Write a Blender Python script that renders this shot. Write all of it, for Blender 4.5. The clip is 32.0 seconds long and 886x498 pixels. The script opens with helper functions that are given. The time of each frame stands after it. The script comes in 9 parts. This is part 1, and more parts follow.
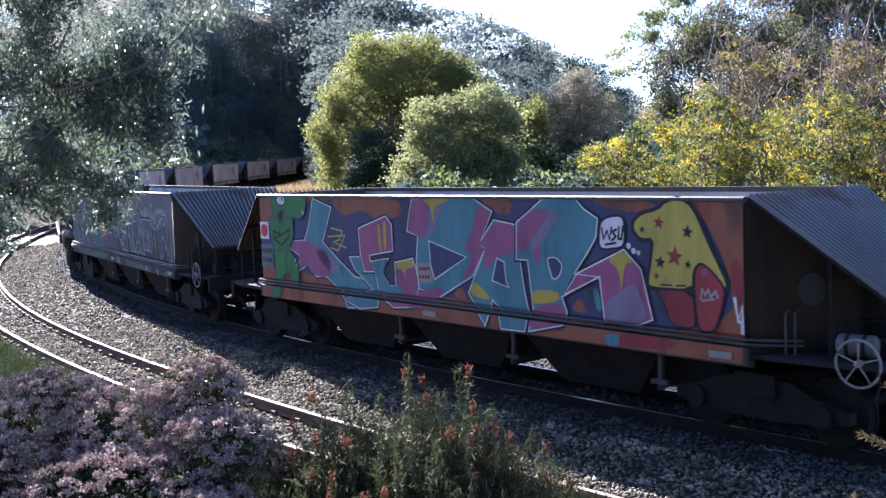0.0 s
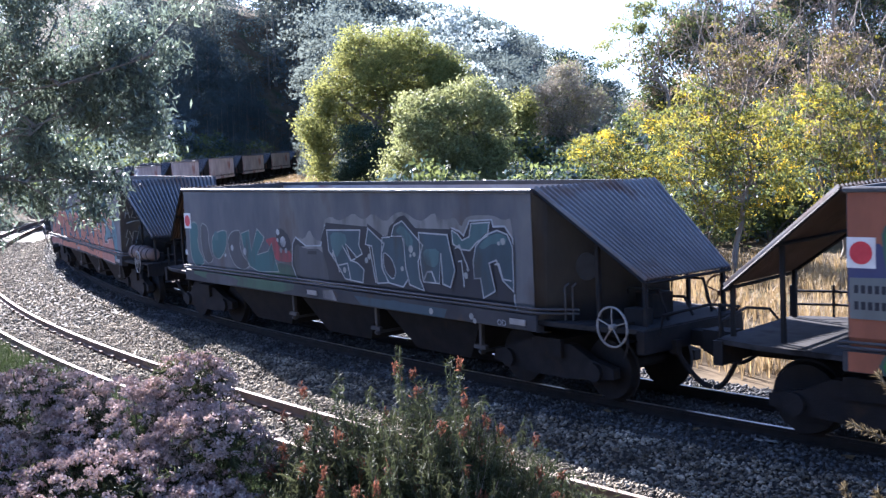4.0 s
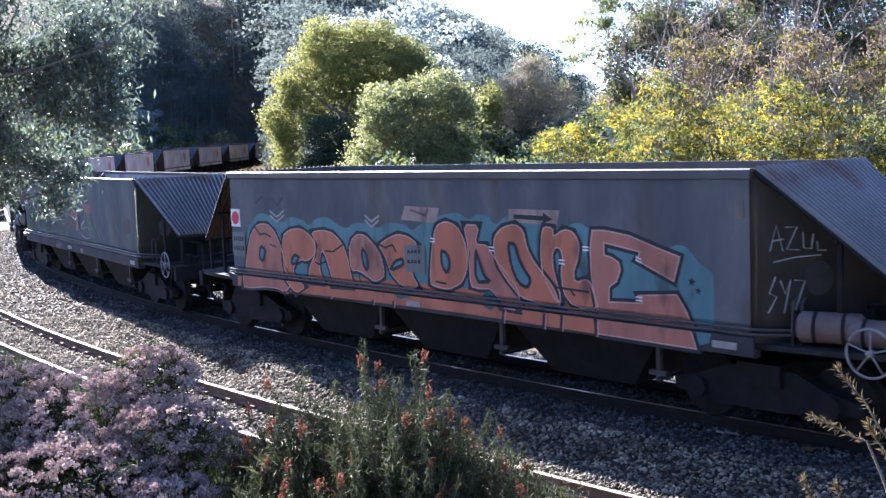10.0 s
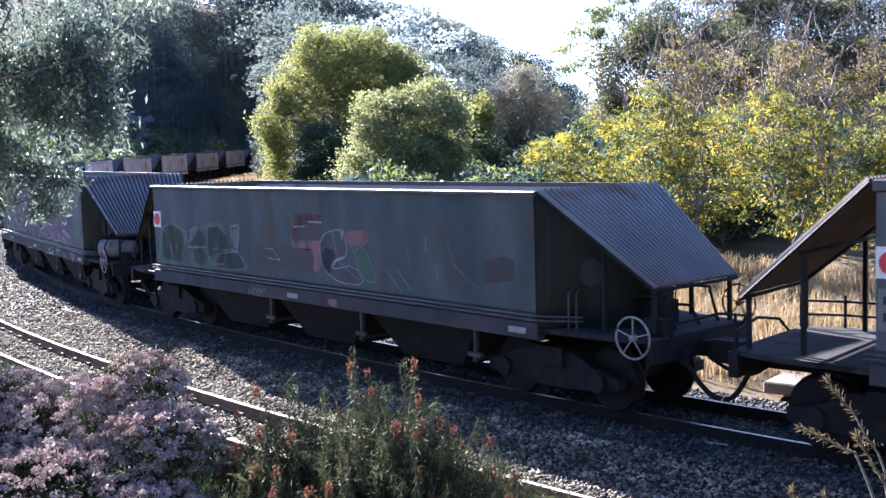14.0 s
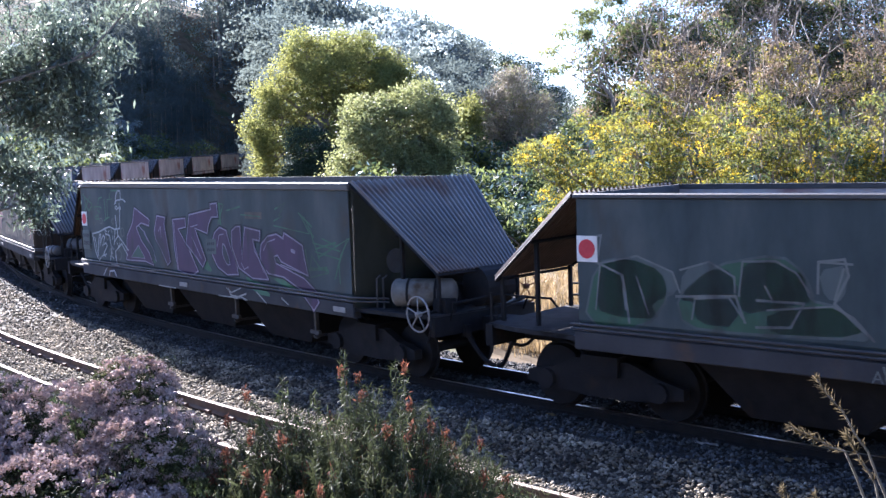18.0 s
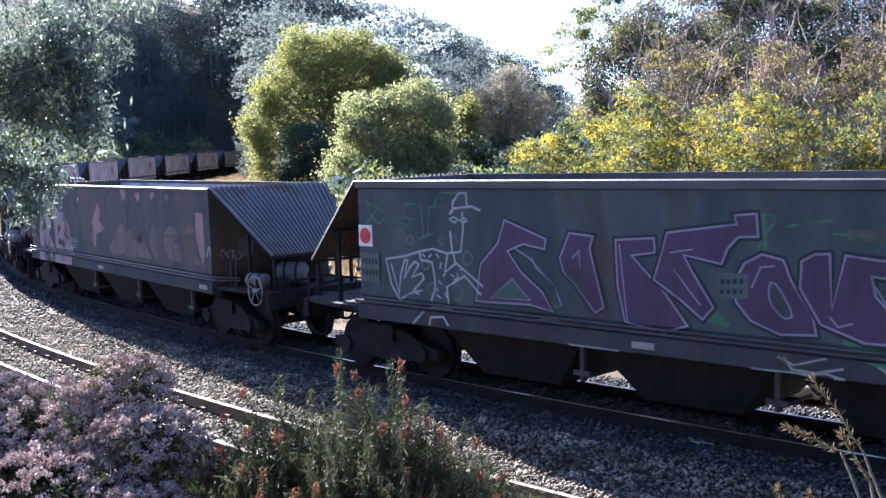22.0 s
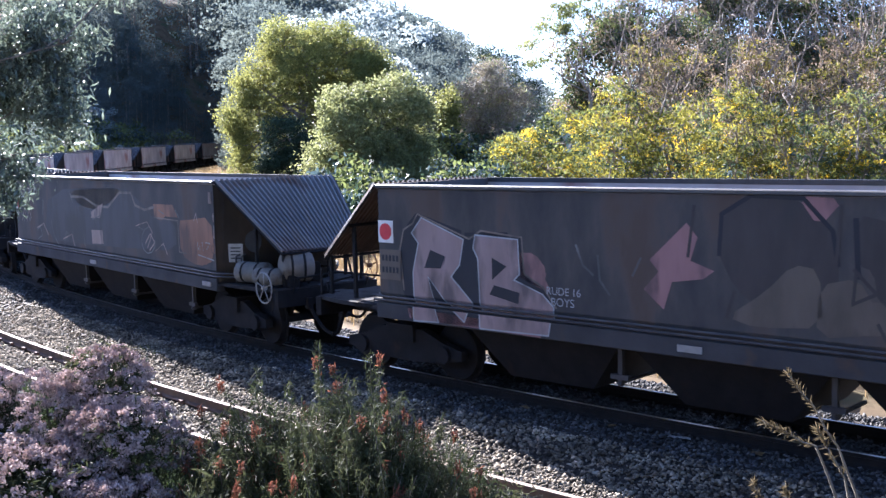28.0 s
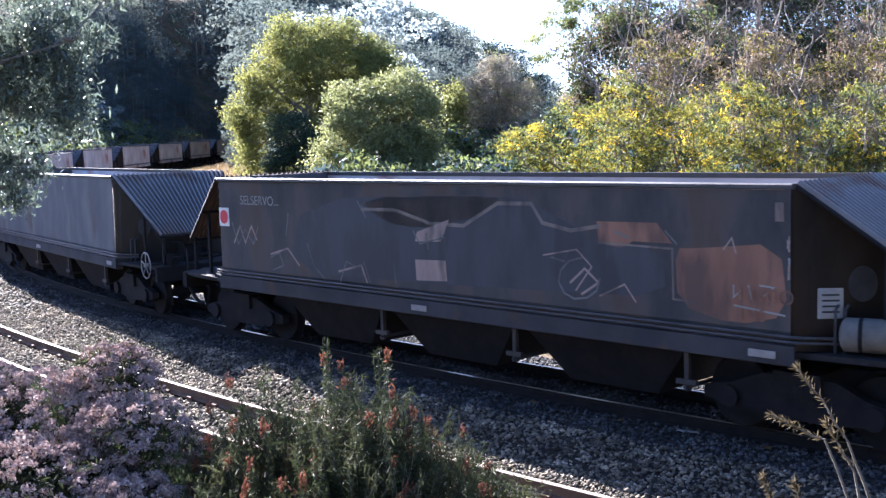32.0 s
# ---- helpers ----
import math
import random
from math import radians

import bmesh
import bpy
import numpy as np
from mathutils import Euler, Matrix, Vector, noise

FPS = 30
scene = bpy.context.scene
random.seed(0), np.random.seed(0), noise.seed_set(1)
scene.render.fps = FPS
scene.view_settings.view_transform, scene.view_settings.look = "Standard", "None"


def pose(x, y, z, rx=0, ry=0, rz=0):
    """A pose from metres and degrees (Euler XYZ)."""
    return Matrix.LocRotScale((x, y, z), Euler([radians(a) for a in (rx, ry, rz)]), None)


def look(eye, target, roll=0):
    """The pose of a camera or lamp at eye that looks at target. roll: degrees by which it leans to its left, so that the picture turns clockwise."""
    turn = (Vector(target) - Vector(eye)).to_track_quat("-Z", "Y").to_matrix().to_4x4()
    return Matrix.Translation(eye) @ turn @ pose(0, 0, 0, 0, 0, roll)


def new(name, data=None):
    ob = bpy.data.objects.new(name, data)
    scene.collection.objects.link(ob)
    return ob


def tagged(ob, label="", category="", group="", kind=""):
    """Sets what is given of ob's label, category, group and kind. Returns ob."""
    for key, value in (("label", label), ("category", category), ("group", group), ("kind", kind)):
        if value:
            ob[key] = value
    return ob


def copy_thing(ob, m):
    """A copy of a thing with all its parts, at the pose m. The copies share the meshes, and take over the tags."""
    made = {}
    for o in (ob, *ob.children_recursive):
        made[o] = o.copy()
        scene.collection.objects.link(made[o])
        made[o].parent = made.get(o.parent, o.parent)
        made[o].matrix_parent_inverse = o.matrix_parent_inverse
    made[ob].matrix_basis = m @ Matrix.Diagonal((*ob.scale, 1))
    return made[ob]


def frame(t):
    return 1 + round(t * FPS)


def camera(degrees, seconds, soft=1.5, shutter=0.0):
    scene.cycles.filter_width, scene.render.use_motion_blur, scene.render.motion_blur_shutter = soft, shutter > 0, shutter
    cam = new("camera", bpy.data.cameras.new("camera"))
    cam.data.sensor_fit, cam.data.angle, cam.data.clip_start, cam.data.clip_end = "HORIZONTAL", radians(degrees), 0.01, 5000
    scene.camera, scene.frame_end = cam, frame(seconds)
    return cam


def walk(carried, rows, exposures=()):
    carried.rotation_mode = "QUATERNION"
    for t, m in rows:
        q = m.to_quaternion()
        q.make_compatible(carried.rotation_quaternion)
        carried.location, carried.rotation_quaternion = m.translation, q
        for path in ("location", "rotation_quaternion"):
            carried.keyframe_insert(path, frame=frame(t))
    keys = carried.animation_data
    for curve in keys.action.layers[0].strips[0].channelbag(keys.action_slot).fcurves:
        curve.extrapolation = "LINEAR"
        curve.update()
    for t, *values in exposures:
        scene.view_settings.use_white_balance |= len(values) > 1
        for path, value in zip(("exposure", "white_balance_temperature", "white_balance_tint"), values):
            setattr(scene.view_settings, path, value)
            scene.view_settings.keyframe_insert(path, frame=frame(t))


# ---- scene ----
# ------------------------------------------------------------------ camera
EYE = (0.0, 0.0, 3.54)
CAMERA_TURNS = (
    (0, 84.850, 2.551, 1.948),
    (0.5, 84.878, 2.653, 1.875),
    (1, 84.787, 2.669, 1.804),
    (1.5, 84.678, 2.829, 1.729),
    (2, 84.627, 2.897, 1.666),
    (2.5, 84.578, 2.883, 1.582),
    (3, 84.540, 2.871, 1.499),
    (3.5, 84.516, 2.929, 1.435),
    (5.5, 84.342, 2.962, 0.956),
    (6, 84.302, 2.829, 0.551),
    (6.5, 84.153, 2.710, 0.136),
    (7, 84.030, 2.617, 0.009),
    (7.5, 83.950, 2.503, -0.046),
    (8, 83.903, 2.503, -0.118),
    (8.5, 83.944, 2.498, -0.195),
    (9, 84.035, 2.607, -0.272),
    (9.5, 84.026, 2.508, -0.345),
    (10, 84.006, 2.506, -0.405),
    (10.5, 84.000, 2.234, -0.452),
    (11, 83.866, 2.001, -0.491),
    (11.5, 83.978, 1.718, -0.494),
    (12, 84.019, 1.787, -0.551),
    (12.5, 84.118, 1.775, -0.630),
    (13, 84.220, 1.912, -0.706),
    (13.5, 84.322, 1.992, -0.774),
    (14, 84.430, 1.988, -0.846),
    (14.5, 84.550, 1.986, -0.923),
    (16.5, 84.831, 2.236, -1.211),
    (17, 84.693, 2.358, -1.287),
    (17.5, 84.529, 2.348, -1.359),
    (18, 84.543, 2.363, -1.425),
    (18.5, 84.571, 2.469, -1.502),
    (19, 84.617, 2.501, -1.584),
    (19.5, 84.582, 2.465, -1.646),
    (20, 84.574, 2.549, -1.659),
    (20.5, 84.559, 2.496, -1.645),
    (21, 84.544, 2.377, -1.678),
    (21.5, 84.481, 2.298, -1.637),
    (22, 84.443, 2.112, -1.575),
    (22.5, 84.436, 2.012, -1.491),
    (23, 84.422, 1.965, -1.422),
    (23.5, 84.404, 1.853, -1.383),
    (24, 84.318, 1.868, -1.310),
    (24.5, 84.272, 1.700, -1.246),
    (25, 84.235, 1.730, -1.189),
    (25.5, 84.221, 1.630, -1.128),
    (27.5, 84.111, 1.509, -2.310),
    (28, 84.089, 1.625, -2.613),
    (28.5, 84.048, 1.951, -2.618),
    (29, 84.020, 1.987, -2.567),
    (29.5, 84.015, 1.893, -2.500),
    (30, 84.000, 1.874, -2.446),
    (30.5, 83.991, 1.997, -2.412),
    (31, 83.913, 2.067, -2.358),
    (31.5, 83.906, 2.011, -2.312),
    (32, 83.863, 2.007, -2.267),
)
cam = camera(44.21, 32.0, 1.4, 0.2)
walk(cam, [(t, pose(*EYE, rx, ry, rz)) for t, rx, ry, rz in CAMERA_TURNS], [(0, 2.83, 5200, 20), (2, 3.03, 5200, 20), (8, 3.25, 5200, 20), (13, 3.25, 5200, 20), (17, 3.21, 5200, 20), (22, 3.17, 5200, 20), (28, 3.15, 5200, 20), (32, 3.19, 5200, 20)])

# ------------------------------------------------------------------ sky, sun
SUN_AZ, SUN_EL = -29.0, 26.5
world = bpy.data.worlds.new("world")
scene.world = world
world.use_nodes = True
wn = world.node_tree.nodes
sky = wn.new("ShaderNodeTexSky")
sky.sky_type = "NISHITA"
sky.sun_disc = False
sky.sun_elevation, sky.sun_rotation = radians(SUN_EL), radians(SUN_AZ % 360)
sky.air_density, sky.dust_density, sky.ozone_density = 0.6, 0.7, 2.0
wn["Background"].inputs["Strength"].default_value = 0.058
world.node_tree.links.new(sky.outputs["Color"], wn["Background"].inputs["Color"])
sun = new("sun", bpy.data.lights.new("sun", "SUN"))
sun.data.energy, sun.data.angle, sun.data.color = 5.0, radians(0.6), (1.0, 0.87, 0.68)
sun_dir = Vector((math.sin(radians(SUN_AZ)) * math.cos(radians(SUN_EL)), math.cos(radians(SUN_AZ)) * math.cos(radians(SUN_EL)), math.sin(radians(SUN_EL))))
sun.matrix_world = look(sun_dir * 60, (0, 0, 0))

# ------------------------------------------------------------------ materials
def material(name, colors, rough=0.7, scale=6.0, metal=0.0, bump=0.15, bump_scale=40.0, stain=None, translucent=0.0, island=0.0, obj_random=0.0, streak=1.0, spec=0.4):
    """Two-scale procedural surface: colors are mixed by a broad noise, broken by a fine one."""
    m = bpy.data.materials.new(name)
    m.use_nodes = True
    nt = m.node_tree
    n, l = nt.nodes, nt.links
    b = n["Principled BSDF"]
    co = n.new("ShaderNodeTexCoord")
    mp = n.new("ShaderNodeMapping")
    mp.inputs["Scale"].default_value = (1, 1, 1 / streak)
    l.new(co.outputs["Object"], mp.inputs["Vector"])
    a = n.new("ShaderNodeTexNoise")
    a.inputs["Scale"].default_value, a.inputs["Detail"].default_value, a.inputs["Roughness"].default_value = scale, 6, 0.6
    l.new(mp.outputs["Vector"], a.inputs["Vector"])
    r = n.new("ShaderNodeValToRGB")
    els = r.color_ramp.elements
    while len(els) < len(colors):
        els.new(0.5)
    for i, c in enumerate(colors):
        els[i].position = 0.28 + 0.44 * i / max(1, len(colors) - 1)
        els[i].color = (*c, 1)
    l.new(a.outputs["Fac"], r.inputs["Fac"])
    out = r.outputs["Color"]
    if stain:
        s = n.new("ShaderNodeTexNoise")
        s.inputs["Scale"].default_value, s.inputs["Detail"].default_value = stain[1], 9
        l.new(mp.outputs["Vector"], s.inputs["Vector"])
        sr = n.new("ShaderNodeValToRGB")
        sr.color_ramp.elements[0].position, sr.color_ramp.elements[1].position = stain[2], stain[2] + 0.12
        l.new(s.outputs["Fac"], sr.inputs["Fac"])
        mx = n.new("ShaderNodeMixRGB")
        mx.inputs["Color2"].default_value = (*stain[0], 1)
        l.new(sr.outputs["Color"], mx.inputs["Fac"])
        l.new(out, mx.inputs["Color1"])
        out = mx.outputs["Color"]
    if island or obj_random:
        hs = n.new("ShaderNodeHueSaturation")
        if island:
            g = n.new("ShaderNodeNewGeometry")
            src, amount = g.outputs["Random Per Island"], island
        else:
            g = n.new("ShaderNodeObjectInfo")
            src, amount = g.outputs["Random"], obj_random
        mr = n.new("ShaderNodeMapRange")
        mr.inputs["To Min"].default_value, mr.inputs["To Max"].default_value = 1 - amount, 1 + amount
        l.new(src, mr.inputs["Value"])
        l.new(mr.outputs["Result"], hs.inputs["Value"])
        l.new(out, hs.inputs["Color"])
        out = hs.outputs["Color"]
    l.new(out, b.inputs["Base Color"])
    b.inputs["Roughness"].default_value, b.inputs["Metallic"].default_value = rough, metal
    b.inputs["Specular IOR Level"].default_value = spec
    if bump:
        f = n.new("ShaderNodeTexNoise")
        f.inputs["Scale"].default_value, f.inputs["Detail"].default_value = bump_scale, 5
        l.new(mp.outputs["Vector"], f.inputs["Vector"])
        bp = n.new("ShaderNodeBump")
        bp.inputs["Strength"].default_value, bp.inputs["Distance"].default_value = bump, 0.02
        l.new(f.outputs["Fac"], bp.inputs["Height"])
        l.new(bp.outputs["Normal"], b.inputs["Normal"])
    if translucent:
        t = n.new("ShaderNodeBsdfTranslucent")
        l.new(out, t.inputs["Color"])
        mix = n.new("ShaderNodeMixShader")
        mix.inputs["Fac"].default_value = translucent
        l.new(b.outputs["BSDF"], mix.inputs[1])
        l.new(t.outputs["BSDF"], mix.inputs[2])
        l.new(mix.outputs["Shader"], n["Material Output"].inputs["Surface"])
    return m


M = {}
M["rail_top"] = material("rail_top", [(0.32, 0.27, 0.23), (0.45, 0.4, 0.36)], 0.35, 3, 0.8, 0.05)
M["rail_side"] = material("rail_side", [(0.07, 0.04, 0.028), (0.15, 0.085, 0.055)], 0.85, 5, 0.1, 0.3)
M["rail_tan"] = material("rail_tan", [(0.09, 0.06, 0.045), (0.17, 0.12, 0.09)], 0.85, 4, 0.0, 0.25, spec=0.15)
M["rail_worn"] = material("rail_worn", [(0.2, 0.15, 0.12), (0.32, 0.25, 0.2)], 0.7, 4, 0.1, 0.1, spec=0.3)
# ballast stones under the train, darkened in colour for its shade
M["shade_stone"] = material("shade_stone", [(0.03, 0.031, 0.033), (0.065, 0.065, 0.066), (0.13, 0.124, 0.117)], 0.85, 3, 0, 0.3, 30, island=0.55, spec=0.15)
# rail sides under the train: shade put into a near-black colour
M["rail_shaded"] = material("rail_shaded", [(0.01, 0.009, 0.009), (0.022, 0.018, 0.016)], 0.85, 5, 0.0, 0.2, spec=0.2)
# hood troughs take this dark as painted shade; it also colours the sole bar
M["trough_shade_sole"] = material("trough_shade_sole", [(0.034, 0.035, 0.04), (0.065, 0.064, 0.068)], 0.85, 1.5, 0.0, 0.2, stain=((0.08, 0.056, 0.043), 2.0, 0.6), spec=0.2)
M["pipe"] = material("pipe", [(0.035, 0.034, 0.037), (0.075, 0.07, 0.07)], 0.6, 3, 0.1, 0.1, spec=0.3)
M["leaf_low"] = material("leaf_low", [(0.07, 0.092, 0.034), (0.115, 0.137, 0.047), (0.17, 0.18, 0.068)], 0.65, 0.5, 0, 0, translucent=0.5, island=0.4, spec=0.08)
M["deck"] = material("deck", [(0.022, 0.022, 0.024), (0.045, 0.043, 0.044)], 0.85, 1.5, 0.0, 0.15, stain=((0.012, 0.011, 0.011), 2.2, 0.55), spec=0.1)
M["leaf_bud"] = material("leaf_bud", [(0.07, 0.056, 0.033), (0.125, 0.1, 0.058)], 0.7, 3, 0, 0, translucent=0.3, island=0.3, spec=0.05)
M["plate_pale"] = material("plate_pale", [(0.22, 0.21, 0.2), (0.34, 0.325, 0.31)], 0.65, 8, 0, 0.1, spec=0.2)
M["scrap"] = material("scrap", [(0.3, 0.29, 0.27), (0.45, 0.43, 0.4)], 0.8, 20, 0, 0.2, spec=0.1)
M["sleeper"] = material("sleeper", [(0.02, 0.018, 0.017), (0.04, 0.035, 0.031)], 0.9, 5, 0, 0.4, 30, obj_random=0.2, spec=0.15)
M["ballast"] = material("ballast", [(0.015, 0.014, 0.013), (0.03, 0.026, 0.022), (0.05, 0.042, 0.033)], 0.9, 16, 0, 0.9, 45, stain=((0.03, 0.026, 0.022), 1.3, 0.56), spec=0.15)
M["stone"] = material("stone", [(0.05, 0.044, 0.036), (0.16, 0.138, 0.106), (0.4, 0.345, 0.26)], 0.9, 3, 0, 0.3, 30, island=0.6, spec=0.1)
M["earth"] = material("earth", [(0.05, 0.038, 0.022), (0.095, 0.07, 0.04), (0.14, 0.105, 0.06)], 0.95, 0.7, 0, 0.6, 14, stain=((0.045, 0.055, 0.024), 0.35, 0.52), spec=0.1)
M["concrete"] = material("concrete", [(0.12, 0.11, 0.095), (0.19, 0.178, 0.156)], 0.9, 6, 0, 0.3, spec=0.1)
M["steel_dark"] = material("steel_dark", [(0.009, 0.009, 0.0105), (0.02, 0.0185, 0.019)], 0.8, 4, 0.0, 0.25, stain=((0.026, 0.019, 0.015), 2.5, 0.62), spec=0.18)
M["wagon_grey"] = material("wagon_grey", [(0.055, 0.06, 0.072), (0.088, 0.092, 0.103), (0.14, 0.137, 0.138)], 0.7, 1.3, 0.05, 0.12, 25, stain=((0.078, 0.062, 0.054), 1.2, 0.58), streak=2.5, spec=0.3)
M["wagon_brown"] = material("wagon_brown", [(0.034, 0.035, 0.04), (0.066, 0.061, 0.06), (0.12, 0.098, 0.087)], 0.75, 1.5, 0.05, 0.15, 25, stain=((0.08, 0.06, 0.05), 1.5, 0.55), streak=2.5, spec=0.3)
M["wagon_green"] = material("wagon_green", [(0.03, 0.042, 0.047), (0.054, 0.069, 0.072), (0.09, 0.1, 0.098)], 0.7, 1.4, 0.05, 0.12, 25, stain=((0.055, 0.05, 0.044), 1.3, 0.58), streak=2.5, spec=0.3)
# inner sides: haze over the far wagons put into the colour, plus stains
M["wagon_pale_haze"] = material("wagon_pale_haze", [(0.36, 0.32, 0.315), (0.5, 0.45, 0.435), (0.62, 0.58, 0.56)], 0.75, 0.5, 0.0, 0.12, 25, stain=((0.3, 0.15, 0.13), 0.6, 0.52), obj_random=0.25, spec=0.2)
M["rim"] = material("rim", [(0.05, 0.05, 0.055), (0.1, 0.095, 0.094)], 0.5, 2, 0.2, 0.2)
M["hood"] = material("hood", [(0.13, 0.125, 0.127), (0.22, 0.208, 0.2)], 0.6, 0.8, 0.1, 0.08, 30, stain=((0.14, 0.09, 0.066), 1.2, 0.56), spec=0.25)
# hood underside: warm light bounced off the ground is put into this brown
M["bounce_brown"] = material("bounce_brown", [(0.06, 0.04, 0.032), (0.12, 0.075, 0.055)], 0.85, 3, 0.1, 0.3)
M["rust"] = material("rust", [(0.12, 0.055, 0.03), (0.24, 0.12, 0.065)], 0.85, 3, 0.1, 0.3)
M["tank"] = material("tank", [(0.1, 0.094, 0.085), (0.19, 0.175, 0.155)], 0.7, 4, 0.0, 0.15, stain=((0.07, 0.048, 0.03), 3, 0.58), spec=0.2)
M["rosy_tank"] = material("rosy_tank", [(0.1, 0.075, 0.068), (0.17, 0.125, 0.112)], 0.7, 4, 0.0, 0.15, spec=0.2)
M["dark_tank"] = material("dark_tank", [(0.07, 0.065, 0.065), (0.13, 0.12, 0.115)], 0.65, 4, 0.1, 0.15)
M["wheel_white"] = material("wheel_white", [(0.17, 0.163, 0.155), (0.3, 0.287, 0.272)], 0.7, 8, 0.0, 0.15, spec=0.2)
M["white"] = material("white", [(0.6, 0.58, 0.56), (0.75, 0.74, 0.72)], 0.6, 6, 0, 0.05)
M["red"] = material("red", [(0.45, 0.03, 0.04), (0.6, 0.06, 0.07)], 0.6, 6, 0, 0.05)
M["black"] = material("black", [(0.012, 0.012, 0.014), (0.03, 0.03, 0.032)], 0.7, 6, 0, 0.05)
M["bark"] = material("bark", [(0.09, 0.075, 0.06), (0.2, 0.175, 0.145)], 0.9, 5, 0, 0.6, 25, streak=4)
M["bark_pale"] = material("bark_pale", [(0.13, 0.105, 0.08), (0.23, 0.19, 0.145)], 0.85, 4, 0, 0.4, 25, streak=4)
M["leaf_euc"] = material("leaf_euc", [(0.042, 0.07, 0.075), (0.07, 0.1, 0.102), (0.1, 0.132, 0.122)], 0.45, 0.6, 0, 0, translucent=0.35, island=0.4, spec=0.25)
M["leaf_dome"] = material("leaf_dome", [(0.125, 0.14, 0.045), (0.19, 0.198, 0.06), (0.28, 0.268, 0.078)], 0.6, 0.4, 0, 0, translucent=0.55, island=0.35, spec=0.12)
M["leaf_dark"] = material("leaf_dark", [(0.03, 0.05, 0.03), (0.05, 0.075, 0.04)], 0.6, 0.5, 0, 0, translucent=0.3, island=0.35, spec=0.15)
M["leaf_gum"] = material("leaf_gum", [(0.062, 0.084, 0.07), (0.105, 0.132, 0.1), (0.155, 0.182, 0.125)], 0.32, 0.6, 0, 0, translucent=0.45, island=0.55, spec=0.5)
M["leaf_mid"] = material("leaf_mid", [(0.14, 0.158, 0.065), (0.205, 0.22, 0.092), (0.3, 0.305, 0.14)], 0.55, 0.5, 0, 0, translucent=0.5, island=0.4, spec=0.2)
M["leaf_grey"] = material("leaf_grey", [(0.19, 0.165, 0.13), (0.26, 0.225, 0.17), (0.3, 0.27, 0.18)], 0.65, 0.5, 0, 0, translucent=0.3, island=0.35)
M["leaf_wattle"] = material("leaf_wattle", [(0.12, 0.122, 0.022), (0.185, 0.175, 0.03), (0.28, 0.248, 0.042)], 0.6, 0.9, 0, 0, translucent=0.55, island=0.42, spec=0.06)
M["leaf_yellow"] = material("leaf_yellow", [(0.5, 0.35, 0.018), (0.66, 0.47, 0.03)], 0.7, 1, 0, 0, translucent=0.48, island=0.25, spec=0.1)
M["leaf_brown"] = material("leaf_brown", [(0.19, 0.145, 0.095), (0.28, 0.21, 0.135)], 0.7, 0.9, 0, 0, translucent=0.3, island=0.4)
# hillside leaves paled and blued: distance haze is put into the leaf colour
M["leaf_haze_hill"] = material("leaf_haze_hill", [(0.24, 0.29, 0.3), (0.29, 0.335, 0.33), (0.34, 0.365, 0.315)], 0.95, 0.1, 0, 0, translucent=0.62, island=0.15, spec=0.0)
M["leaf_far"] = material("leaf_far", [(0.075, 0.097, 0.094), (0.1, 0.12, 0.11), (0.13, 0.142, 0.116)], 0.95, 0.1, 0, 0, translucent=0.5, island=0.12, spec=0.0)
M["leaf_haze_ridge"] = material("leaf_haze_ridge", [(0.21, 0.245, 0.2), (0.26, 0.285, 0.22), (0.32, 0.31, 0.23)], 0.95, 0.1, 0, 0, translucent=0.62, island=0.15, spec=0.0)
M["leaf_shrub"] = material("leaf_shrub", [(0.026, 0.034, 0.016), (0.045, 0.053, 0.024), (0.08, 0.084, 0.04)], 0.65, 2, 0, 0, translucent=0.3, island=0.5, spec=0.12)
M["leaf_tip"] = material("leaf_tip", [(0.13, 0.052, 0.034), (0.2, 0.082, 0.05)], 0.7, 3, 0, 0, translucent=0.3, island=0.4, spec=0.05)
M["petal"] = material("petal", [(0.27, 0.19, 0.178), (0.37, 0.28, 0.255), (0.48, 0.385, 0.34)], 0.7, 3, 0, 0, translucent=0.15, island=0.3, spec=0.03)
M["grass"] = material("grass", [(0.022, 0.036, 0.013), (0.045, 0.062, 0.02)], 0.85, 2, 0, 0, translucent=0.3, island=0.45, spec=0.03)
M["dry_grass"] = material("dry_grass", [(0.2, 0.145, 0.07), (0.32, 0.235, 0.12)], 0.7, 1, 0, 0, translucent=0.35, island=0.35)


# ------------------------------------------------------------------ builders
def part(name, bm, mat, parent=None, label="", smooth=False):
    me = bpy.data.meshes.new(name)
    bm.to_mesh(me)
    bm.free()
    me.materials.append(M[mat] if isinstance(mat, str) else mat)
    if smooth:
        me.polygons.foreach_set("use_smooth", [True] * len(me.polygons))
    ob = new(name, me)
    ob.parent = parent
    return tagged(ob, label) if label else ob


def box(bm, x0, x1, y0, y1, z0, z1, m=None):
    r = bmesh.ops.create_cube(bm, size=1)
    t = Matrix.Translation(((x0 + x1) / 2, (y0 + y1) / 2, (z0 + z1) / 2)) @ Matrix.Diagonal((x1 - x0, y1 - y0, z1 - z0, 1))
    bmesh.ops.transform(bm, matrix=(m @ t) if m else t, verts=r["verts"])
    return bm


def solid(bm, pts, faces):
    vs = [bm.verts.new(p) for p in pts]
    for f in faces:
        bm.faces.new([vs[i] for i in f])
    return bm


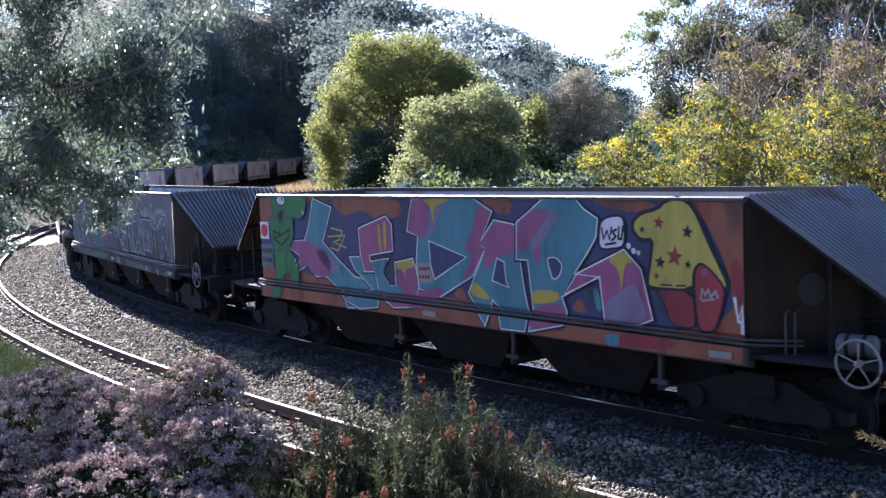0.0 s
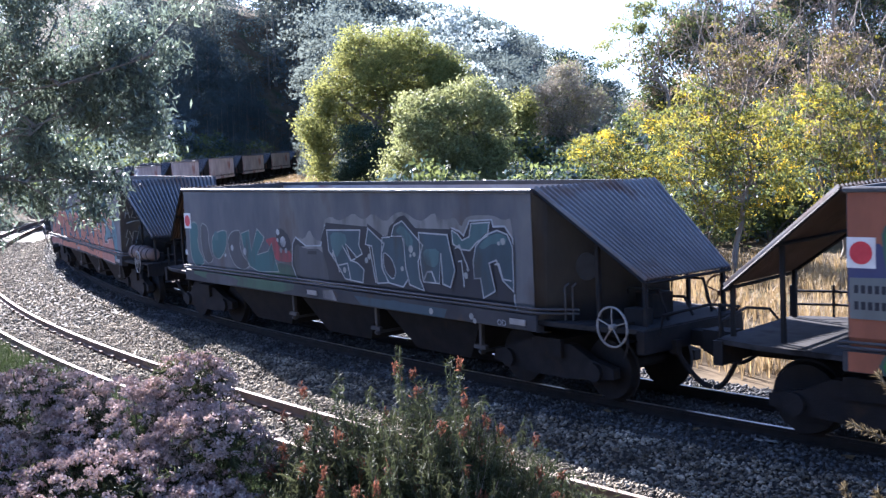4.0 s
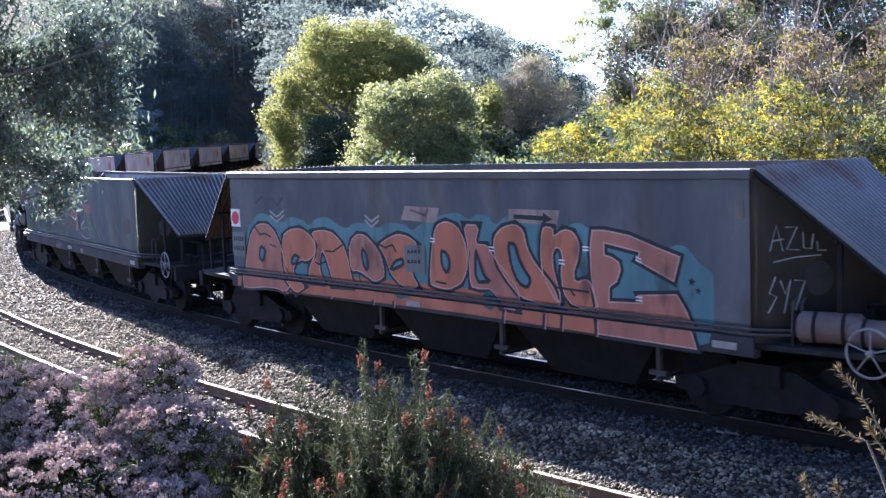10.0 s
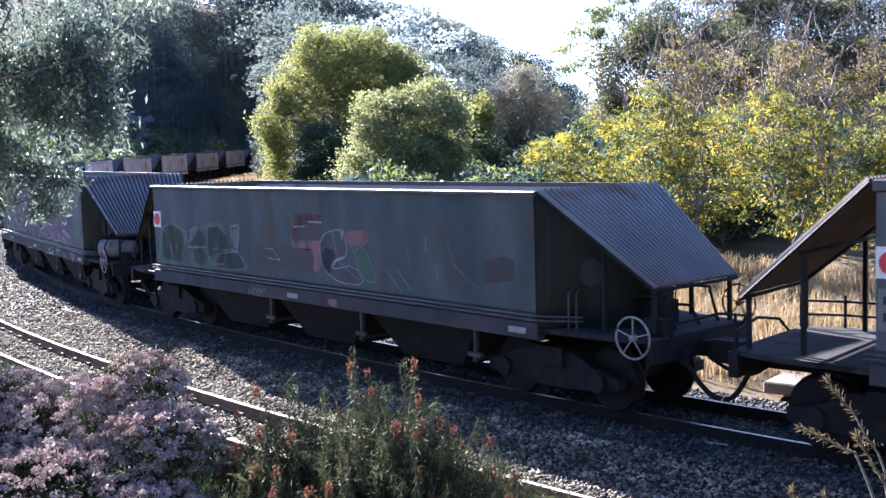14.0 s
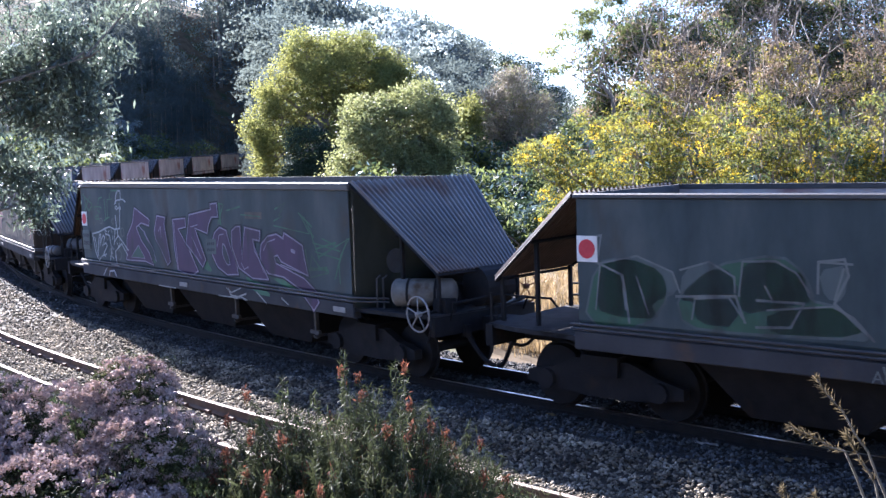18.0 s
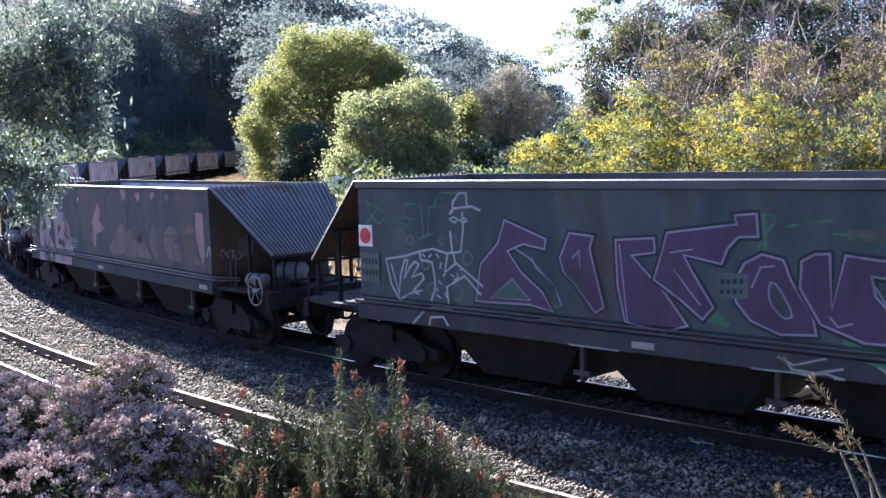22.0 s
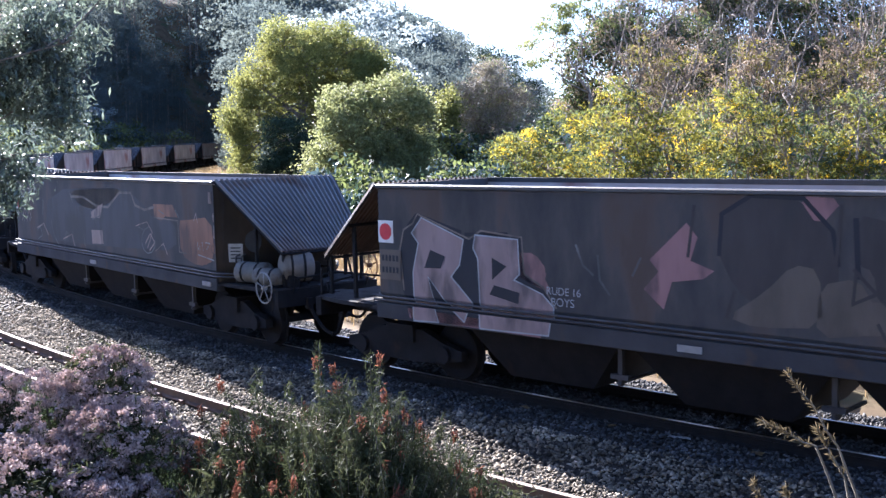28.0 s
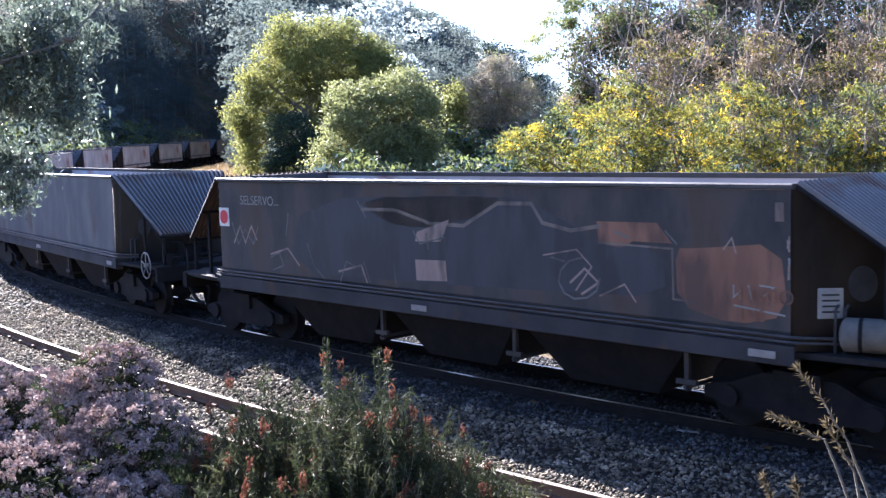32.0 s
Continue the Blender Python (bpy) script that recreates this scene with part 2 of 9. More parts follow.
def prism(bm, outline, axis, a, b):
    """An outline of (u, v) pushed along an axis: y keeps (x, z), x keeps (y, z), z keeps (x, y)."""
    put = {"y": lambda u, v, w: (u, w, v), "x": lambda u, v, w: (w, u, v), "z": lambda u, v, w: (u, v, w)}[axis]
    n = len(outline)
    vs = [bm.verts.new(put(u, v, a)) for u, v in outline] + [bm.verts.new(put(u, v, b)) for u, v in outline]
    bm.faces.new(vs[:n])
    bm.faces.new(vs[n:][::-1])
    for i in range(n):
        j = (i + 1) % n
        bm.faces.new((vs[i], vs[n + i], vs[n + j], vs[j]))
    bmesh.ops.recalc_face_normals(bm, faces=bm.faces)
    return bm


def tube(bm, pts, r0, r1=None, sides=6, cap=True):
    """A round tube through points, tapering from r0 to r1."""
    r1 = r0 if r1 is None else r1
    pts = [Vector(p) for p in pts]
    rings = []
    for i, p in enumerate(pts):
        d = (pts[min(i + 1, len(pts) - 1)] - pts[max(i - 1, 0)])
        d = d.normalized() if d.length > 1e-6 else Vector((0, 0, 1))
        u = d.cross(Vector((0, 0, 1)) if abs(d.z) < 0.9 else Vector((1, 0, 0))).normalized()
        w = d.cross(u)
        r = r0 + (r1 - r0) * i / max(1, len(pts) - 1)
        rings.append([bm.verts.new(p + (u * math.cos(a) + w * math.sin(a)) * r) for a in [2 * math.pi * k / sides for k in range(sides)]])
    for a, b in zip(rings, rings[1:]):
        for k in range(sides):
            j = (k + 1) % sides
            bm.faces.new((a[k], a[j], b[j], b[k]))
    if cap:
        bm.faces.new(rings[0][::-1])
        bm.faces.new(rings[-1])
    return bm


def mesh_from(name, verts, faces_n, mats):
    """A mesh of separate equal polygons: verts is (n * faces_n, 3)."""
    me = bpy.data.meshes.new(name)
    nv = len(verts)
    me.vertices.add(nv)
    me.vertices.foreach_set("co", np.asarray(verts, dtype=np.float32).ravel())
    nf = nv // faces_n
    me.loops.add(nv)
    me.loops.foreach_set("vertex_index", np.arange(nv, dtype=np.int32))
    me.polygons.add(nf)
    me.polygons.foreach_set("loop_start", np.arange(0, nv, faces_n, dtype=np.int32))
    me.update(calc_edges=True)
    for m in mats:
        me.materials.append(M[m])
    return me


def leaf_verts(rng, centres, length, width, droop=0.0, spread=1.0):
    """Pointed four-cornered leaves at the centres, turned at random."""
    n = len(centres)
    d = rng.normal(size=(n, 3))
    d[:, 2] = d[:, 2] * spread - droop
    d /= np.linalg.norm(d, axis=1)[:, None] + 1e-9
    u = np.cross(d, rng.normal(size=(n, 3)))
    u /= np.linalg.norm(u, axis=1)[:, None] + 1e-9
    k = rng.uniform(0.6, 1.3, (n, 1))
    a = d * length * k / 2
    b = u * width * k / 2
    return np.stack([centres - a, centres + b - a * 0.1, centres + a, centres - b - a * 0.1], 1).reshape(-1, 3)


# ------------------------------------------------------------------ the line's course
ARC = np.arange(-300.0, 160.01, 0.5)
BEND = np.interp(ARC, (-140, -95, -55, -30, -12, 4, 25), (0.00094, 0.00157, 0.00605, 0.00976, 0.01255, 0.00901, 0.00869))
TURN = np.concatenate([[0], np.cumsum((BEND[1:] + BEND[:-1]) * 0.25)])
ZERO = int(np.argmin(abs(ARC)))
TURN = TURN - TURN[ZERO] - 0.88827
MIDT = (TURN[1:] + TURN[:-1]) / 2
LINE_X = np.concatenate([[0], np.cumsum(np.cos(MIDT) * 0.5)])
LINE_Y = np.concatenate([[0], np.cumsum(np.sin(MIDT) * 0.5)])
LINE_X += -2.3385 - LINE_X[ZERO]
LINE_Y += 20.1725 - LINE_Y[ZERO]


def grade(s):
    return 0.0067 * max(0.0, -s - 30)


def on_line(s, out=0.0):
    """The place at s along the train's track, out metres towards its outer side, and the heading."""
    h = float(np.interp(s, ARC, TURN))
    return float(np.interp(s, ARC, LINE_X)) + out * math.sin(h), float(np.interp(s, ARC, LINE_Y)) - out * math.cos(h), h


def wagon_pose(s):
    x0, y0, _ = on_line(s - 4.2)
    x1, y1, _ = on_line(s + 4.2)
    return Matrix.Translation(((x0 + x1) / 2, (y0 + y1) / 2, grade(s))) @ Matrix.Rotation(math.atan2(y1 - y0, x1 - x0), 4, "Z") @ Matrix.Rotation(-0.0067, 4, "X")


TRAVEL = np.array([-0.54225836, -1.05528035, 2.95207399, 0.9985998, -5.21351425, 46.25661266, 22.67005498])


def travel(t):
    """How far the orange-lettered wagon has come along the line at t seconds."""
    return float(np.polyval(TRAVEL, (t - 16) / 16))


TRACK_GAP = 3.95
PITCH = 15.1355
# ------------------------------------------------------------------ ground
def smooth(a, b, x):
    t = np.clip((np.asarray(x) - a) / (b - a), 0, 1)
    return t * t * (3 - 2 * t)


def axis(fine0, fine1, step, far, grow):
    a = list(np.arange(fine0, fine1 + 1e-6, step))
    d = step
    while a[-1] < far:
        d *= grow
        a.append(a[-1] + d)
    d = step
    while a[0] > -far:
        d *= grow
        a.insert(0, a[0] - d)
    return np.array(a)


def ground_height(X, Y):
    best = np.full(X.shape, 1e9)
    out = np.zeros(X.shape)
    along = np.zeros(X.shape)
    for i in range(0, len(ARC), 4):
        dx, dy = X - LINE_X[i], Y - LINE_Y[i]
        d = dx * dx + dy * dy
        m = d < best
        best = np.where(m, d, best)
        out = np.where(m, dx * math.sin(TURN[i]) - dy * math.cos(TURN[i]), out)
        along = np.where(m, ARC[i], along)
    o = np.where(abs(out) < 1e-3, 1e-3, np.sign(out)) * np.sqrt(best)
    o = np.where(best > 36, o, out)
    o = o * (1 + 1.6 * smooth(-185, -215, along))
    away = smooth(8, 34, abs(o))
    z = np.full(X.shape, -0.55)
    z += 2.4 * smooth(6.2, 11.5, o)
    z += 0.45 * smooth(2.6, 6.5, -o) + 0.3 * smooth(8, 30, -o)
    z += away * 15 * smooth(-28, -95, X) * smooth(5, 60, Y)
    z += away * (9 + 24 * smooth(5, -45, X)) * smooth(115, 270, Y) + 10 * smooth(260, 520, Y)
    z += 0.0067 * np.maximum(0, -along - 30) * (1 - smooth(20, 60, abs(o)))
    z -= smooth(0, 60, -Y) * 2.0 * smooth(6, 20, o)
    z += 0.1 * np.sin(X * 0.9 + 1.3 * np.sin(Y * 0.5)) * np.cos(Y * 0.7) * smooth(6.5, 9, abs(o))
    return z, o


GX, GY = axis(-36, 34, 0.5, 1500, 1.25), axis(-14, 60, 0.5, 1500, 1.25)
XX, YY = np.meshgrid(GX, GY)
ZZ, OO = ground_height(XX, YY)
me = bpy.data.meshes.new("ground")
nx, ny = len(GX), len(GY)
idx = np.arange(nx * ny).reshape(ny, nx)
quads = np.stack([idx[:-1, :-1], idx[:-1, 1:], idx[1:, 1:], idx[1:, :-1]], -1).reshape(-1, 4)
me.from_pydata(np.stack([XX, YY, ZZ], -1).reshape(-1, 3).tolist(), [], quads.tolist())
me.materials.append(M["earth"])
me.polygons.foreach_set("use_smooth", [True] * len(me.polygons))
ground = tagged(new("ground", me), "dry brown earth bank with patchy grass", "ground", kind="structure")


def height_at(x, y):
    z, o = ground_height(np.array([[x]]), np.array([[y]]))
    return float(z[0, 0])


# ballast bed under both tracks
def strip(name, profile, s0, s1, step, mat, label, lift=0.0):
    """A long mesh: a cross-section of (out, z) swept along the line."""
    bm = bmesh.new()
    prev = None
    for s in np.arange(s0, s1 + 1e-6, step):
        row = []
        for o, z in profile:
            x, y, _ = on_line(s, o)
            row.append(bm.verts.new((x, y, z + lift + grade(s))))
        if prev:
            for k in range(len(row) - 1):
                bm.faces.new((prev[k], row[k], row[k + 1], prev[k + 1]))
        prev = row
    bmesh.ops.recalc_face_normals(bm, faces=bm.faces)
    return bm


BED = ((-2.5, -0.6), (-1.75, -0.22), (-1.2, -0.15), (0, -0.165), (1.3, -0.15), (1.9, -0.22), (2.3, -0.32), (2.8, -0.29), (3.95, -0.27), (5.3, -0.28), (5.9, -0.36), (6.6, -0.62))
bed = part("ballast_bed", strip("bed", BED, -190, 100, 1.0, "ballast", ""), "ballast")
tagged(bed, "grey crushed stone ballast bed under two tracks", "ballast", kind="structure")

RAIL = ((-0.065, -0.15), (-0.065, -0.135), (-0.012, -0.115), (-0.012, -0.045), (-0.034, -0.035), (-0.034, -0.004), (-0.026, 0.0), (0.026, 0.0), (0.034, -0.004), (0.034, -0.035), (0.012, -0.045), (0.012, -0.115), (0.065, -0.135), (0.065, -0.15))


def rail(out, lift, label, web="rail_side", head="rail_top"):
    bm = strip("rail", [(out + o, z) for o, z in RAIL], -190, 100, 1.0, "rail_side", "", lift)
    ob = part("rail", bm, web, None)
    ob.data.materials.append(M[head])
    for i, f in enumerate(ob.data.polygons):
        if f.normal.z > 0.8 and (i % (len(RAIL) - 1)) in ((6,) if web == "rail_shaded" else (5, 6, 7)):
            f.material_index = 1
    return tagged(ob, label, "rail", group="rails", kind="structure")


# the train's rails, their sides coloured near black for the shade beneath it
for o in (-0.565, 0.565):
    rail(o, 0.0, "steel rail with sides darkened for shade and a polished running edge", "rail_shaded")
for o in (-0.565, 0.565):
    rail(TRACK_GAP + o, -0.09, "pinkish worn steel rail of the empty track", "rail_tan", "rail_worn")


# ------------------------------------------------------------------ wagons
LB, HW, TOP, HOOD_END, HOOD_Z, HOOD_W = 5.41, 1.225, 2.87, 7.06, 1.69, 0.85


BAY = (6.35, -0.45)
# frame of the slanting end sheet: x along the sheet, y up from the platform, z out of it
BAY_FACE = Matrix.Translation((LB + 0.2, -HW + 0.115, 1.09)) @ Matrix.Rotation(math.atan2(BAY[1] + HW - 0.115, BAY[0] - LB - 0.2), 4, "Z") @ Matrix.Rotation(radians(90), 4, "X")


def corrugated(x0, z0, w0, x1, z1, w1, ribs=24):
    bm = bmesh.new()
    n = ribs * 4
    rows = []
    nz = Vector((z0 - z1, 0, x1 - x0)).normalized()
    if nz.z < 0:
        nz = -nz
    for layer in (0, 1):
        for e, (x, z, w) in enumerate(((x0, z0, w0), (x1, z1, w1))):
            row = []
            for i in range(n + 1):
                y = -w + 2 * w * (i // 4 + (0, 0.16, 0.44, 0.6)[i % 4]) / ribs
                d = (0.0, 0.042, 0.042, 0.0)[i % 4] - layer * 0.006
                row.append(bm.verts.new(Vector((x, y, z)) + nz * d))
            rows.append(row)
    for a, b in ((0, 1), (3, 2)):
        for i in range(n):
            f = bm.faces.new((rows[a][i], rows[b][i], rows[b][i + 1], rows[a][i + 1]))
            # shade between the ribs is painted in: trough faces get the dark slot
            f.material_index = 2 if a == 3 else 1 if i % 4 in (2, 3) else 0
    return bm


def lathe(bm, profile, sides=24):
    rings = [[bm.verts.new((r * math.cos(a), y, r * math.sin(a))) for a in [2 * math.pi * k / sides for k in range(sides)]] for y, r in profile]
    for a, b in zip(rings, rings[1:]):
        for k in range(sides):
            j = (k + 1) % sides
            bm.faces.new((a[k], a[j], b[j], b[k]))
    bm.faces.new(rings[0])
    bm.faces.new(rings[-1][::-1])
    bmesh.ops.recalc_face_normals(bm, faces=bm.faces)
    return bm


def handwheel(bm, c, r, axis_y=1):
    ring = [(c[0] + r * math.cos(a), c[1], c[2] + r * math.sin(a)) for a in [2 * math.pi * k / 24 for k in range(25)]]
    tube(bm, ring, 0.015, sides=6, cap=False)
    for k in range(5):
        a = 2 * math.pi * k / 5 + 0.3
        tube(bm, [c, (c[0] + r * math.cos(a), c[1], c[2] + r * math.sin(a))], 0.01, sides=5)
    tube(bm, [(c[0], c[1] - 0.03, c[2]), (c[0], c[1] + 0.05, c[2])], 0.04, sides=8)
    return bm


def capsule(bm, p0, p1, r):
    p0, p1 = Vector(p0), Vector(p1)
    d = (p1 - p0).normalized()
    n = 14
    u = d.cross(Vector((0, 0, 1)) if abs(d.z) < 0.9 else Vector((1, 0, 0))).normalized()
    w = d.cross(u)
    prof = [(-0.35, 0.0), (-0.33, 0.4), (-0.22, 0.75), (0.0, 1.0)]
    rings = []
    for base, sgn, seq in ((p0, 1, prof), (p1, -1, prof[::-1])):
        for o, k in seq:
            rings.append([bm.verts.new(base + d * (o * r * sgn) + (u * math.cos(a) + w * math.sin(a)) * r * max(k, 0.02)) for a in [2 * math.pi * j / n for j in range(n)]])
    for a, b in zip(rings, rings[1:]):
        for k in range(n):
            j = (k + 1) % n
            bm.faces.new((a[k], a[j], b[j], b[k]))
    return bm


def build_wagon(top=TOP, lip=0.07, drum=True):
    w = new("hopper_wagon")
    for sgn in (-1, 1):
        bm = bmesh.new()
        prism(bm, [(sgn * (HW - 0.05), 1.18), (sgn * HW, 1.3), (sgn * HW, top - lip), (sgn * (HW - 0.02), top - lip), (sgn * (HW - 0.035), 1.3), (sgn * (HW - 0.09), 1.18)], "x", -LB, LB)
        # inner side, seen on the far leg, is paled in colour for haze
        part("side_panel" if sgn < 0 else "inner_panel", bm, "wagon_grey" if sgn < 0 else "wagon_pale_haze", w)
        bm = bmesh.new()
        prism(bm, [(sgn * (HW - 0.03), top - lip), (sgn * (HW + 0.035), top - lip + 0.02), (sgn * (HW + 0.035), top - 0.015), (sgn * (HW + 0.02), top), (sgn * (HW - 0.04), top)], "x", -LB - 0.03, LB + 0.03)
        part("top_rail", bm, "rim", w)
        bm = bmesh.new()
        prism(bm, [(sgn * (HW - 0.02), 0.92), (sgn * (HW + 0.03), 0.94), (sgn * (HW + 0.03), 1.15), (sgn * (HW - 0.05), 1.18), (sgn * (HW - 0.12), 1.16), (sgn * (HW - 0.12), 0.92)], "x", -LB - 0.05, LB + 0.05)
        part("sole_bar", bm, "trough_shade_sole" if sgn < 0 else "wagon_pale_haze", w)
        for dz in (0.0, -0.055):
            bm = bmesh.new()
            tube(bm, [(-LB - 0.1, sgn * (HW + 0.035), 1.25 + dz), (LB, sgn * (HW + 0.035), 1.25 + dz), (LB + 0.16, sgn * (HW - 0.01), 1.25 + dz), (LB + 0.55, sgn * (HW - 0.3), 1.24 + dz)], 0.018, sides=6)
            part("brake_pipe", bm, "pipe", w)
    for e in (-1, 1):
        # end sheets that bend inwards under the hoods
        bm = bmesh.new()
        zt = lambda x: top - 0.05 - (x - LB) / (HOOD_END - LB) * (top - HOOD_Z)
        half = [(LB, -HW + 0.01), (LB + 0.06, -HW + 0.016), (LB + 0.11, -HW + 0.036), (LB + 0.16, -HW + 0.07), (LB + 0.2, -HW + 0.115), BAY]
        half = half if e > 0 else [(LB - 0.02, -HW + 0.04)]
        ring = half + [(x, -y) for x, y in half[::-1]]
        lo = [bm.verts.new((x * e, y, 1.06)) for x, y in ring]
        hi = [bm.verts.new((x * e, y, zt(x))) for x, y in ring]
        for k in range(len(ring) - 1):
            bm.faces.new((lo[k], lo[k + 1], hi[k + 1], hi[k]))
        bmesh.ops.solidify(bm, geom=bm.faces[:], thickness=0.012)
        wall = part("end_wall", bm, "wagon_grey", w)
        wall.data.polygons.foreach_set("use_smooth", [abs(f.normal.z) < 0.3 for f in wall.data.polygons])
        if e > 0:
            # round inspection opening in the slanting sheet, its shade a raised black disc
            bm = bmesh.new()
            tube(bm, [(0, 0, -0.012), (0, 0, 0.022)], 0.15, sides=20)
            bmesh.ops.transform(bm, matrix=Matrix.Diagonal((1, 1.25, 1, 1)), verts=bm.verts)
            hole_disc = part("inspection_cover", bm, "black", w)
            hole_disc.matrix_local = BAY_FACE @ Matrix.Translation((0.5, 0.72, 0))
            bm = bmesh.new()
            for dx in (0.2, 0.3):
                tube(bm, [(dx, 0.0, 0.09), (dx, 0.46, 0.09), (dx + 0.05, 0.5, 0.03)], 0.016, sides=6)
            riser = part("riser_pipe", bm, "pipe", w)
            riser.matrix_local = BAY_FACE
        hood = part("hood", corrugated((LB + 0.07) * e, top, HW, HOOD_END * e, HOOD_Z, HOOD_W), "hood", w, "corrugated steel hood with shade painted dark into the troughs")
        hood.data.materials.append(M["trough_shade_sole"])
        # underside slot, with the ground's warm bounce in its colour
        hood.data.materials.append(M["bounce_brown"])
        bm = bmesh.new()
        for y in (-1, 1):
            tube(bm, [((LB + 0.07) * e, y * HW, top - 0.03), (HOOD_END * e, y * HOOD_W, HOOD_Z - 0.03)], 0.022, sides=4)
        tube(bm, [(HOOD_END * e, -HOOD_W, HOOD_Z - 0.03), (HOOD_END * e, HOOD_W, HOOD_Z - 0.03)], 0.022, sides=4)
        tube(bm, [(6.3 * e, -1.0, 2.22), (6.3 * e, 1.0, 2.22)], 0.025, sides=4)
        part("hood_frame", bm, "steel_dark", w)
        for y in (-0.78, 0.78):
            bm = bmesh.new()
            box(bm, HOOD_END * e - 0.07 * e - 0.025, HOOD_END * e - 0.07 * e + 0.025, y - 0.025, y + 0.025, 1.1, HOOD_Z + 0.02)
            part("hood_post", bm, "steel_dark", w)
            bm = bmesh.new()
            box(bm, 6.3 * e - 0.025, 6.3 * e + 0.025, y * 1.15 - 0.025, y * 1.15 + 0.025, 1.1, 2.2)
            part("hood_post", bm, "steel_dark", w)
        bm = bmesh.new()
        prism(bm, [(LB * e, -HW), (6.5 * e, -1.12), (7.12 * e, -0.95), (7.12 * e, 0.95), (6.5 * e, 1.12), (LB * e, HW)], "z", 1.03, 1.09)
        part("end_platform", bm, "deck", w)
        bm = bmesh.new()
        box(bm, 7.02 * e, 7.14 * e, -1.0, 1.0, 0.78, 1.07)
        box(bm, 5.0 * e, 7.05 * e, -0.3, 0.3, 0.78, 1.03)
        part("headstock", bm, "steel_dark", w)
        bm = bmesh.new()
        box(bm, 7.1 * e, 7.42 * e, -0.09, 0.09, 0.78, 0.98)
        box(bm, 7.38 * e, 7.6 * e, -0.16, 0.12, 0.74, 1.02)
        tube(bm, [((7.12 + 0.45 * i / 9) * e, -0.42 + 0.02 * i, 0.82 - 0.5 * math.sin(math.pi / 2 * i / 9)) for i in range(10)], 0.034, sides=7)
        tube(bm, [((7.14 + 0.43 * i / 9) * e, 0.1 + 0.02 * i, 0.74 - 0.2 * math.sin(math.pi / 2 * i / 9)) for i in range(10)], 0.026, sides=7)
        box(bm, 7.16 * e - 0.05, 7.16 * e + 0.05, -0.47, -0.37, 0.72, 0.9)
        tube(bm, [(7.15 * e, -0.7, 1.0), (7.2 * e, -0.7, 1.25), (7.3 * e, 0.1, 1.3), (7.3 * e, 0.7, 1.2), (7.15 * e, 0.75, 1.0)], 0.02, sides=6)
        part("coupler", bm, "steel_dark", w)
        # truck with two axles
        for y in (-0.82, 0.82):
            bm = bmesh.new()
            prism(bm, [(4.15 * e, 0.36), (4.55 * e, 0.3), (5.0 * e, 0.26), (5.6 * e, 0.26), (6.05 * e, 0.3), (6.5 * e, 0.36), (6.5 * e, 0.5), (6.1 * e, 0.58), (5.75 * e, 0.74), (4.9 * e, 0.74), (4.5 * e, 0.58), (4.15 * e, 0.5)], "y", y - 0.07, y + 0.07)
            for x in (4.48, 6.18):
                tube(bm, [(x * e, y - 0.13, 0.42), (x * e, y + 0.13, 0.42)], 0.13, sides=12)
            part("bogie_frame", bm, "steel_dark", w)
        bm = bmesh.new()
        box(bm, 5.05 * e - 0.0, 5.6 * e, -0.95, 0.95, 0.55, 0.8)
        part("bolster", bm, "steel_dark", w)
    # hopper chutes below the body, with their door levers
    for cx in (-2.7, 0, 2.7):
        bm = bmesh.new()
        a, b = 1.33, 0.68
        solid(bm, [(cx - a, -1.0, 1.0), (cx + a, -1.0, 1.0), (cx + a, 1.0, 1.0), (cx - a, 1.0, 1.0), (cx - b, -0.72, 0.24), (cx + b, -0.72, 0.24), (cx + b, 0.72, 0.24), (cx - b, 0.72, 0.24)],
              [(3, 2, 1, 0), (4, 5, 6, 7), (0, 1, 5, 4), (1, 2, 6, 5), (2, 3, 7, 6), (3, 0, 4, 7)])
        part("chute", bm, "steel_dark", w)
        bm = bmesh.new()
        box(bm, cx + 1.26, cx + 1.32, -1.02, -0.96, 0.42, 0.92)
        box(bm, cx + 1.16, cx + 1.42, -1.04, -0.98, 0.5, 0.56)
        tube(bm, [(cx + 1.29, -1.05, 0.46), (cx + 1.29, -0.2, 0.46)], 0.025, sides=6)
        part("door_lever", bm, "pipe", w)
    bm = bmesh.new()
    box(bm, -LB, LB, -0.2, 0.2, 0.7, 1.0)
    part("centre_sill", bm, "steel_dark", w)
    # sloping floor inside
    bm = bmesh.new()
    solid(bm, [(-LB, -HW + 0.05, 2.2), (LB, -HW + 0.05, 2.2), (LB, HW - 0.05, 2.2), (-LB, HW - 0.05, 2.2), (-3, -0.9, 1.1), (3, -0.9, 1.1), (3, 0.9, 1.1), (-3, 0.9, 1.1)],
          [(0, 1, 5, 4), (1, 2, 6, 5), (2, 3, 7, 6), (3, 0, 4, 7), (4, 5, 6, 7)])
    part("hopper_floor", bm, "wagon_brown", w)
    for e in (-1, 1):
        bm = bmesh.new()
        box(bm, LB * e - 0.02, LB * e + 0.03, -HW + 0.04, HW - 0.04, 2.0, top - 0.005)
        part("bulkhead", bm, "wagon_brown", w)
    # brake gear at the leading end
    bm = bmesh.new()
    handwheel(bm, (6.75, -1.15, 1.12), 0.255)
    hw = part("handwheel", bm, "wheel_white", w, "pale painted brake handwheel with five spokes", True)
    bm = bmesh.new()
    tube(bm, [(6.75, -1.15, 1.12), (6.75, -0.6, 1.12)], 0.02, sides=6)
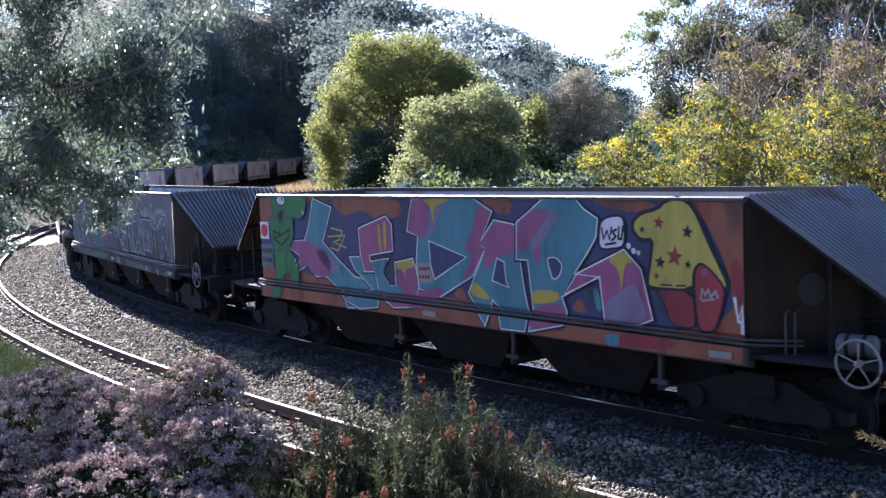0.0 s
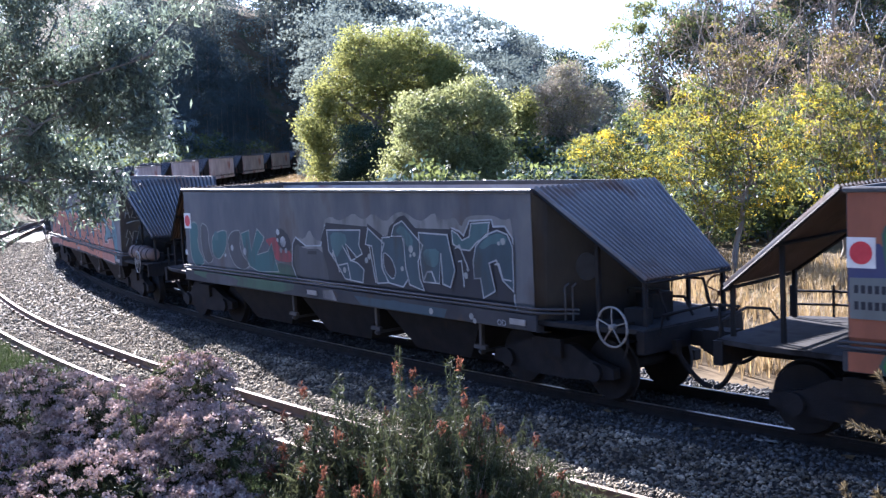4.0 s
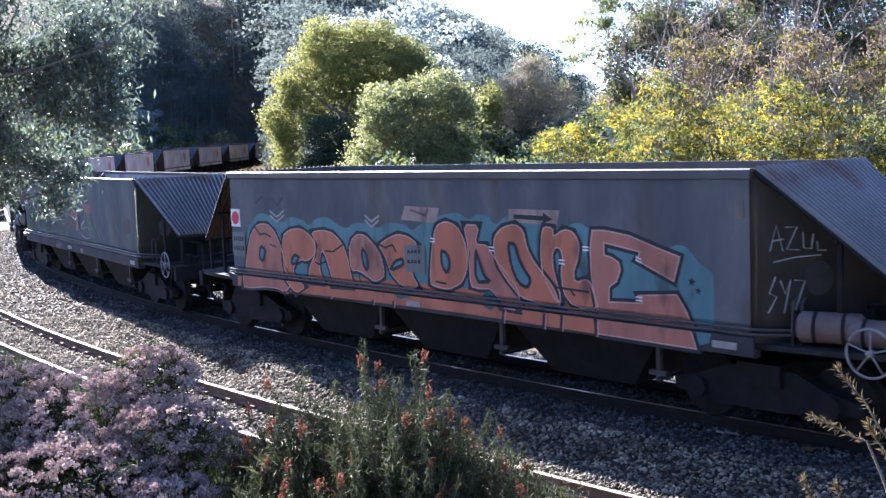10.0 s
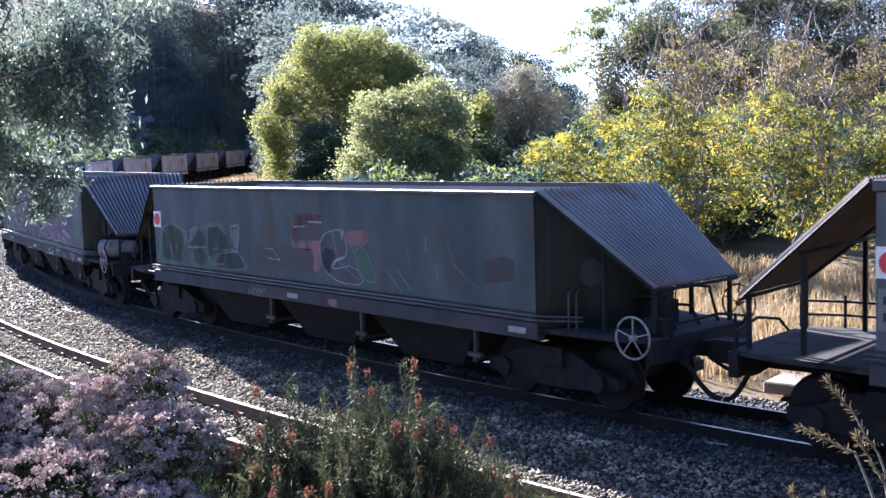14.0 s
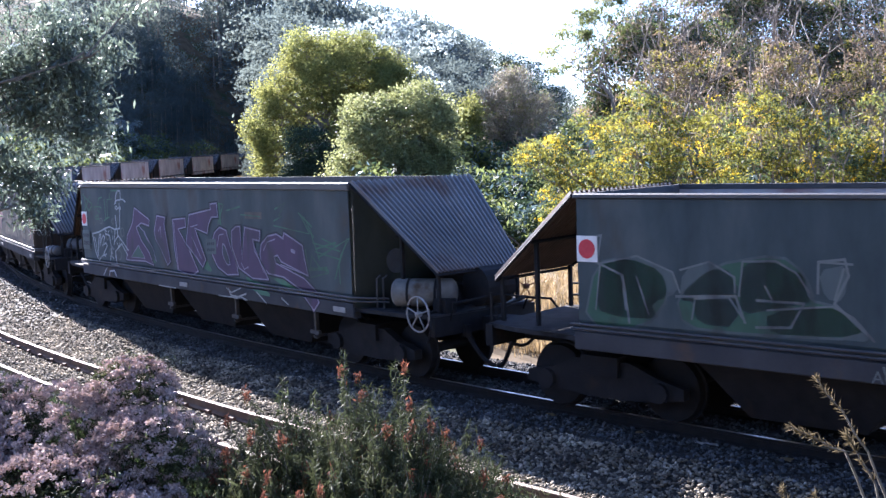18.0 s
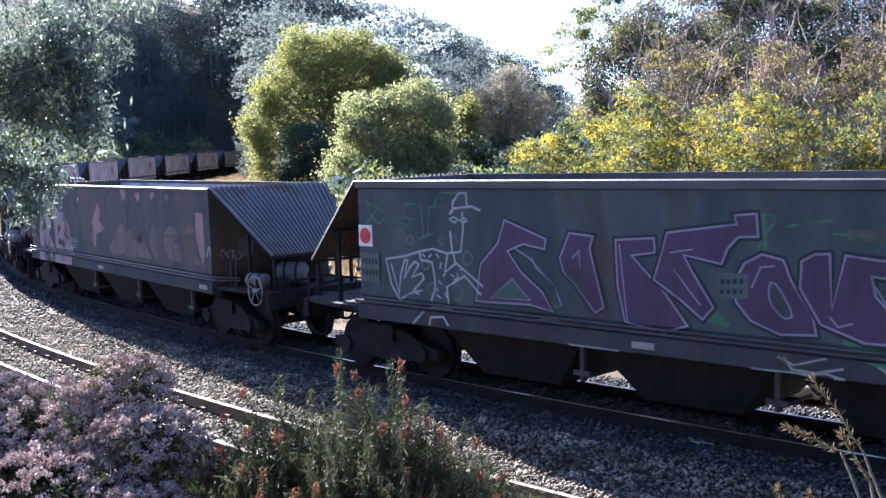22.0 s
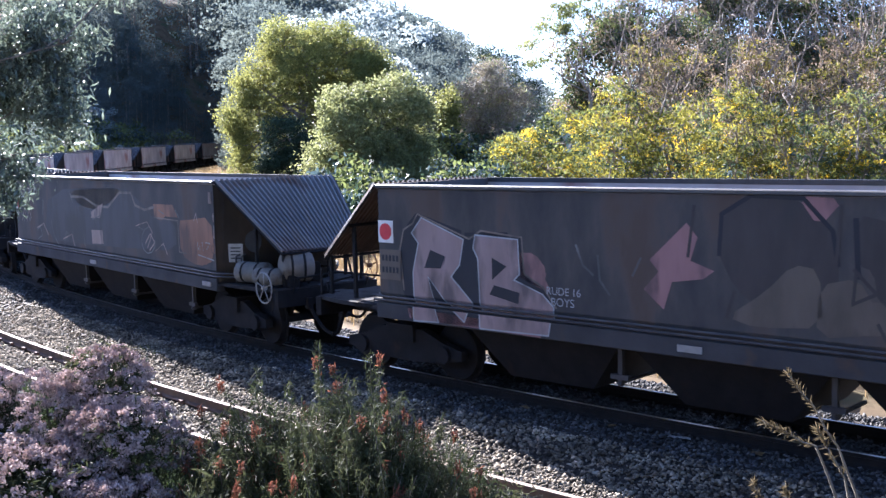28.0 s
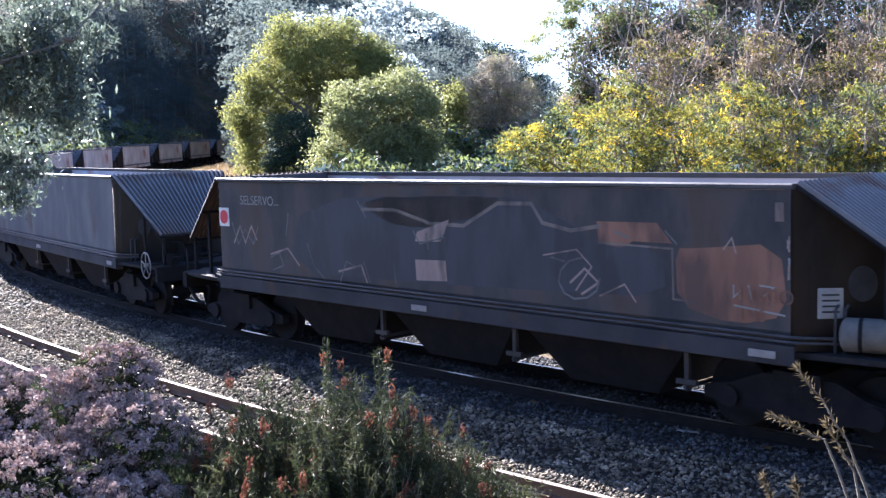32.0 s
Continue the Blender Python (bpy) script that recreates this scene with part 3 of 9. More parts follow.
    box(bm, 6.6, 6.9, -0.75, -0.55, 1.09, 1.3)
    tube(bm, [(6.9, -1.05, 1.05), (6.97, -1.1, 0.92), (6.92, -1.12, 0.72)], 0.018, sides=5)
    part("brake_rigging", bm, "steel_dark", w)
    if drum:
        bm = bmesh.new()
        tube(bm, [(7.02, -0.1, 1.42), (7.02, 0.45, 1.42)], 0.3, sides=20)
        part("drum", bm, "steel_dark", w)
    bm = bmesh.new()
    for y, z in ((-0.4, 1.5), (0.1, 1.35), (0.5, 1.55)):
        tube(bm, [(6.3, y, 1.1), (6.35, y, z), (6.8, y + 0.1, z), (6.9, y + 0.15, 1.1)], 0.022, sides=6)
    box(bm, 6.35, 6.65, -0.25, 0.15, 1.1, 1.42)
    part("brake_valve", bm, "steel_dark", w)
    bm = bmesh.new()
    handwheel(bm, (6.85, 0.9, 1.32), 0.25)
    part("handwheel", bm, "rust", w, "rusty brake handwheel", True)
    # railings on the trailing platform
    for x, y in ((-5.9, 1.1), (-6.6, 1.05), (-7.1, 0.9), (-7.1, -0.9)):
        bm = bmesh.new()
        tube(bm, [(x, y, 1.08), (x, y, 1.5)], 0.02, sides=5)
        part("rail_post", bm, "steel_dark", w)
    for z in (1.25, 1.42):
        bm = bmesh.new()
        tube(bm, [(-5.5, 1.12, z), (-6.6, 1.05, z), (-7.1, 0.9, z)], 0.018, sides=5)
        part("hand_rail", bm, "steel_dark", w)
    # board with red disc near the trailing corner
    bm = bmesh.new()
    box(bm, -5.41, -5.11, -HW - 0.012, -HW - 0.004, 2.03, 2.35)
    sg = part("sign_board", bm, "white", w, "white square board with a red disc")
    bm = bmesh.new()
    tube(bm, [(-5.26, -HW - 0.018, 2.19), (-5.26, -HW - 0.006, 2.19)], 0.12, sides=20)
    part("disc", bm, "red", sg)
    for x in (-0.3, 5.1):
        bm = bmesh.new()
        box(bm, x - 0.16, x + 0.16, -HW - 0.05, -HW - 0.034, 1.0, 1.08)
        part("plate", bm, "plate_pale", w, "small pale data plate")
    for x in (-6.18, -4.48, 4.48, 6.18):
        bm = bmesh.new()
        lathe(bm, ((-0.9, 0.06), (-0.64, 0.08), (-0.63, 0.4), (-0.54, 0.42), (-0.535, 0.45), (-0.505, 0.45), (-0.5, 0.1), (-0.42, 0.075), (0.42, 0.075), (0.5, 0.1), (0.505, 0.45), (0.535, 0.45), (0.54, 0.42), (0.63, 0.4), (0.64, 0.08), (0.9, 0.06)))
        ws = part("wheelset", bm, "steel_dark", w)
        ws.location = (x, 0, 0.42)
    return w


def recolour(wagon, names, mat):
    for o in wagon.children:
        if o.name.split(".")[0] in names:
            o.material_slots[0].link = "OBJECT"
            o.material_slots[0].material = M[mat]


low = build_wagon(drum=False)
tall = build_wagon(3.02, 0.13, True)
WAGONS = {}
for k in range(-2, 18):
    base = {0: tall, 2: tall}.get(k, low)
    WAGONS[k] = base if base not in WAGONS.values() else copy_thing(base, Matrix())
    tagged(WAGONS[k], "dark weathered steel coal hopper wagon", "wagon", "wagons of the train")
# ------------------------------------------------------------------ painted sides
import mathutils.geometry


def spray(name, c, dirt=0.6):
    M[name] = material(name, [tuple(v * 0.72 for v in c), c, tuple(min(1, v * 1.18) for v in c)], 0.65, 2.2, 0, 0.08, 30, stain=(tuple(v * 0.35 + 0.02 for v in c), 2.6, dirt), streak=3)


for name, c, dirt in (("p_tealw", (0.055, 0.11, 0.122), 0.56), ("p_mauve", (0.2, 0.16, 0.24), 0.62), ("p_redl", (0.3, 0.045, 0.05), 0.62), ("p_salmon", (0.34, 0.135, 0.095), 0.6), ("p_rosel", (0.45, 0.27, 0.23), 0.6), ("p_orange", (0.24, 0.085, 0.045), 0.54), ("p_indigo", (0.05, 0.052, 0.12), 0.58), ("p_green", (0.045, 0.17, 0.045), 0.6), ("p_olive2", (0.17, 0.14, 0.115), 0.5), ("p_mist", (0.075, 0.092, 0.09), 0.5), ("p_dusk", (0.048, 0.05, 0.058), 0.5), ("p_greenf", (0.04, 0.09, 0.055), 0.5), ("p_olive", (0.1, 0.082, 0.066), 0.5), ("p_faint", (0.13, 0.137, 0.132), 0.5), ("p_pinkm", (0.27, 0.085, 0.17), 0.62),
                      ("p_cyan", (0.08, 0.2, 0.245), 0.6), ("p_white", (0.62, 0.6, 0.62), 0.66), ("p_white2", (0.32, 0.335, 0.35), 0.58), ("p_yellow", (0.4, 0.31, 0.05), 0.62), ("p_yellowm", (0.45, 0.37, 0.07), 0.64),
                      ("p_redm", (0.23, 0.032, 0.04), 0.6), ("p_black", (0.016, 0.017, 0.024), 0.7), ("p_paleg", (0.17, 0.165, 0.165), 0.5), ("p_teal", (0.026, 0.088, 0.093), 0.56), ("p_navy", (0.03, 0.055, 0.073), 0.56),
                      ("p_tealc", (0.085, 0.175, 0.2), 0.56), ("p_orangeb", (0.38, 0.13, 0.07), 0.58), ("p_paleb", (0.3, 0.22, 0.19), 0.52), ("p_palegr", (0.26, 0.27, 0.26), 0.54), ("p_tealf", (0.1, 0.15, 0.15), 0.52),
                      ("p_redf", (0.2, 0.09, 0.09), 0.5), ("p_purple", (0.062, 0.034, 0.074), 0.56), ("p_lilac", (0.23, 0.2, 0.27), 0.56), ("p_greend", (0.05, 0.09, 0.07), 0.6), ("p_greenl", (0.06, 0.14, 0.08), 0.5),
                      ("p_rose", (0.26, 0.19, 0.185), 0.52), ("p_rosed", (0.26, 0.14, 0.14), 0.52), ("p_browndk", (0.045, 0.038, 0.038), 0.55), ("p_rustp", (0.22, 0.11, 0.07), 0.5)):
    spray(name, c, dirt)


def clip_z(pts, z, keep_above):
    res = []
    for (x0, z0), (x1, z1) in zip(pts, pts[1:] + pts[:1]):
        a, b = (z0 >= z) == keep_above, (z1 >= z) == keep_above
        if a:
            res.append((x0, z0))
        if a != b:
            res.append((x0 + (x1 - x0) * (z - z0) / (z1 - z0), z))
    return res


def rounded(pts, times):
    for _ in range(times):
        pts = [q for (x0, z0), (x1, z1) in zip(pts, pts[1:] + pts[:1]) for q in ((x0 * 0.78 + x1 * 0.22, z0 * 0.78 + z1 * 0.22), (x0 * 0.22 + x1 * 0.78, z0 * 0.22 + z1 * 0.78))]
    return pts


def sheet(bm, pts, y):
    if len(pts) < 3:
        return
    vs = [bm.verts.new((x, y(z) if callable(y) else y, z)) for x, z in pts]
    for tri in mathutils.geometry.tessellate_polygon([[Vector((x, z, 0)) for x, z in pts]]):
        try:
            bm.faces.new([vs[i] for i in tri])
        except ValueError:
            pass


def on_side(bm, pts, layer):
    """Lays a flat shape on the body side and, below the pipes, on the sole bar."""
    sheet(bm, clip_z(clip_z(pts, 1.3, True), 3.0, False), -HW - 0.002 - 0.0015 * layer)
    sheet(bm, clip_z(clip_z(pts, 1.185, True), 1.3, False), lambda z: -HW - 0.002 - 0.0015 * layer + 0.05 * (1.3 - z) / 0.12)
    sheet(bm, clip_z(pts, 1.15, False), -HW - 0.032 - 0.0015 * layer)


def paint(wagon, name, mat, layer, pts, edge="", edge_w=0.03, soft=1, label=""):
    pts = rounded(pts, soft)
    bm = bmesh.new()
    on_side(bm, pts, layer)
    bmesh.ops.recalc_face_normals(bm, faces=bm.faces)
    part(name, bm, mat, wagon, label)
    if edge:
        stroke(wagon, name + "_outline", edge, layer + 1, pts, edge_w, True)


def stroke(wagon, name, mat, layer, pts, width, closed=False):
    """A painted line of one width along the points, mitred at its bends."""
    pts = [Vector(p) for i, p in enumerate(pts) if i == 0 or (Vector(p) - Vector(pts[i - 1])).length > 1e-3]
    n, rim = len(pts), []
    if n < 2:
        return
    for i, p in enumerate(pts):
        a = pts[i - 1] if closed or i else p
        b = pts[(i + 1) % n] if closed or i < n - 1 else p
        d0 = (p - a).normalized() if p != a else (b - p).normalized()
        d1 = (b - p).normalized() if p != b else d0
        m = Vector((-d0.y - d1.y, d0.x + d1.x))
        m = m.normalized() if m.length > 0.2 else Vector((-d0.y, d0.x))
        m *= width / 2 / max(0.55, m.dot(Vector((-d0.y, d0.x))))
        end = Vector((0, 0)) if closed or 0 < i < n - 1 else (d1 if i else -d0) * width * 0.35
        rim.append((p + m + end, p - m + end))
    bm = bmesh.new()
    for i in range(n if closed else n - 1):
        (a, b), (c, d) = rim[i], rim[(i + 1) % n]
        on_side(bm, [tuple(a), tuple(b), tuple(d), tuple(c)], layer + 0.02 * (i % 5))
    bmesh.ops.recalc_face_normals(bm, faces=bm.faces)
    part(name, bm, mat, wagon)


def paint_dot(wagon, name, mat, layer, x, z, r):
    paint(wagon, name, mat, layer, [(x + r * math.cos(a), z + r * math.sin(a)) for a in [2 * math.pi * k / 12 for k in range(12)]], soft=0)


def star(wagon, mat, layer, x, z, r):
    """A five-pointed star a little off true."""
    paint(wagon, "star", mat, layer, [(x + q * math.sin(a), z + q * math.cos(a)) for a, q in [(math.pi * k / 5 + 0.12, r if k % 2 == 0 else r * 0.42) for k in range(10)]], soft=0)


def lettering(wagon, text, mat, x, z, size):
    cu = bpy.data.curves.new("lettering", "FONT")
    cu.body, cu.size, cu.extrude = text, size, 0.0
    cu.materials.append(M[mat])
    ob = new("lettering", cu)
    ob.parent = wagon
    ob.matrix_local = Matrix.Translation((x, -HW - 0.02 if z > 1.2 else -HW - 0.05, z)) @ Matrix.Rotation(radians(90), 4, "X")


for k, (mat, label) in {-2: ("wagon_brown", "coal hopper wagon with a colourful pink and cyan mural"), -1: ("wagon_grey", "grey coal hopper wagon with teal and dark blue letters"), 0: ("wagon_grey", "grey coal hopper wagon with orange bubble letters"),
                        1: ("wagon_green", "grey-green coal hopper wagon with faded tags"), 2: ("wagon_green", "dark green coal hopper wagon with purple letters"), 3: ("wagon_brown", "brown coal hopper wagon with two pale initials"),
                        4: ("wagon_brown", "rusty dark brown coal hopper wagon with scratched tags"), 5: ("wagon_grey", "dark grey coal hopper wagon with rusty stains")}.items():
    recolour(WAGONS[k], ("side_panel", "end_wall"), mat)
    tagged(WAGONS[k], label)


def air_tanks(wagon, spec, mat="tank"):
    for x0, x1, y0, y1, z, r in spec:
        bm = bmesh.new()
        capsule(bm, (x0, y0, z), (x1, y1, z), r)
        tk = part("air_tank", bm, mat, wagon, "grey painted air tank", True)
        bm = bmesh.new()
        for f in (0.25, 0.75):
            c = Vector((x0 + (x1 - x0) * f, y0 + (y1 - y0) * f, z))
            d = Vector((x1 - x0, y1 - y0, 0)).normalized() * 0.02
            tube(bm, [c - d, c + d], r + 0.006, sides=14)
        part("strap", bm, "steel_dark", tk)


air_tanks(WAGONS[0], [(5.92, 6.5, -1.02, -0.85, 1.3, 0.17), (6.45, 6.95, -0.92, -0.8, 1.27, 0.15)], "rosy_tank")
air_tanks(WAGONS[2], [(6.2, 6.9, -0.95, -0.45, 1.36, 0.21)])
air_tanks(WAGONS[4], [(5.92, 6.5, -1.02, -0.82, 1.3, 0.18), (6.4, 6.9, -0.95, -0.8, 1.26, 0.15), (6.85, 7.0, -0.7, -0.3, 1.42, 0.26)])
air_tanks(WAGONS[3], [(6.4, 6.8, -0.95, -0.85, 1.25, 0.13), (6.7, 7.0, -0.5, -0.2, 1.35, 0.2)], "dark_tank")
air_tanks(WAGONS[-2], [(6.45, 6.8, -0.98, -0.9, 1.27, 0.12)], "dark_tank")
for k in range(1, 18):
    for o in WAGONS[k].children:
        if o.name.startswith(("handwheel", "brake_rigging")):
            o.location.x += 0.2
for k in (0, 4):
    bm = bmesh.new()
    box(bm, 5.24, 5.34, -HW - 0.014, -HW - 0.004, 2.47, 2.67)
    part("plate", bm, "p_paleb", WAGONS[k])
bm = bmesh.new()
box(bm, 0.04, 0.3, 0.36, 0.68, 0.0, 0.02)
notice = part("notice", bm, "plate_pale", WAGONS[4], "white notice board with small print")
notice.matrix_local = BAY_FACE
bm = bmesh.new()
for z in (0.42, 0.48, 0.54, 0.6):
    box(bm, 0.08, 0.26, z, z + 0.02, 0.021, 0.025)
part("notice_writing", bm, "black", notice)


def scrawl(wagon, lines, mat="p_palegr", r=0.009):
    """Hand-drawn tag lines on the slanting end sheet: x along it, y up from the platform."""
    for line in lines:
        bm = bmesh.new()
        tube(bm, [(x, y, 0.012) for x, y in line], r, sides=5)
        part("scrawled_tag", bm, mat, wagon).matrix_local = BAY_FACE


scrawl(WAGONS[0], [[(-0.02, 1.02), (0.05, 1.3), (0.12, 1.02)], [(0.0, 1.13), (0.13, 1.15)], [(0.15, 1.28), (0.27, 1.28), (0.16, 1.04), (0.29, 1.03)], [(0.33, 1.22), (0.34, 1.05), (0.42, 1.04), (0.44, 1.2)], [(0.48, 1.12), (0.49, 1.02), (0.58, 1.02)],
                   [(0.02, 0.9), (0.25, 0.95), (0.52, 0.97)], [(0.04, 0.74), (-0.03, 0.56), (0.05, 0.52), (-0.04, 0.34)], [(0.09, 0.7), (0.14, 0.55), (0.2, 0.7), (0.13, 0.34)], [(0.24, 0.7), (0.35, 0.69), (0.25, 0.37)]])
scrawl(WAGONS[3], [[(0.02, 0.66), (-0.02, 0.56), (0.04, 0.5), (0.08, 0.6), (0.03, 0.67)], [(0.18, 0.66), (0.1, 0.58), (0.13, 0.5), (0.18, 0.57)], [(0.22, 0.48), (0.23, 0.66), (0.29, 0.6), (0.24, 0.57), (0.31, 0.48)], [(0.42, 0.65), (0.35, 0.62), (0.4, 0.55), (0.34, 0.5)]], r=0.006)


def corner_board(wagon, mat):
    """A faint painted board with two rows of unreadable marks."""
    paint(wagon, "number_board", mat, 16, [(-5.38, 1.93), (-4.96, 1.94), (-4.96, 1.5), (-5.38, 1.5)], soft=0)
    for z in (1.77, 1.6):
        for i in range(5):
            x = -5.33 + 0.072 * i
            paint(wagon, "number_bar", "p_black", 18, [(x, z), (x + 0.045, z), (x + 0.045, z + 0.085), (x, z + 0.085)], soft=0)


for k, mat in ((-2, "p_faint"), (0, "p_faint"), (2, "p_mist"), (3, "p_olive")):
    corner_board(WAGONS[k], mat)
# colourful mural on the first wagon
paint(WAGONS[-2], "mural_figure", "p_green", 13, [(-5.03, 2.46), (-4.85, 2.46), (-4.66, 2.31), (-4.46, 2.47), (-4.22, 2.48), (-4.23, 2.08), (-4.42, 1.88), (-4.13, 1.66), (-4.08, 1.47), (-4.14, 1.18), (-4.33, 1.17), (-4.43, 1.49), (-4.69, 1.33), (-4.72, 0.96), (-5.09, 0.95), (-4.9, 1.31), (-4.91, 1.81), (-5.0, 2.1)], edge="p_greend", edge_w=0.035)
paint(WAGONS[-2], "mural_figure", "p_green", 15, [(-4.93, 2.8), (-4.72, 2.84), (-3.75, 2.84), (-3.76, 2.62), (-3.92, 2.42), (-4.4, 2.47), (-4.63, 2.3), (-4.85, 2.49), (-4.93, 2.68)], edge="p_greend", edge_w=0.035)
paint(WAGONS[-2], "figure_mouth", "p_black", 18, [(-4.73, 2.54), (-4.48, 2.58), (-4.59, 2.36), (-4.71, 2.42)])
paint(WAGONS[-2], "figure_eye", "p_white", 18, [(-4.74, 2.75), (-4.69, 2.84), (-4.47, 2.83), (-4.44, 2.72), (-4.53, 2.66), (-4.68, 2.69)], edge="p_black", edge_w=0.02)
paint_dot(WAGONS[-2], "figure_pupil", "p_black", 20, -4.54, 2.78, 0.03)
stroke(WAGONS[-2], "figure_line", "p_black", 17, [(-4.89, 2.19), (-4.64, 2.12), (-4.35, 2.23), (-4.36, 2.09), (-4.64, 1.94), (-4.9, 2.05)], 0.035, True)
stroke(WAGONS[-2], "figure_line", "p_black", 17, [(-4.9, 2.05), (-4.64, 2.12)], 0.03)
stroke(WAGONS[-2], "figure_line", "p_greend", 17, [(-4.42, 1.88), (-4.54, 1.63), (-4.49, 1.35)], 0.04)
stroke(WAGONS[-2], "figure_line", "p_greend", 17, [(-4.91, 1.81), (-4.53, 1.87), (-4.42, 1.97)], 0.03)
paint_dot(WAGONS[-2], "figure_gleam", "p_white2", 18, -3.85, 2.54, 0.04)
paint_dot(WAGONS[-2], "figure_gleam", "p_white2", 18, -4.18, 1.68, 0.03)
paint_dot(WAGONS[-2], "figure_gleam", "p_white2", 18, -4.13, 1.6, 0.02)
paint(WAGONS[-2], "mural_patch", "p_orange", 3, [(-5.4, 2.83), (-4.95, 2.83), (-4.93, 2.63), (-5.03, 2.46), (-5.27, 2.31), (-5.4, 2.33)])
paint(WAGONS[-2], "mural_patch", "p_indigo", 2, [(-5.4, 2.28), (-4.98, 2.29), (-4.88, 1.81), (-4.9, 1.31), (-5.07, 1.55), (-5.4, 1.52)])
paint(WAGONS[-2], "mural_patch", "p_orange", 3, [(-5.4, 1.42), (-5.13, 1.55), (-4.89, 1.46), (-4.87, 1.32), (-5.4, 1.27)])
paint(WAGONS[-2], "mural_field", "p_orange", 0, [(-5.4, 2.84), (5.4, 2.84), (5.4, 0.96), (-5.4, 0.94)], soft=0)
paint(WAGONS[-2], "mural_patch", "p_indigo", 1, [(-4.53, 2.8), (3.25, 2.84), (4.34, 2.81), (4.84, 2.67), (5.18, 2.09), (5.3, 1.48), (4.29, 1.21), (1.23, 1.31), (-1.2, 1.34), (-2.99, 1.36), (-4.28, 1.5), (-4.51, 2.09)])
paint(WAGONS[-2], "mural_patch", "p_orange", 2, [(-2.94, 2.81), (-1.08, 2.82), (-0.88, 2.57), (-1.57, 2.42), (-2.03, 2.63), (-2.63, 2.49), (-2.87, 2.68)])
paint(WAGONS[-2], "mural_patch", "p_orange", 2, [(0.89, 2.83), (1.61, 2.83), (1.54, 2.57), (1.19, 2.65)])
paint(WAGONS[-2], "mural_patch", "p_orange", 2, [(3.01, 2.84), (3.49, 2.84), (4.17, 2.79), (4.08, 2.67), (3.53, 2.68)])
paint(WAGONS[-2], "mural_patch", "p_orange", 2, [(0.22, 1.36), (0.43, 1.54), (0.58, 1.32)])
paint(WAGONS[-2], "mural_patch", "p_orange", 2, [(2.68, 1.35), (2.85, 1.55), (3.01, 1.32)])
paint(WAGONS[-2], "mural_patch", "p_redm", 2, [(5.22, 2.09), (5.31, 2.16), (5.4, 2.04), (5.4, 1.66), (5.31, 1.61)])
stroke(WAGONS[-2], "letter_outline", "p_black", 2.5, [(-3.54, 2.8), (-2.96, 2.65), (-3.27, 2.04), (-2.78, 1.74), (-2.33, 1.49), (-1.75, 1.44), (-1.72, 1.01), (-2.55, 0.95), (-2.67, 1.14), (-3.17, 1.43), (-3.53, 1.42), (-3.79, 1.61), (-4.09, 1.49), (-4.29, 1.43), (-4.0, 1.75), (-4.39, 1.89), (-4.4, 2.22), (-4.3, 2.02), (-3.87, 2.05), (-3.71, 2.32)], 0.075, True)
paint(WAGONS[-2], "letter", "p_cyan", 3, [(-3.54, 2.8), (-2.96, 2.65), (-3.27, 2.04), (-2.78, 1.74), (-2.33, 1.49), (-1.75, 1.44), (-1.72, 1.01), (-2.55, 0.95), (-2.67, 1.14), (-3.17, 1.43), (-3.53, 1.42), (-3.79, 1.61), (-4.09, 1.49), (-4.29, 1.43), (-4.0, 1.75), (-4.39, 1.89), (-4.4, 2.22), (-4.3, 2.02), (-3.87, 2.05), (-3.71, 2.32)], edge="p_white", edge_w=0.02, soft=0)
paint(WAGONS[-2], "letter_shade", "p_pinkm", 6, [(-4.4, 2.2), (-4.3, 2.02), (-3.87, 2.05), (-3.62, 2.0), (-3.26, 1.92), (-3.0, 1.65), (-3.2, 1.39), (-3.67, 1.47), (-3.79, 1.61), (-4.08, 1.51), (-4.26, 1.45), (-4.0, 1.75), (-4.37, 1.89)])
paint(WAGONS[-2], "letter_shade", "p_mauve", 6, [(-3.55, 1.92), (-3.21, 1.89), (-2.79, 1.66), (-2.95, 1.48), (-3.29, 1.64)])
stroke(WAGONS[-2], "letter_outline", "p_black", 4.5, [(-2.47, 1.82), (-2.1, 1.84), (-1.99, 1.59), (-1.74, 1.61), (-1.6, 1.29), (-1.66, 1.03), (-2.18, 0.96), (-2.64, 1.09), (-1.82, 1.32), (-2.32, 1.61)], 0.075, True)
paint(WAGONS[-2], "letter", "p_cyan", 5, [(-2.47, 1.82), (-2.1, 1.84), (-1.99, 1.59), (-1.74, 1.61), (-1.6, 1.29), (-1.66, 1.03), (-2.18, 0.96), (-2.64, 1.09), (-1.82, 1.32), (-2.32, 1.61)], edge="p_white", edge_w=0.02, soft=0)
stroke(WAGONS[-2], "letter_outline", "p_black", 6.5, [(-2.16, 2.31), (-1.38, 2.53), (-1.23, 2.4), (-1.22, 1.97), (-1.87, 1.87), (-1.86, 1.77), (-1.34, 1.85), (-1.55, 1.62), (-1.35, 1.41), (-1.18, 1.41), (-1.18, 1.79), (-0.71, 1.88), (-0.63, 1.71), (-0.57, 1.46), (-0.7, 1.11), (-1.22, 1.06), (-1.64, 1.24), (-1.74, 1.61), (-2.04, 1.59), (-2.13, 1.87)], 0.075, True)
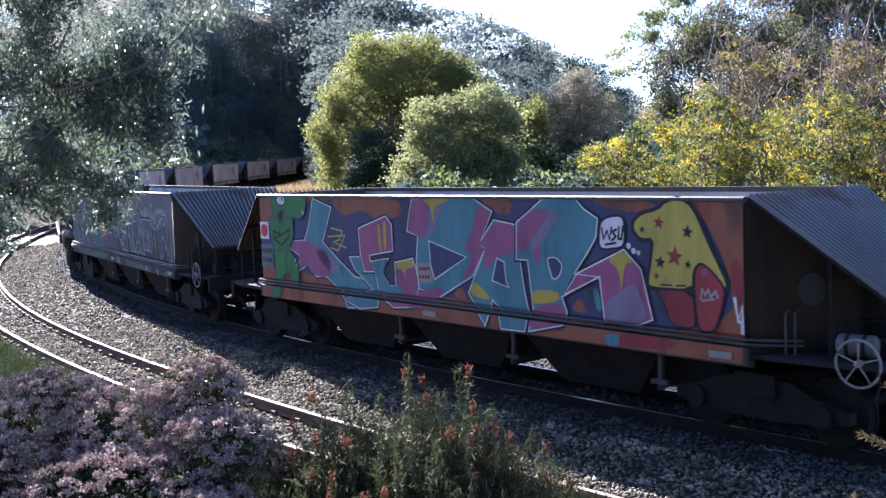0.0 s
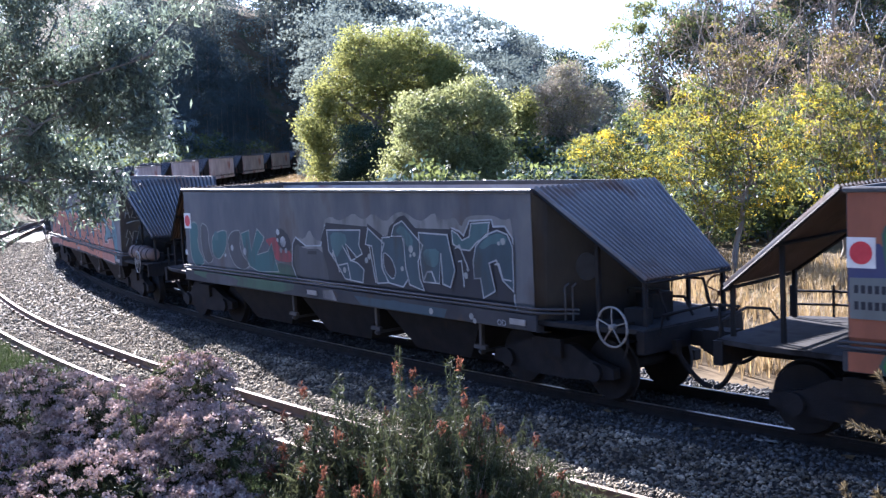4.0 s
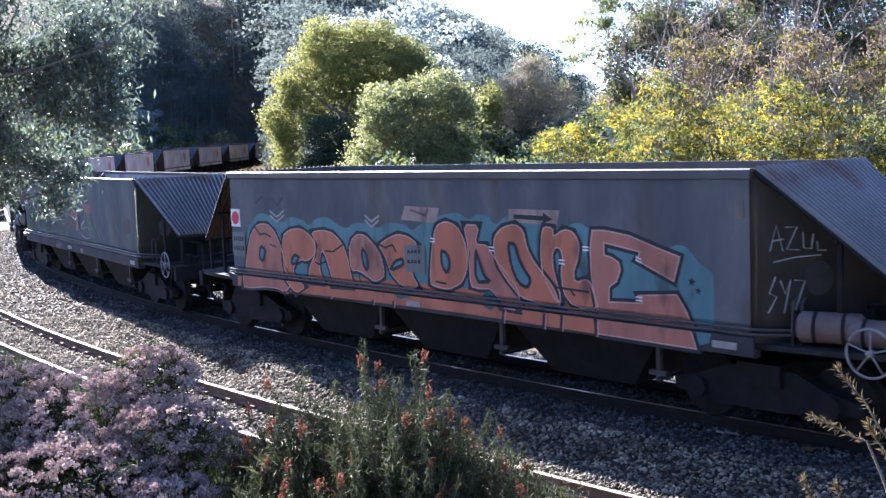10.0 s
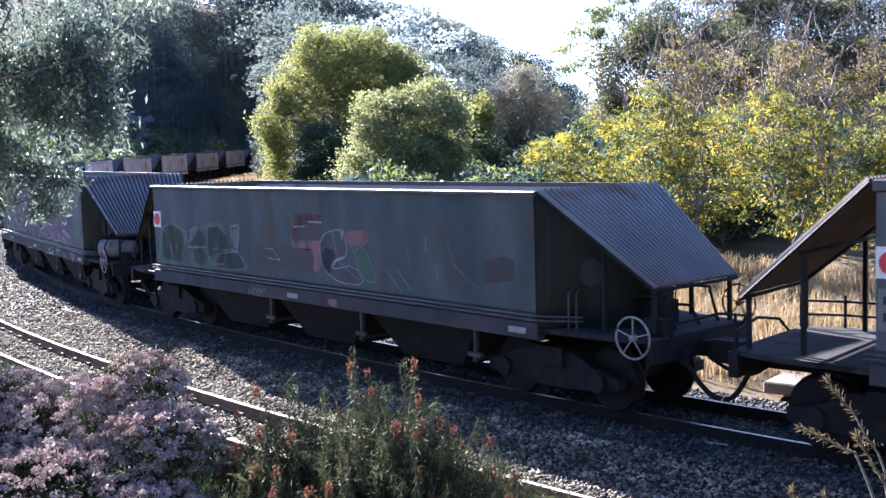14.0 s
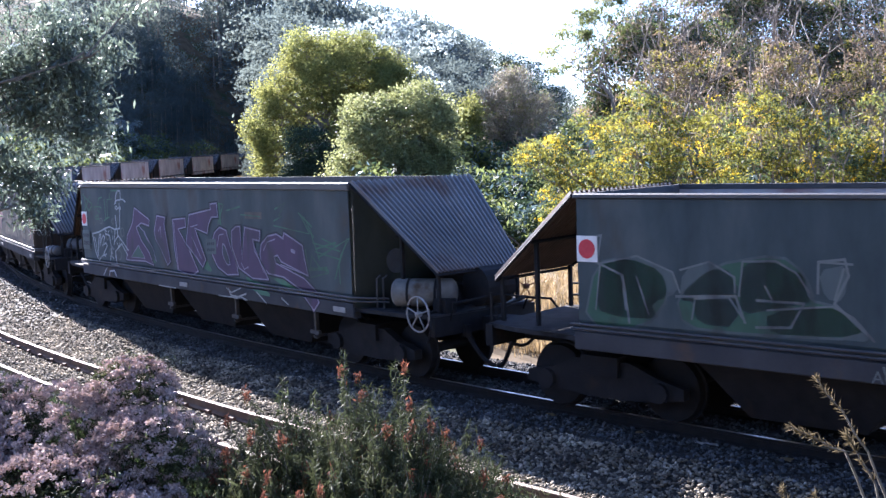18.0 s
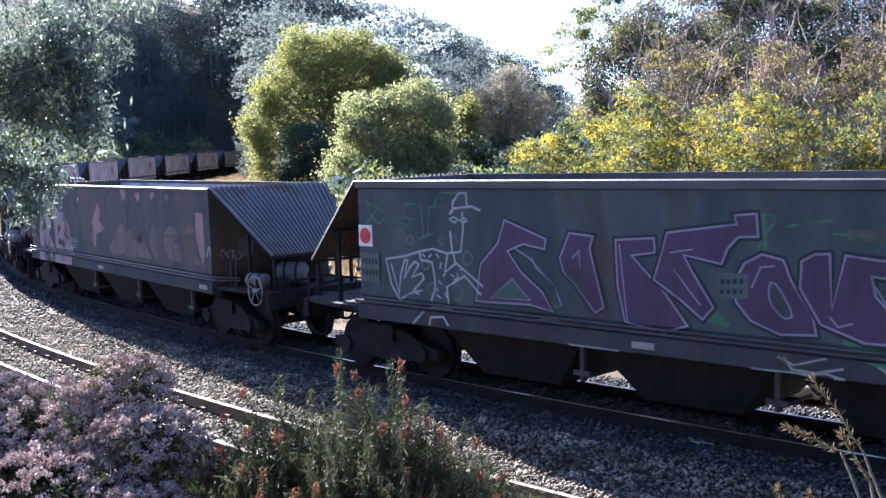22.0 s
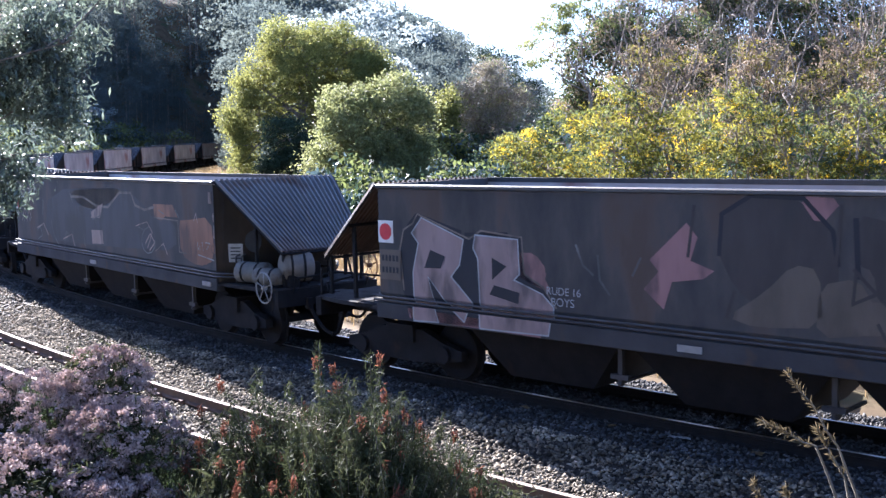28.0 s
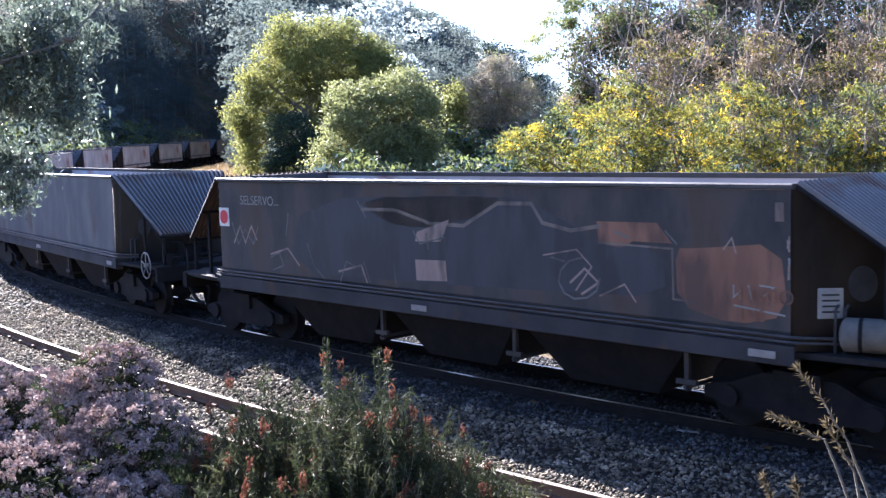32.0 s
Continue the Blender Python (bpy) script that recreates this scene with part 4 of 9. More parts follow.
paint(WAGONS[-2], "letter", "p_pinkm", 7, [(-2.16, 2.31), (-1.38, 2.53), (-1.23, 2.4), (-1.22, 1.97), (-1.87, 1.87), (-1.86, 1.77), (-1.34, 1.85), (-1.55, 1.62), (-1.35, 1.41), (-1.18, 1.41), (-1.18, 1.79), (-0.71, 1.88), (-0.63, 1.71), (-0.57, 1.46), (-0.7, 1.11), (-1.22, 1.06), (-1.64, 1.24), (-1.74, 1.61), (-2.04, 1.59), (-2.13, 1.87)], edge="p_white", edge_w=0.02, soft=0)
paint(WAGONS[-2], "letter_shade", "p_cyan", 10, [(-1.86, 1.77), (-1.34, 1.84), (-1.53, 1.62), (-1.35, 1.4), (-1.1, 1.43), (-0.9, 1.32), (-1.61, 1.26), (-1.74, 1.61)])
paint(WAGONS[-2], "letter_stripe", "p_yellow", 10, [(-1.62, 2.38), (-1.54, 2.41), (-1.52, 1.95), (-1.58, 1.94)])
paint(WAGONS[-2], "letter_stripe", "p_yellow", 10, [(-1.46, 2.43), (-1.37, 2.45), (-1.38, 1.99), (-1.45, 1.97)])
paint(WAGONS[-2], "letter_stripe", "p_yellow", 10, [(-1.16, 1.78), (-0.71, 1.87), (-0.68, 1.74), (-0.93, 1.69), (-0.86, 1.5), (-0.99, 1.69), (-1.14, 1.7)])
stroke(WAGONS[-2], "letter_outline", "p_black", 7.5, [(-0.67, 2.82), (0.77, 2.83), (1.19, 2.64), (0.89, 2.17), (1.01, 2.1), (0.73, 1.69), (-0.05, 1.32), (-0.58, 1.41), (-0.62, 1.78), (-0.56, 2.24), (-0.83, 2.3), (-0.76, 2.57)], 0.075, True)
paint(WAGONS[-2], "letter", "p_cyan", 8, [(-0.67, 2.82), (0.77, 2.83), (1.19, 2.64), (0.89, 2.17), (1.01, 2.1), (0.73, 1.69), (-0.05, 1.32), (-0.58, 1.41), (-0.62, 1.78), (-0.56, 2.24), (-0.83, 2.3), (-0.76, 2.57)], edge="p_white", edge_w=0.02, soft=0)
paint(WAGONS[-2], "letter_shade", "p_pinkm", 11, [(-0.66, 2.81), (-0.11, 2.81), (-0.27, 2.62), (-0.25, 2.43), (-0.43, 2.19), (-0.56, 2.24), (-0.81, 2.3), (-0.75, 2.57)])
paint(WAGONS[-2], "letter_shade", "p_mauve", 11, [(-0.19, 2.81), (0.18, 2.76), (-0.03, 2.54), (-0.15, 2.28), (-0.41, 2.19), (-0.22, 2.43)])
paint(WAGONS[-2], "letter_shade", "p_pinkm", 11, [(0.89, 2.75), (1.18, 2.63), (0.89, 2.17), (1.0, 2.1), (0.79, 1.79), (0.43, 1.58), (0.75, 1.98), (0.56, 2.09), (0.78, 2.43)])
paint(WAGONS[-2], "letter_shade", "p_pinkm", 11, [(-0.55, 1.4), (0.09, 1.47), (-0.05, 1.33), (-0.27, 1.14), (-0.92, 1.09), (-0.68, 1.24)])
paint(WAGONS[-2], "letter_stripe", "p_yellow", 12, [(-0.43, 2.81), (0.32, 2.82), (-0.02, 2.72), (-0.1, 2.7), (-0.17, 2.39), (-0.2, 2.7)])
paint(WAGONS[-2], "letter_gap", "p_indigo", 12, [(-0.28, 2.17), (0.6, 1.96), (-0.17, 1.58), (-0.25, 1.8)], edge="p_white", edge_w=0.02, soft=0)
stroke(WAGONS[-2], "letter_outline", "p_black", 8.5, [(1.22, 2.52), (1.7, 2.46), (1.64, 1.98), (1.74, 1.97), (1.84, 1.44), (1.9, 1.24), (1.82, 0.98), (1.33, 0.97), (1.27, 1.27), (1.14, 1.37), (1.07, 1.13), (0.99, 0.98), (0.85, 1.15), (0.61, 1.43), (0.9, 1.9), (1.01, 2.1), (0.89, 2.17)], 0.075, True)
paint(WAGONS[-2], "letter", "p_cyan", 9, [(1.22, 2.52), (1.7, 2.46), (1.64, 1.98), (1.74, 1.97), (1.84, 1.44), (1.9, 1.24), (1.82, 0.98), (1.33, 0.97), (1.27, 1.27), (1.14, 1.37), (1.07, 1.13), (0.99, 0.98), (0.85, 1.15), (0.61, 1.43), (0.9, 1.9), (1.01, 2.1), (0.89, 2.17)], edge="p_white", edge_w=0.02, soft=0)
paint(WAGONS[-2], "letter_shade", "p_pinkm", 12, [(1.23, 2.5), (1.68, 2.46), (1.65, 2.08), (1.32, 2.0), (1.09, 1.87), (0.97, 1.74), (1.02, 2.1), (0.91, 2.17)])
paint(WAGONS[-2], "letter_gap", "p_indigo", 13, [(1.27, 1.98), (1.42, 1.93), (1.45, 1.65), (1.51, 1.57), (1.15, 1.65)], edge="p_white", edge_w=0.02, soft=0)
paint(WAGONS[-2], "letter_stripe", "p_yellow", 13, [(0.73, 1.64), (1.09, 1.42), (1.06, 1.35), (0.64, 1.41)])
stroke(WAGONS[-2], "letter_outline", "p_black", 12.5, [(1.7, 2.5), (2.0, 2.68), (2.21, 2.82), (2.84, 2.83), (2.98, 2.7), (3.22, 2.58), (3.18, 2.33), (3.02, 2.12), (2.78, 1.84), (3.23, 1.83), (2.54, 1.52), (2.63, 1.33), (2.57, 1.14), (1.91, 0.99), (1.98, 1.33), (1.9, 1.98), (1.67, 1.98)], 0.075, True)
paint(WAGONS[-2], "letter", "p_cyan", 13, [(1.7, 2.5), (2.0, 2.68), (2.21, 2.82), (2.84, 2.83), (2.98, 2.7), (3.22, 2.58), (3.18, 2.33), (3.02, 2.12), (2.78, 1.84), (3.23, 1.83), (2.54, 1.52), (2.63, 1.33), (2.57, 1.14), (1.91, 0.99), (1.98, 1.33), (1.9, 1.98), (1.67, 1.98)], edge="p_white", edge_w=0.02, soft=0)
paint(WAGONS[-2], "letter_shade", "p_pinkm", 16, [(1.71, 2.49), (2.0, 2.67), (2.38, 2.7), (2.21, 2.47), (1.98, 2.27), (1.88, 2.11), (1.69, 2.1)])
paint(WAGONS[-2], "letter_shade", "p_mauve", 16, [(2.38, 2.7), (2.54, 2.63), (2.33, 2.36), (2.1, 2.12), (1.9, 2.09), (2.04, 2.31), (2.23, 2.49)])
paint(WAGONS[-2], "letter_shade", "p_pinkm", 16, [(2.02, 2.15), (2.17, 2.18), (2.13, 1.93), (2.05, 1.94)])
paint(WAGONS[-2], "letter_gap", "p_indigo", 17, [(2.29, 2.03), (2.46, 2.05), (2.58, 1.95), (2.52, 1.8), (2.39, 1.73), (2.32, 1.9)], edge="p_white", edge_w=0.02)
paint(WAGONS[-2], "letter_stripe", "p_yellow", 17, [(1.96, 1.57), (2.49, 1.6), (2.5, 1.45), (1.97, 1.36)])
paint(WAGONS[-2], "letter_shade", "p_pinkm", 16, [(1.97, 1.35), (2.54, 1.43), (2.61, 1.29), (2.57, 1.15), (1.91, 1.0)])
stroke(WAGONS[-2], "letter_outline", "p_black", 13.5, [(2.83, 1.85), (3.65, 2.2), (3.92, 1.97), (4.09, 1.35), (3.85, 1.26), (3.3, 1.24), (3.23, 1.83), (2.59, 1.56)], 0.075, True)
paint(WAGONS[-2], "letter", "p_pinkm", 14, [(2.83, 1.85), (3.65, 2.2), (3.92, 1.97), (4.09, 1.35), (3.85, 1.26), (3.3, 1.24), (3.23, 1.83), (2.59, 1.56)], edge="p_white", edge_w=0.02, soft=0)
paint(WAGONS[-2], "letter_shade", "p_mauve", 17, [(3.59, 1.68), (3.82, 1.81), (4.03, 1.4), (3.85, 1.28), (3.32, 1.26), (3.29, 1.48)])
paint(WAGONS[-2], "letter_stripe", "p_yellow", 17, [(3.36, 2.06), (3.63, 2.19), (3.82, 2.05), (3.66, 2.02), (3.6, 1.61), (3.57, 1.95)])
paint(WAGONS[-2], "letter_shade", "p_cyan", 17, [(3.1, 1.67), (3.2, 1.68), (3.27, 1.39), (3.17, 1.38)])
paint(WAGONS[-2], "speech_bubble", "p_white", 14, [(3.26, 2.53), (3.39, 2.61), (3.61, 2.63), (3.67, 2.56), (3.67, 2.29), (3.61, 2.22), (3.27, 2.18), (3.23, 2.28)], edge="p_black", edge_w=0.03)
stroke(WAGONS[-2], "bubble_writing", "p_black", 17, [(3.29, 2.46), (3.32, 2.32), (3.38, 2.43), (3.42, 2.32), (3.46, 2.47)], 0.03)
stroke(WAGONS[-2], "bubble_writing", "p_black", 17, [(3.54, 2.45), (3.47, 2.42), (3.53, 2.36), (3.46, 2.31)], 0.03)
stroke(WAGONS[-2], "bubble_writing", "p_black", 17, [(3.58, 2.48), (3.57, 2.33), (3.62, 2.33), (3.65, 2.49)], 0.03)
stroke(WAGONS[-2], "bubble_writing", "p_black", 17, [(3.35, 2.25), (3.52, 2.28)], 0.03)
paint_dot(WAGONS[-2], "bubble_dot", "p_white", 14, 3.73, 2.25, 0.04)
paint_dot(WAGONS[-2], "bubble_dot", "p_white", 14, 3.81, 2.19, 0.04)
paint_dot(WAGONS[-2], "bubble_dot", "p_white", 14, 3.89, 2.17, 0.03)
stroke(WAGONS[-2], "letter_outline", "p_black", 14.5, [(3.82, 2.55), (3.94, 2.65), (4.21, 2.71), (4.34, 2.81), (4.51, 2.84), (4.66, 2.8), (4.77, 2.67), (4.87, 2.47), (4.97, 2.28), (5.1, 2.05), (5.2, 1.86), (5.17, 1.8), (4.99, 1.92), (4.94, 2.02), (4.82, 2.1), (4.72, 2.0), (4.71, 1.76), (4.05, 1.75), (4.03, 1.82), (4.1, 2.14), (4.13, 2.35), (3.93, 2.34), (3.82, 2.44)], 0.075, True)
paint(WAGONS[-2], "letter", "p_yellowm", 15, [(3.82, 2.55), (3.94, 2.65), (4.21, 2.71), (4.34, 2.81), (4.51, 2.84), (4.66, 2.8), (4.77, 2.67), (4.87, 2.47), (4.97, 2.28), (5.1, 2.05), (5.2, 1.86), (5.17, 1.8), (4.99, 1.92), (4.94, 2.02), (4.82, 2.1), (4.72, 2.0), (4.71, 1.76), (4.05, 1.75), (4.03, 1.82), (4.1, 2.14), (4.13, 2.35), (3.93, 2.34), (3.82, 2.44)], edge="p_black", edge_w=0.025)
paint(WAGONS[-2], "mural_shape", "p_redm", 17, [(4.13, 1.74), (4.71, 1.75), (4.74, 1.43), (4.72, 1.3), (4.38, 1.31), (4.3, 1.56)], edge="p_black", edge_w=0.02)
paint(WAGONS[-2], "mural_shape", "p_redl", 18, [(4.74, 2.0), (4.84, 2.1), (5.0, 2.0), (5.17, 1.82), (5.14, 1.63), (5.02, 1.3), (4.8, 1.27), (4.74, 1.6)], edge="p_black", edge_w=0.025)
paint_dot(WAGONS[-2], "mural_gleam", "p_pinkm", 21, 4.89, 1.98, 0.05)
star(WAGONS[-2], "p_redm", 19, 4.45, 2.15, 0.13)
star(WAGONS[-2], "p_black", 19, 4.65, 2.45, 0.09)
star(WAGONS[-2], "p_redm", 19, 4.22, 2.55, 0.09)
star(WAGONS[-2], "p_black", 19, 3.96, 2.46, 0.05)
star(WAGONS[-2], "p_black", 19, 4.23, 2.07, 0.09)
star(WAGONS[-2], "p_black", 19, 4.65, 2.06, 0.06)
star(WAGONS[-2], "p_redm", 19, 4.17, 1.9, 0.05)
stroke(WAGONS[-2], "tag", "p_white2", 21, [(4.83, 1.67), (4.85, 1.79), (4.89, 1.72), (4.94, 1.79), (4.97, 1.7), (5.04, 1.77), (5.07, 1.7)], 0.03)
stroke(WAGONS[-2], "tag", "p_white2", 21, [(4.85, 1.65), (5.02, 1.68)], 0.025)
stroke(WAGONS[-2], "tag", "p_white", 18, [(5.3, 1.71), (5.34, 1.46), (5.4, 1.62), (5.4, 1.41), (5.4, 1.32)], 0.045)
stroke(WAGONS[-2], "tag", "p_white", 18, [(5.36, 1.45), (5.4, 1.43)], 0.04)
stroke(WAGONS[-2], "drip_row", "p_black", 19, [(4.24, 1.8), (4.4, 1.8)], 0.02)
stroke(WAGONS[-2], "drip_row", "p_black", 19, [(4.47, 1.8), (4.61, 1.81)], 0.02)
stroke(WAGONS[-2], "tag", "p_yellow", 3, [(-2.99, 2.29), (-2.65, 2.25), (-2.75, 2.1), (-2.96, 2.05), (-2.56, 1.97)], 0.03)
stroke(WAGONS[-2], "tag", "p_yellow", 3, [(-3.1, 2.14), (-2.57, 2.18), (-2.8, 1.91), (-3.03, 1.95)], 0.03)
paint(WAGONS[-2], "mural_patch", "p_redm", 2, [(3.37, 1.05), (3.75, 1.17), (4.46, 1.13), (4.37, 1.0), (3.56, 0.96)])
paint(WAGONS[-2], "mural_patch", "p_cyan", 3, [(3.31, 1.11), (3.56, 1.12), (3.54, 0.96), (3.33, 0.95)])
paint(WAGONS[-2], "number_board", "p_paleb", 9, [(-0.61, 1.81), (-0.2, 1.83), (-0.22, 1.52), (-0.61, 1.51)], soft=0)
paint(WAGONS[-2], "number_bar", "p_black", 11, [(-0.54, 1.75), (-0.5, 1.75), (-0.5, 1.71), (-0.54, 1.7)], soft=0)
paint(WAGONS[-2], "number_bar", "p_black", 11, [(-0.47, 1.75), (-0.43, 1.75), (-0.43, 1.71), (-0.48, 1.71)], soft=0)
paint(WAGONS[-2], "number_bar", "p_black", 11, [(-0.41, 1.76), (-0.36, 1.76), (-0.36, 1.71), (-0.41, 1.71)], soft=0)
paint(WAGONS[-2], "number_bar", "p_black", 11, [(-0.34, 1.76), (-0.29, 1.76), (-0.3, 1.72), (-0.34, 1.72)], soft=0)
paint(WAGONS[-2], "number_bar", "p_black", 11, [(-0.55, 1.62), (-0.5, 1.62), (-0.5, 1.58), (-0.55, 1.58)], soft=0)
paint(WAGONS[-2], "number_bar", "p_black", 11, [(-0.48, 1.62), (-0.43, 1.63), (-0.44, 1.58), (-0.48, 1.58)], soft=0)
paint(WAGONS[-2], "number_bar", "p_black", 11, [(-0.41, 1.63), (-0.37, 1.63), (-0.37, 1.59), (-0.41, 1.58)], soft=0)
paint(WAGONS[-2], "number_bar", "p_black", 11, [(-0.34, 1.63), (-0.3, 1.64), (-0.3, 1.59), (-0.35, 1.59)], soft=0)
# teal and blue letters on the second wagon
paint(WAGONS[-1], "letter_cloud", "p_paleg", 0, [(-0.99, 1.75), (-0.8, 2.0), (-0.52, 1.97), (-0.34, 2.17), (-0.19, 1.98), (0.08, 1.96), (0.15, 2.33), (0.41, 2.4), (0.61, 2.32), (0.81, 2.37), (1.1, 2.47), (1.29, 2.38), (1.42, 2.37), (1.66, 2.48), (2.0, 2.33), (2.26, 2.48), (2.5, 2.52), (2.82, 2.39), (2.99, 2.38), (3.28, 2.52), (3.38, 2.42), (3.6, 2.41), (3.78, 2.46), (3.91, 2.3), (4.01, 2.45), (4.18, 2.49), (4.63, 2.5), (4.84, 2.43), (5.03, 2.47), (5.02, 1.54), (0.66, 1.31), (-0.84, 1.35)])
paint(WAGONS[-1], "letter_shadow", "p_black", 2, [(-1.0, 1.5), (-0.95, 1.87), (-0.82, 2.0), (-0.47, 1.85), (0.02, 1.88), (0.2, 2.25), (1.42, 2.2), (1.51, 2.27), (1.9, 2.11), (2.07, 2.11), (2.21, 2.32), (2.46, 2.43), (2.77, 2.24), (3.59, 2.21), (3.7, 2.29), (3.87, 2.25), (3.96, 2.19), (4.11, 2.41), (4.6, 2.43), (4.63, 2.34), (4.87, 2.35), (5.03, 2.18), (5.02, 1.19), (1.6, 1.17), (-0.85, 1.23)], edge="p_white2", edge_w=0.028, soft=0)
paint(WAGONS[-1], "letter", "p_dusk", 5, [(-0.83, 1.9), (-0.53, 1.8), (0.05, 1.83), (0.21, 1.5), (0.24, 1.22), (-0.79, 1.27), (-0.94, 1.59)])
stroke(WAGONS[-1], "letter_outline", "p_black", 5.5, [(0.25, 2.16), (1.28, 2.19), (1.22, 1.94), (1.31, 1.8), (1.14, 1.73), (0.98, 1.85), (0.81, 1.95), (0.97, 1.67), (1.16, 1.64), (1.34, 1.54), (1.29, 1.32), (0.76, 1.35), (0.52, 1.6), (0.28, 1.81)], 0.05, True)
paint(WAGONS[-1], "letter", "p_navy", 6, [(0.25, 2.16), (1.28, 2.19), (1.22, 1.94), (1.31, 1.8), (1.14, 1.73), (0.98, 1.85), (0.81, 1.95), (0.97, 1.67), (1.16, 1.64), (1.34, 1.54), (1.29, 1.32), (0.76, 1.35), (0.52, 1.6), (0.28, 1.81)], edge="p_white2", edge_w=0.022, soft=0)
paint(WAGONS[-1], "letter_shade", "p_tealw", 9, [(0.35, 2.12), (0.8, 2.14), (0.89, 1.99), (0.68, 1.84), (0.53, 1.68), (0.38, 1.86)])
stroke(WAGONS[-1], "letter_outline", "p_black", 5.5, [(1.42, 1.96), (1.51, 2.23), (1.95, 1.99), (1.86, 1.83), (1.85, 1.62), (2.02, 1.37), (1.71, 1.34), (1.65, 1.67), (1.6, 1.94)], 0.05, True)
paint(WAGONS[-1], "letter", "p_navy", 6, [(1.42, 1.96), (1.51, 2.23), (1.95, 1.99), (1.86, 1.83), (1.85, 1.62), (2.02, 1.37), (1.71, 1.34), (1.65, 1.67), (1.6, 1.94)], edge="p_white2", edge_w=0.022, soft=0)
stroke(WAGONS[-1], "letter_outline", "p_black", 6.5, [(1.9, 2.09), (2.45, 2.13), (2.49, 1.93), (2.6, 1.5), (2.42, 1.33), (2.04, 1.37), (1.89, 1.55), (1.87, 1.83)], 0.05, True)
paint(WAGONS[-1], "letter", "p_navy", 7, [(1.9, 2.09), (2.45, 2.13), (2.49, 1.93), (2.6, 1.5), (2.42, 1.33), (2.04, 1.37), (1.89, 1.55), (1.87, 1.83)], edge="p_white2", edge_w=0.022, soft=0)
paint(WAGONS[-1], "letter_gap", "p_black", 11, [(1.94, 1.87), (2.15, 1.77), (2.26, 1.57), (2.17, 1.42), (1.98, 1.53), (1.92, 1.69)], edge="p_white2", edge_w=0.015)
stroke(WAGONS[-1], "letter_outline", "p_black", 8.5, [(2.16, 2.12), (2.25, 2.29), (2.47, 2.37), (2.98, 2.01), (2.84, 1.75), (2.87, 1.49), (2.97, 1.31), (2.6, 1.38), (2.51, 1.66), (2.49, 2.13)], 0.05, True)
paint(WAGONS[-1], "letter", "p_navy", 9, [(2.16, 2.12), (2.25, 2.29), (2.47, 2.37), (2.98, 2.01), (2.84, 1.75), (2.87, 1.49), (2.97, 1.31), (2.6, 1.38), (2.51, 1.66), (2.49, 2.13)], edge="p_white2", edge_w=0.022, soft=0)
paint(WAGONS[-1], "letter_shade", "p_tealw", 12, [(2.26, 2.2), (2.46, 2.32), (2.75, 2.11), (2.71, 1.94), (2.55, 1.99), (2.49, 2.13)])
stroke(WAGONS[-1], "letter_outline", "p_black", 9.5, [(2.89, 2.2), (3.59, 2.19), (3.74, 1.67), (3.62, 1.41), (3.44, 1.45), (3.42, 1.91), (3.36, 1.45), (2.96, 1.45), (2.91, 1.72)], 0.05, True)
paint(WAGONS[-1], "letter", "p_navy", 10, [(2.89, 2.2), (3.59, 2.19), (3.74, 1.67), (3.62, 1.41), (3.44, 1.45), (3.42, 1.91), (3.36, 1.45), (2.96, 1.45), (2.91, 1.72)], edge="p_white2", edge_w=0.022, soft=0)
paint(WAGONS[-1], "letter_shade", "p_tealw", 13, [(2.97, 1.95), (3.39, 1.98), (3.36, 1.75), (3.22, 1.68), (3.03, 1.73)])
stroke(WAGONS[-1], "letter_line", "p_white2", 13, [(2.99, 1.5), (3.07, 1.61), (3.18, 1.62), (3.26, 1.48)], 0.03)
stroke(WAGONS[-1], "letter_outline", "p_black", 7.5, [(3.7, 2.26), (3.84, 2.21), (3.93, 2.12), (4.1, 2.18), (4.15, 2.37), (4.56, 2.4), (4.51, 2.21), (4.27, 2.11), (4.1, 1.98), (3.9, 1.99), (3.72, 2.06)], 0.05, True)
paint(WAGONS[-1], "letter", "p_tealw", 8, [(3.7, 2.26), (3.84, 2.21), (3.93, 2.12), (4.1, 2.18), (4.15, 2.37), (4.56, 2.4), (4.51, 2.21), (4.27, 2.11), (4.1, 1.98), (3.9, 1.99), (3.72, 2.06)], edge="p_white2", edge_w=0.022, soft=0)
stroke(WAGONS[-1], "letter_outline", "p_black", 8.5, [(4.18, 1.58), (4.17, 1.83), (4.24, 2.05), (4.47, 2.22), (4.72, 2.29), (4.93, 2.24), (5.03, 2.07), (5.02, 1.45), (4.8, 1.59), (4.68, 1.87), (4.52, 1.82), (4.63, 1.43), (4.37, 1.31), (4.32, 1.59)], 0.05, True)
paint(WAGONS[-1], "letter", "p_navy", 9, [(4.18, 1.58), (4.17, 1.83), (4.24, 2.05), (4.47, 2.22), (4.72, 2.29), (4.93, 2.24), (5.03, 2.07), (5.02, 1.45), (4.8, 1.59), (4.68, 1.87), (4.52, 1.82), (4.63, 1.43), (4.37, 1.31), (4.32, 1.59)], edge="p_white2", edge_w=0.022, soft=0)
paint(WAGONS[-1], "letter_shade", "p_tealw", 12, [(4.3, 2.05), (4.5, 2.19), (4.75, 2.26), (4.94, 2.2), (4.87, 2.08), (4.62, 2.11), (4.4, 2.0)])
stroke(WAGONS[-1], "letter_line", "p_white2", 14, [(0.74, 1.91), (0.97, 1.67), (1.11, 1.71)], 0.024)
stroke(WAGONS[-1], "letter_line", "p_white2", 14, [(3.78, 2.0), (3.87, 2.05), (4.05, 1.73)], 0.024)
